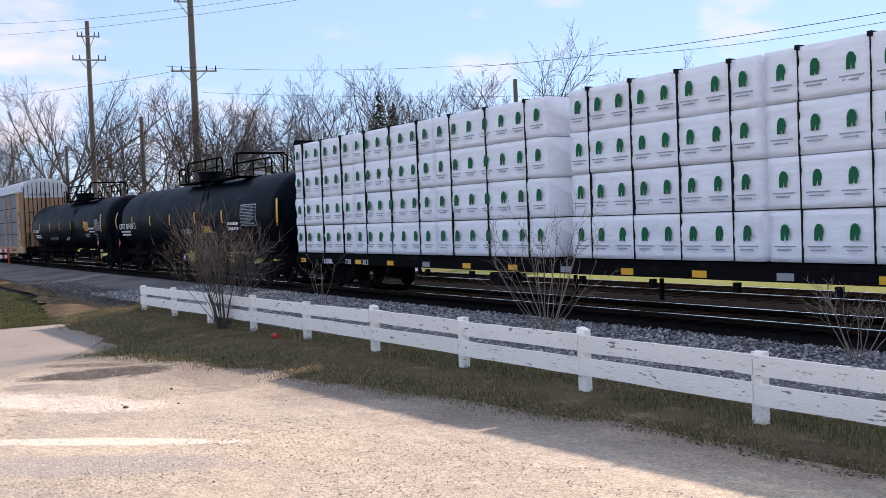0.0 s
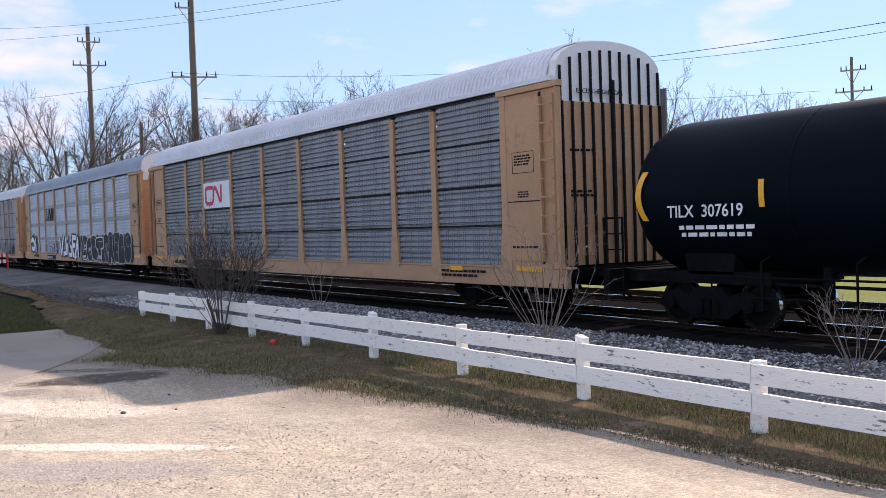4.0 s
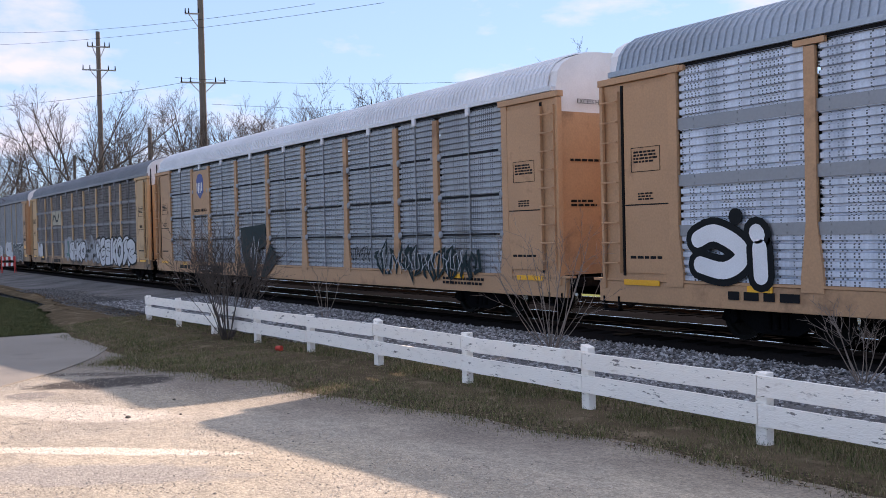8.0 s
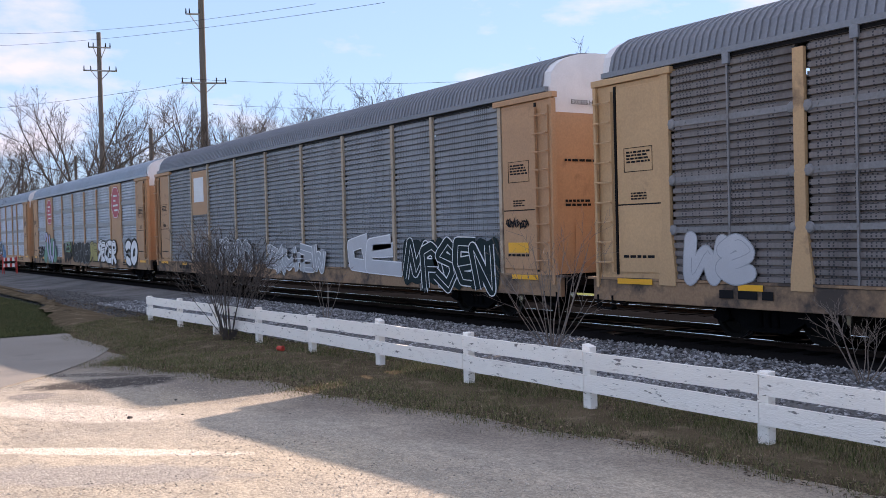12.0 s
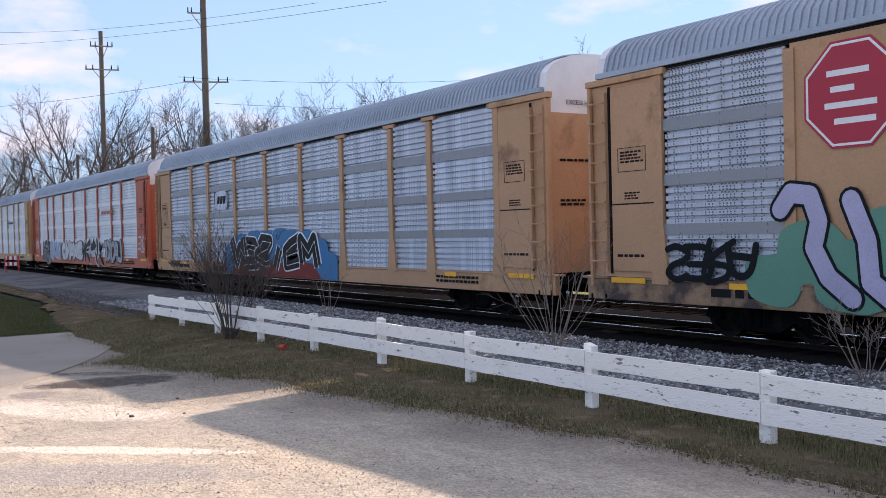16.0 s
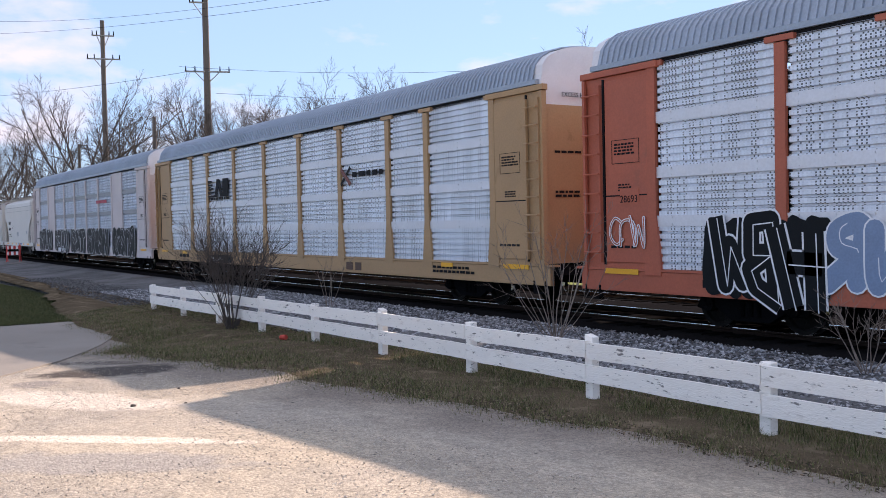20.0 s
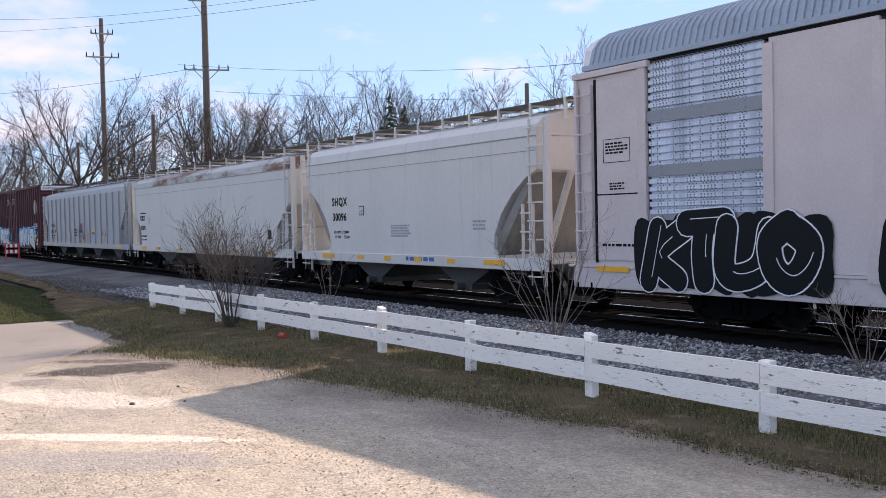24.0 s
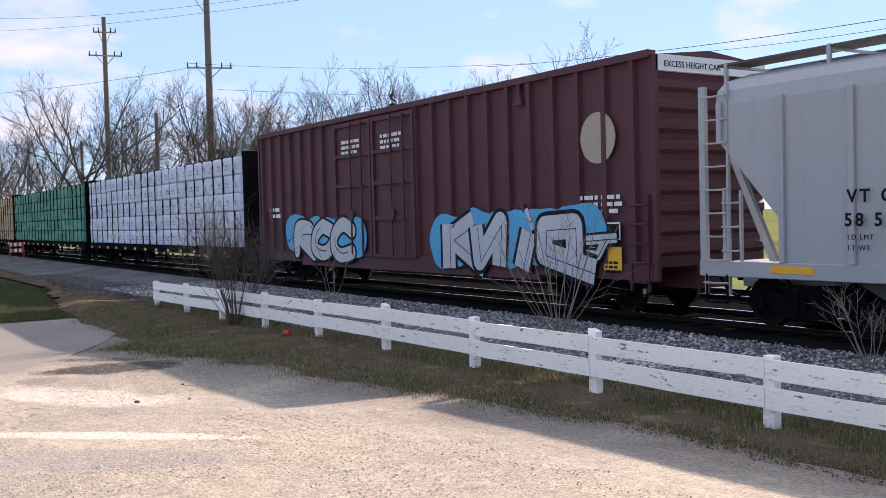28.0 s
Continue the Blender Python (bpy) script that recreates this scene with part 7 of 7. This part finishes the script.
text(H3, "LD LMT      194400", -7.5, 1.5, 0.11, INK, -1.624, 1.2)
text(H3, "LT WT         68600", -7.5, 1.34, 0.11, INK, -1.624, 1.2)
text(H3, "DO NOT", -1.12, 1.82, 0.15, INK, -1.624, 1.05)
text(H3, "HAMMER", -1.12, 1.66, 0.15, INK, -1.624, 1.05)
text(H3, "ON CAR", -1.12, 1.5, 0.15, INK, -1.624, 1.05)
plate(H3, 2.96, 1.62, 0.78, 0.26, YELLOW, -1.556, "warning_plate")
bars(H3, 3.0, 1.7, 0.7, 2, 0.05, INK, -1.562)
for x in (-6.1, -2.35, 1.75, 5.5):
    plate(H3, x, 1.08, 0.13, 0.66, YELLOW, -1.63, "reflector_stripe")
bars(H3, -4.2, 1.68, 0.7, 3, 0.03, PRINT_GREY, -1.556)
bars(H3, 4.7, 1.75, 0.5, 5, 0.03, INK, -1.556)
bars(H3, 5.75, 1.72, 0.55, 4, 0.035, INK, -1.556)
PLUM = surf("spray_plum", (0.14, 0.03, 0.06), 0.6)
bm = bmesh.new()
ribbon(bm, [(0.52 + 0.40 * math.cos(q * 0.3142), 1.72 + 0.44 * math.sin(q * 0.3142) - (0.12 if 13 < q < 17 else 0)) for q in range(21)], 0.045, -1.634, -1.628)
ribbon(bm, [(0.2, 1.62), (0.32, 1.85), (0.5, 1.98), (0.72, 1.92), (0.84, 1.7)], 0.05, -1.637, -1.63)
ribbon(bm, [(0.38, 1.44), (0.5, 1.54), (0.62, 1.44), (0.52, 1.38), (0.5, 1.46)], 0.035, -1.637, -1.63)
part("graffiti_head", bm, PLUM, H3, "plum sprayed outline of a round head")
bm = bmesh.new()
prism(bm, blob(0.40, 2.14, 0.20, 0.12, random.Random(9), 18, 3, 0.1), -1.632, -1.626, "y")
prism(bm, blob(0.30, 1.92, 0.16, 0.16, random.Random(10), 18, 3, 0.1), -1.6325, -1.626, "y")
part("graffiti_cap", bm, surf("spray_dusky_rose", (0.19, 0.07, 0.10), 0.6), H3, "dusky rose sprayed cap")
tag(H3, 0.38, 1.66, 0.35, 0.2, PLUM, 102, 0.03, -1.636)
tag(H3, 1.0, 1.25, 0.7, 0.4, PLUM, 103, 0.03, -1.63)

# boxcar
graffiti(B1, -6.2, -2.4, 0.72, 2.0, "roc", SPRAYSILVER, SPRAYBLACK, 111, 0.07, y=-1.64, halo=CYAN)

graffiti(B1, 2.6, 7.4, 0.72, 2.05, "knid", SPRAYSILVER, SPRAYBLACK, 113, 0.09, y=-1.65, halo=CYAN, wild=True, fat=0.5)
graffiti(B1, 7.3, 8.1, 1.0, 1.6, "d", SPRAYSILVER, SPRAYBLACK, 114, 0.05, y=-1.65, wild=True)
bm = bmesh.new()
lathe(bm, [(0.5, -1.585), (0.5, -1.565)], 32, "y", (7.93, 0, 3.45))
part("round_emblem", bm, surf("faded_cream_disc", (0.42, 0.34, 0.25), 0.6), B1, "faded cream disc emblem")
plate(B1, 8.06, 0.88, 0.5, 0.45, YELLOW, -1.59, "warning_plate")
bars(B1, 8.1, 1.0, 0.4, 3, 0.05, INK, -1.596)
plate(B1, 8.05, 1.46, 0.48, 0.34, WHITE, -1.59, "data_panel")
plate(B1, 8.08, 1.49, 0.42, 0.28, INK, -1.596, "data_field")
bars(B1, 7.3, 2.25, 0.6, 4, 0.08, WHITE, -1.58)
bars(B1, 8.0, 2.25, 0.6, 3, 0.08, WHITE, -1.58)
bars(B1, -8.4, 2.3, 0.9, 2, 0.12, WHITE, -1.58)

# ---- poles and trees ----
def limb_mesh(name, paths, material):
    """Tapered tubes along (points, first radius, last radius, sides), in one mesh."""
    V, F = [], []
    for pts, r0, r1, n in paths:
        base, a = len(V), None
        for i, p in enumerate(pts):
            d = (pts[min(i + 1, len(pts) - 1)] - pts[max(i - 1, 0)]).normalized()
            if a is None:
                a = d.cross(Vector((0.3, 0.2, 1)) if abs(d.z) < 0.8 else Vector((1, 0.2, 0.1)))
            a = (a - d * a.dot(d)).normalized()
            b, r = d.cross(a), r0 + (r1 - r0) * i / (len(pts) - 1)
            V += [p + r * (math.cos(6.2832 * k / n) * a + math.sin(6.2832 * k / n) * b) for k in range(n)]
        for i in range(len(pts) - 1):
            for k in range(n):
                q = base + i * n
                F.append((q + k, q + (k + 1) % n, q + n + (k + 1) % n, q + n + k))
    me = bpy.data.meshes.new(name)
    me.from_pydata(V, [], F)
    me.materials.append(material)
    return me


def branch(out, rng, p, d, L, r, lev, plan, bend=0.12, lift=0.05):
    """plan: for each level (segments, children, length share, opening angle, sides)."""
    seg, kids, share, fan, sides = plan[lev]
    pts = [p]
    for j in range(seg):
        d = (d + Vector((rng.gauss(0, 1), rng.gauss(0, 1), rng.gauss(0, 0.7))) * bend + Vector((0, 0, lift if lev else 0.02))).normalized()
        pts.append(pts[-1] + d * L / seg)
    tip = r * (0.6 if lev == 0 else 0.3)
    out[0 if lev == 0 else 1 if lev == 1 else 2].append((pts, r, tip, sides))
    if lev + 1 >= len(plan):
        return
    az = rng.uniform(0, 6.28)
    for c in range(kids):
        f = (0.55 if lev == 0 else 0.18) + (0.45 if lev == 0 else 0.8) * (c + rng.random()) / kids
        g = min(f * seg, seg - 0.001)
        i = int(g)
        q = pts[i].lerp(pts[i + 1], g - i)
        dd = (pts[i + 1] - pts[i]).normalized()
        az += 2.4 + rng.uniform(-0.5, 0.5)
        u = dd.cross(Vector((0.1, 0.2, 1)) if abs(dd.z) < 0.9 else Vector((1, 0, 0))).normalized()
        side = math.cos(az) * u + math.sin(az) * dd.cross(u)
        an = fan * rng.uniform(0.65, 1.25)
        e = dd * math.cos(an) + side * math.sin(an)
        branch(out, rng, q, e, L * share * (rng.uniform(0.88, 1.1) if lev == 0 else rng.uniform(0.7, 1.2) * (1.15 - 0.6 * f)), max(0.0080 if lev > 1 and len(plan) > 3 else 0.0045, (r + (tip - r) * f) * (0.62 if lev == 0 else 0.54)), lev + 1, plan, bend, lift)


def tree_mesh(height, seed, fan, twigs=5):
    rng = random.Random(seed)
    out = ([], [], [])
    plan = [(6, 7, 1.3, fan, 8), (9, 9, 0.46, 0.66, 6), (6, 7, 0.5, 0.62, 4), (4, twigs, 0.55, 0.55, 3), (3, 0, 0, 0, 3)]
    branch(out, rng, Vector((0, 0, -0.3)), Vector((rng.uniform(-.06, .06), rng.uniform(-.06, .06), 1)).normalized(), height * 0.40, height * 0.0145, 0, plan, 0.085, 0.04)
    return limb_mesh("trunk", out[0] + out[1], BARK), limb_mesh("crown", out[2], TWIG)


TREES = [tree_mesh(12.0, 11, 0.68), tree_mesh(12.0, 23, 0.82), tree_mesh(12.0, 37, 0.60), tree_mesh(12.0, 51, 0.90), tree_mesh(12.0, 64, 0.75), tree_mesh(12.0, 71, 0.6, 2), tree_mesh(12.0, 82, 0.75, 2)]


def bush(x, y, z, n, hgt, seed, spread=0.9, label="leafless shrub of thin upright stems behind the fence", material=None, twigs=6):
    rng = random.Random(seed)
    b = thing("bare_shrub", label, "shrub", "", pose(x, y, z))
    plan = [(6, twigs, 0.42, 0.6, 5), (4, 4, 0.5, 0.6, 3), (2, 0, 0, 0, 3)]
    for i in range(n):
        a, s = 6.2832 * i / n + rng.uniform(-0.3, 0.3), spread * rng.uniform(0.15, 1.0)
        out = ([], [], [])
        p = Vector((0.13 * math.cos(a) * rng.random(), 0.13 * math.sin(a) * rng.random(), -0.03))
        branch(out, rng, p, Vector((math.cos(a) * s, math.sin(a) * s, 1)).normalized(), hgt * rng.uniform(0.65, 1.08) * (1 + 0.12 * s), rng.uniform(0.007, 0.012), 0, plan, 0.06, 0.03)
        part("stem", limb_mesh("stem", out[0] + out[1] + out[2], material or TWIG), None, b)
    return b


def top_of(pair):
    return max(v.co.z for v in pair[1].vertices)


TREE_TOP = [top_of(p) for p in TREES]


def plant(i, az, dist, tan_top, turn, label="tall leafless deciduous tree behind the tracks"):
    """A bare tree on a bearing from the lot, as tall as its top stands over the horizon."""
    x, y = dist * math.sin(radians(az)), dist * math.cos(radians(az))
    s = (dist * tan_top + EYE.z + 0.3) / TREE_TOP[i]
    t = thing("bare_tree", label, "tree", "trees behind the tracks", pose(x, y, -0.3, 0, 0, turn))
    t.scale = (s, s, s)
    part("trunk", TREES[i][0], None, t), part("crown", TREES[i][1], None, t)
    return t


rng = random.Random(5)
for az, dist, tt, i in ((-82, 95, 0.10, 1), (-80.3, 100, 0.11, 3), (-79, 85, 0.12, 0), (-77.6, 80, 0.155, 1), (-76, 88, 0.14, 2), (-74.6, 80, 0.145, 0), (-73.2, 70, 0.13, 3), (-71.6, 66, 0.150, 2), (-70.2, 64, 0.148, 1), (-69, 70, 0.140, 0),
                        (-67.6, 66, 0.138, 2), (-66, 64, 0.145, 3), (-64.6, 70, 0.138, 1), (-63, 64, 0.155, 0), (-61.5, 60, 0.158, 2), (-60, 62, 0.155, 3), (-58.4, 58, 0.162, 1), (-57, 60, 0.155, 0), (-55.2, 56, 0.14, 3), (-53.6, 66, 0.13, 2),
                        (-51.2, 48, 0.205, 2), (-47.8, 60, 0.12, 1), (-44.7, 55, 0.162, 0), (-42, 75, 0.10, 2), (-39.6, 80, 0.13, 1), (-36.6, 80, 0.128, 0), (-34, 90, 0.10, 3), (-31.5, 85, 0.11, 2)):
    plant(i, az, dist, tt, rng.uniform(0, 360))
for k in range(26):
    plant(5 + k % 2, -84 + 54 * (k + rng.random()) / 34, rng.uniform(95, 130), rng.uniform(0.065, 0.105), rng.uniform(0, 360), "slender leafless tree in the far wood")


def pole(az, dist, tan_top, arms, label, r=0.16, lean=0.0):
    x, y = dist * math.sin(radians(az)), dist * math.cos(radians(az))
    top = EYE.z + dist * tan_top
    p = thing("utility_pole", label, "utility pole", "", pose(x, y, -0.3, 0, lean, 0))
    bm = bmesh.new()
    tube(bm, (0, 0, -0.4), (0, 0, top + 0.3), r * 1.15, r * 0.8, 12)
    part("shaft", bm, POLEWOOD, p)
    for drop, half, ang, *shift in arms:
        z = top + 0.3 - drop
        d = Vector((math.sin(radians(ang)), math.cos(radians(ang)), 0))
        bm = bmesh.new()
        mid = d * (shift[0] if shift else 0.0)
        a, b = mid - d * half + Vector((0.14, 0, z)), mid + d * half + Vector((0.14, 0, z))
        tube(bm, a, b, 0.06, n=4)
        arm = part("cross_arm", bm, PALEWOOD, p)
        bm = bmesh.new()
        for q in (-0.95, -0.55, 0.55, 0.95):
            c = mid + d * half * q + Vector((0.14, 0, z))
            tube(bm, c, c + Vector((0, 0, 0.35)), 0.05, 0.03, 6)
        part("insulators", bm, IRON, arm)
        bm = bmesh.new()
        for q in (-0.55, 0.55):
            tube(bm, mid + d * half * q + Vector((0.1, 0, z)), Vector((0, 0, z - 0.8 if drop > 1.5 else z - 1.1)), 0.03, n=4)
        part("arm_brace", bm, PALEWOOD, p)
    return p


PALEWOOD = surf("silvered_arm_wood", (0.42, 0.40, 0.37), 0.85, 0, 0.15, 2.0, 30.0, 0.2)
pole(-76.08, 78, 0.2013, ((1.15, 0.8, 14), (2.9, 1.2, 14)), "tall timber utility pole with two cross arms", 0.20)
pole(-70.5, 66, 0.245, ((6.0, 1.45, 20), (1.5, 0.55, 20, -0.5)), "tall brown timber utility pole with a bracket arm", 0.24)
pole(-33.49, 80, 0.1447, ((1.0, 0.9, 60), (2.6, 1.3, 60)), "distant timber utility pole with two cross arms", 0.13)
pole(-51.97, 60, 0.1374, (), "short plain timber pole among the trees", 0.16)
pole(-73.5, 70, 0.109, (), "dark broken timber pole among the trees", 0.17, 1.0)
pole(-77.48, 80, 0.082, (), "short plain timber pole among the trees", 0.13)

PALETWIG = surf("pale_twig", (0.21, 0.165, 0.135), 0.85, 0, 0.25, 3.0, 30.0, 0.0)
bush(-19.25, 7.2, -0.1, 34, 1.85, 4, 0.85, "dense leafless shrub of dark brown stems behind the fence", None, 9)
bush(-12.9, 10.6, -0.1, 17, 1.8, 8, 1.2, "leafless shrub of pale spreading stems on the ballast", PALETWIG, 2)
bush(-7.7, 11.6, -0.1, 9, 1.0, 9, 0.8, "low pale leafless shrub on the ballast", PALETWIG, 4)
bush(-22.4, 11.0, -0.1, 5, 1.0, 10, 0.4, "few thin dry stems on the ballast", PALETWIG, 2)


def conifer(az, dist, tan_top, seed):
    rng = random.Random(seed)
    x, y = dist * math.sin(radians(az)), dist * math.cos(radians(az))
    h = EYE.z + dist * tan_top + 0.3
    t = thing("spruce_tree", "dark green pointed spruce among the bare trees", "tree", "spruces", pose(x, y, -0.3))
    bm = bmesh.new()
    tube(bm, (0, 0, -0.4), (0, 0, h), 0.14, 0.02, 6)
    part("trunk", bm, BARK, t)
    bm = bmesh.new()
    for i in range(260):
        f = rng.random() ** 0.8
        z = h * (0.06 + 0.93 * f)
        L = (1 - f) * h * 0.26 * rng.uniform(0.6, 1.1) + 0.12
        a = rng.uniform(0, 6.28)
        d = Vector((math.cos(a), math.sin(a), -0.25))
        s = Vector((-math.sin(a), math.cos(a), 0))
        for j in range(5):
            p = Vector((0, 0, z)) + d * L * (0.3 + 0.14 * j)
            w = 0.10 * L * (1.2 - 0.16 * j) + 0.03
            v = [bm.verts.new(p + q) for q in (s * w, -s * w, d * L * 0.22 + Vector((0, 0, -0.06)), Vector((0, 0, 0.07)))]
            bm.faces.new((v[0], v[2], v[3])), bm.faces.new((v[1], v[3], v[2]))
    part("needles", bm, surf("spruce_needles", (0.02, 0.045, 0.02), 0.9), t)


conifer(-44.5, 50, 0.122, 1)
conifer(-49.2, 52, 0.105, 2)
conifer(-60.0, 58, 0.132, 3)
conifer(-59.2, 60, 0.12, 4)


def wire(a, b, sag, label="thin dark overhead wire strung between poles", r=0.01):
    pts = []
    P = [Vector((d * math.sin(radians(az)), d * math.cos(radians(az)), EYE.z + d * te)) for az, te, d in (a, b)]
    for i in range(17):
        f = i / 16
        pts.append(P[0].lerp(P[1], f) - Vector((0, 0, sag * 4 * f * (1 - f))))
    bm = bmesh.new()
    pipe(bm, pts, r, 4)
    tagged(new("overhead_wire", mesh_of("overhead_wire", bm, IRON)), label, "wire", "overhead wires")


wire((-82, 0.195, 95), (-64, 0.235, 50), 0.5)
wire((-82, 0.183, 95), (-60, 0.236, 46), 0.4)
wire((-72, 0.159, 66), (-53.5, 0.154, 60), 0.3, r=0.01)
wire((-54.5, 0.152, 60), (-28, 0.178, 40), 0.3, r=0.014)
wire((-47, 0.156, 58), (-28, 0.170, 40), 0.3, r=0.011)
wire((-82, 0.125, 90), (-71, 0.156, 66), 0.2, r=0.012)
wire((-70, 0.133, 66), (-35, 0.115, 70), 0.6, r=0.01)



def motions():
    for ob, mid in CARS:
        walk(ob, [(t, pose(mid + SPEED * (t - 8), YC, 0)) for t in (0, 7, 14, 21, 28)])
    # every wheelset rolls alike: one turn of keys, worn by all of them
    first = WHEELSETS[0]
    w = SPEED / 0.42
    walk(first, [(k / 30, pose(0, 0, 0, 0, math.degrees(w * k / 30) % 360, 0)) for k in range(0, 841)])
    for ob in WHEELSETS[1:]:
        ob.rotation_mode = "QUATERNION"
        ob.animation_data_create()
        ob.animation_data.action = first.animation_data.action
        ob.animation_data.action_slot = first.animation_data.action_slot


motions()
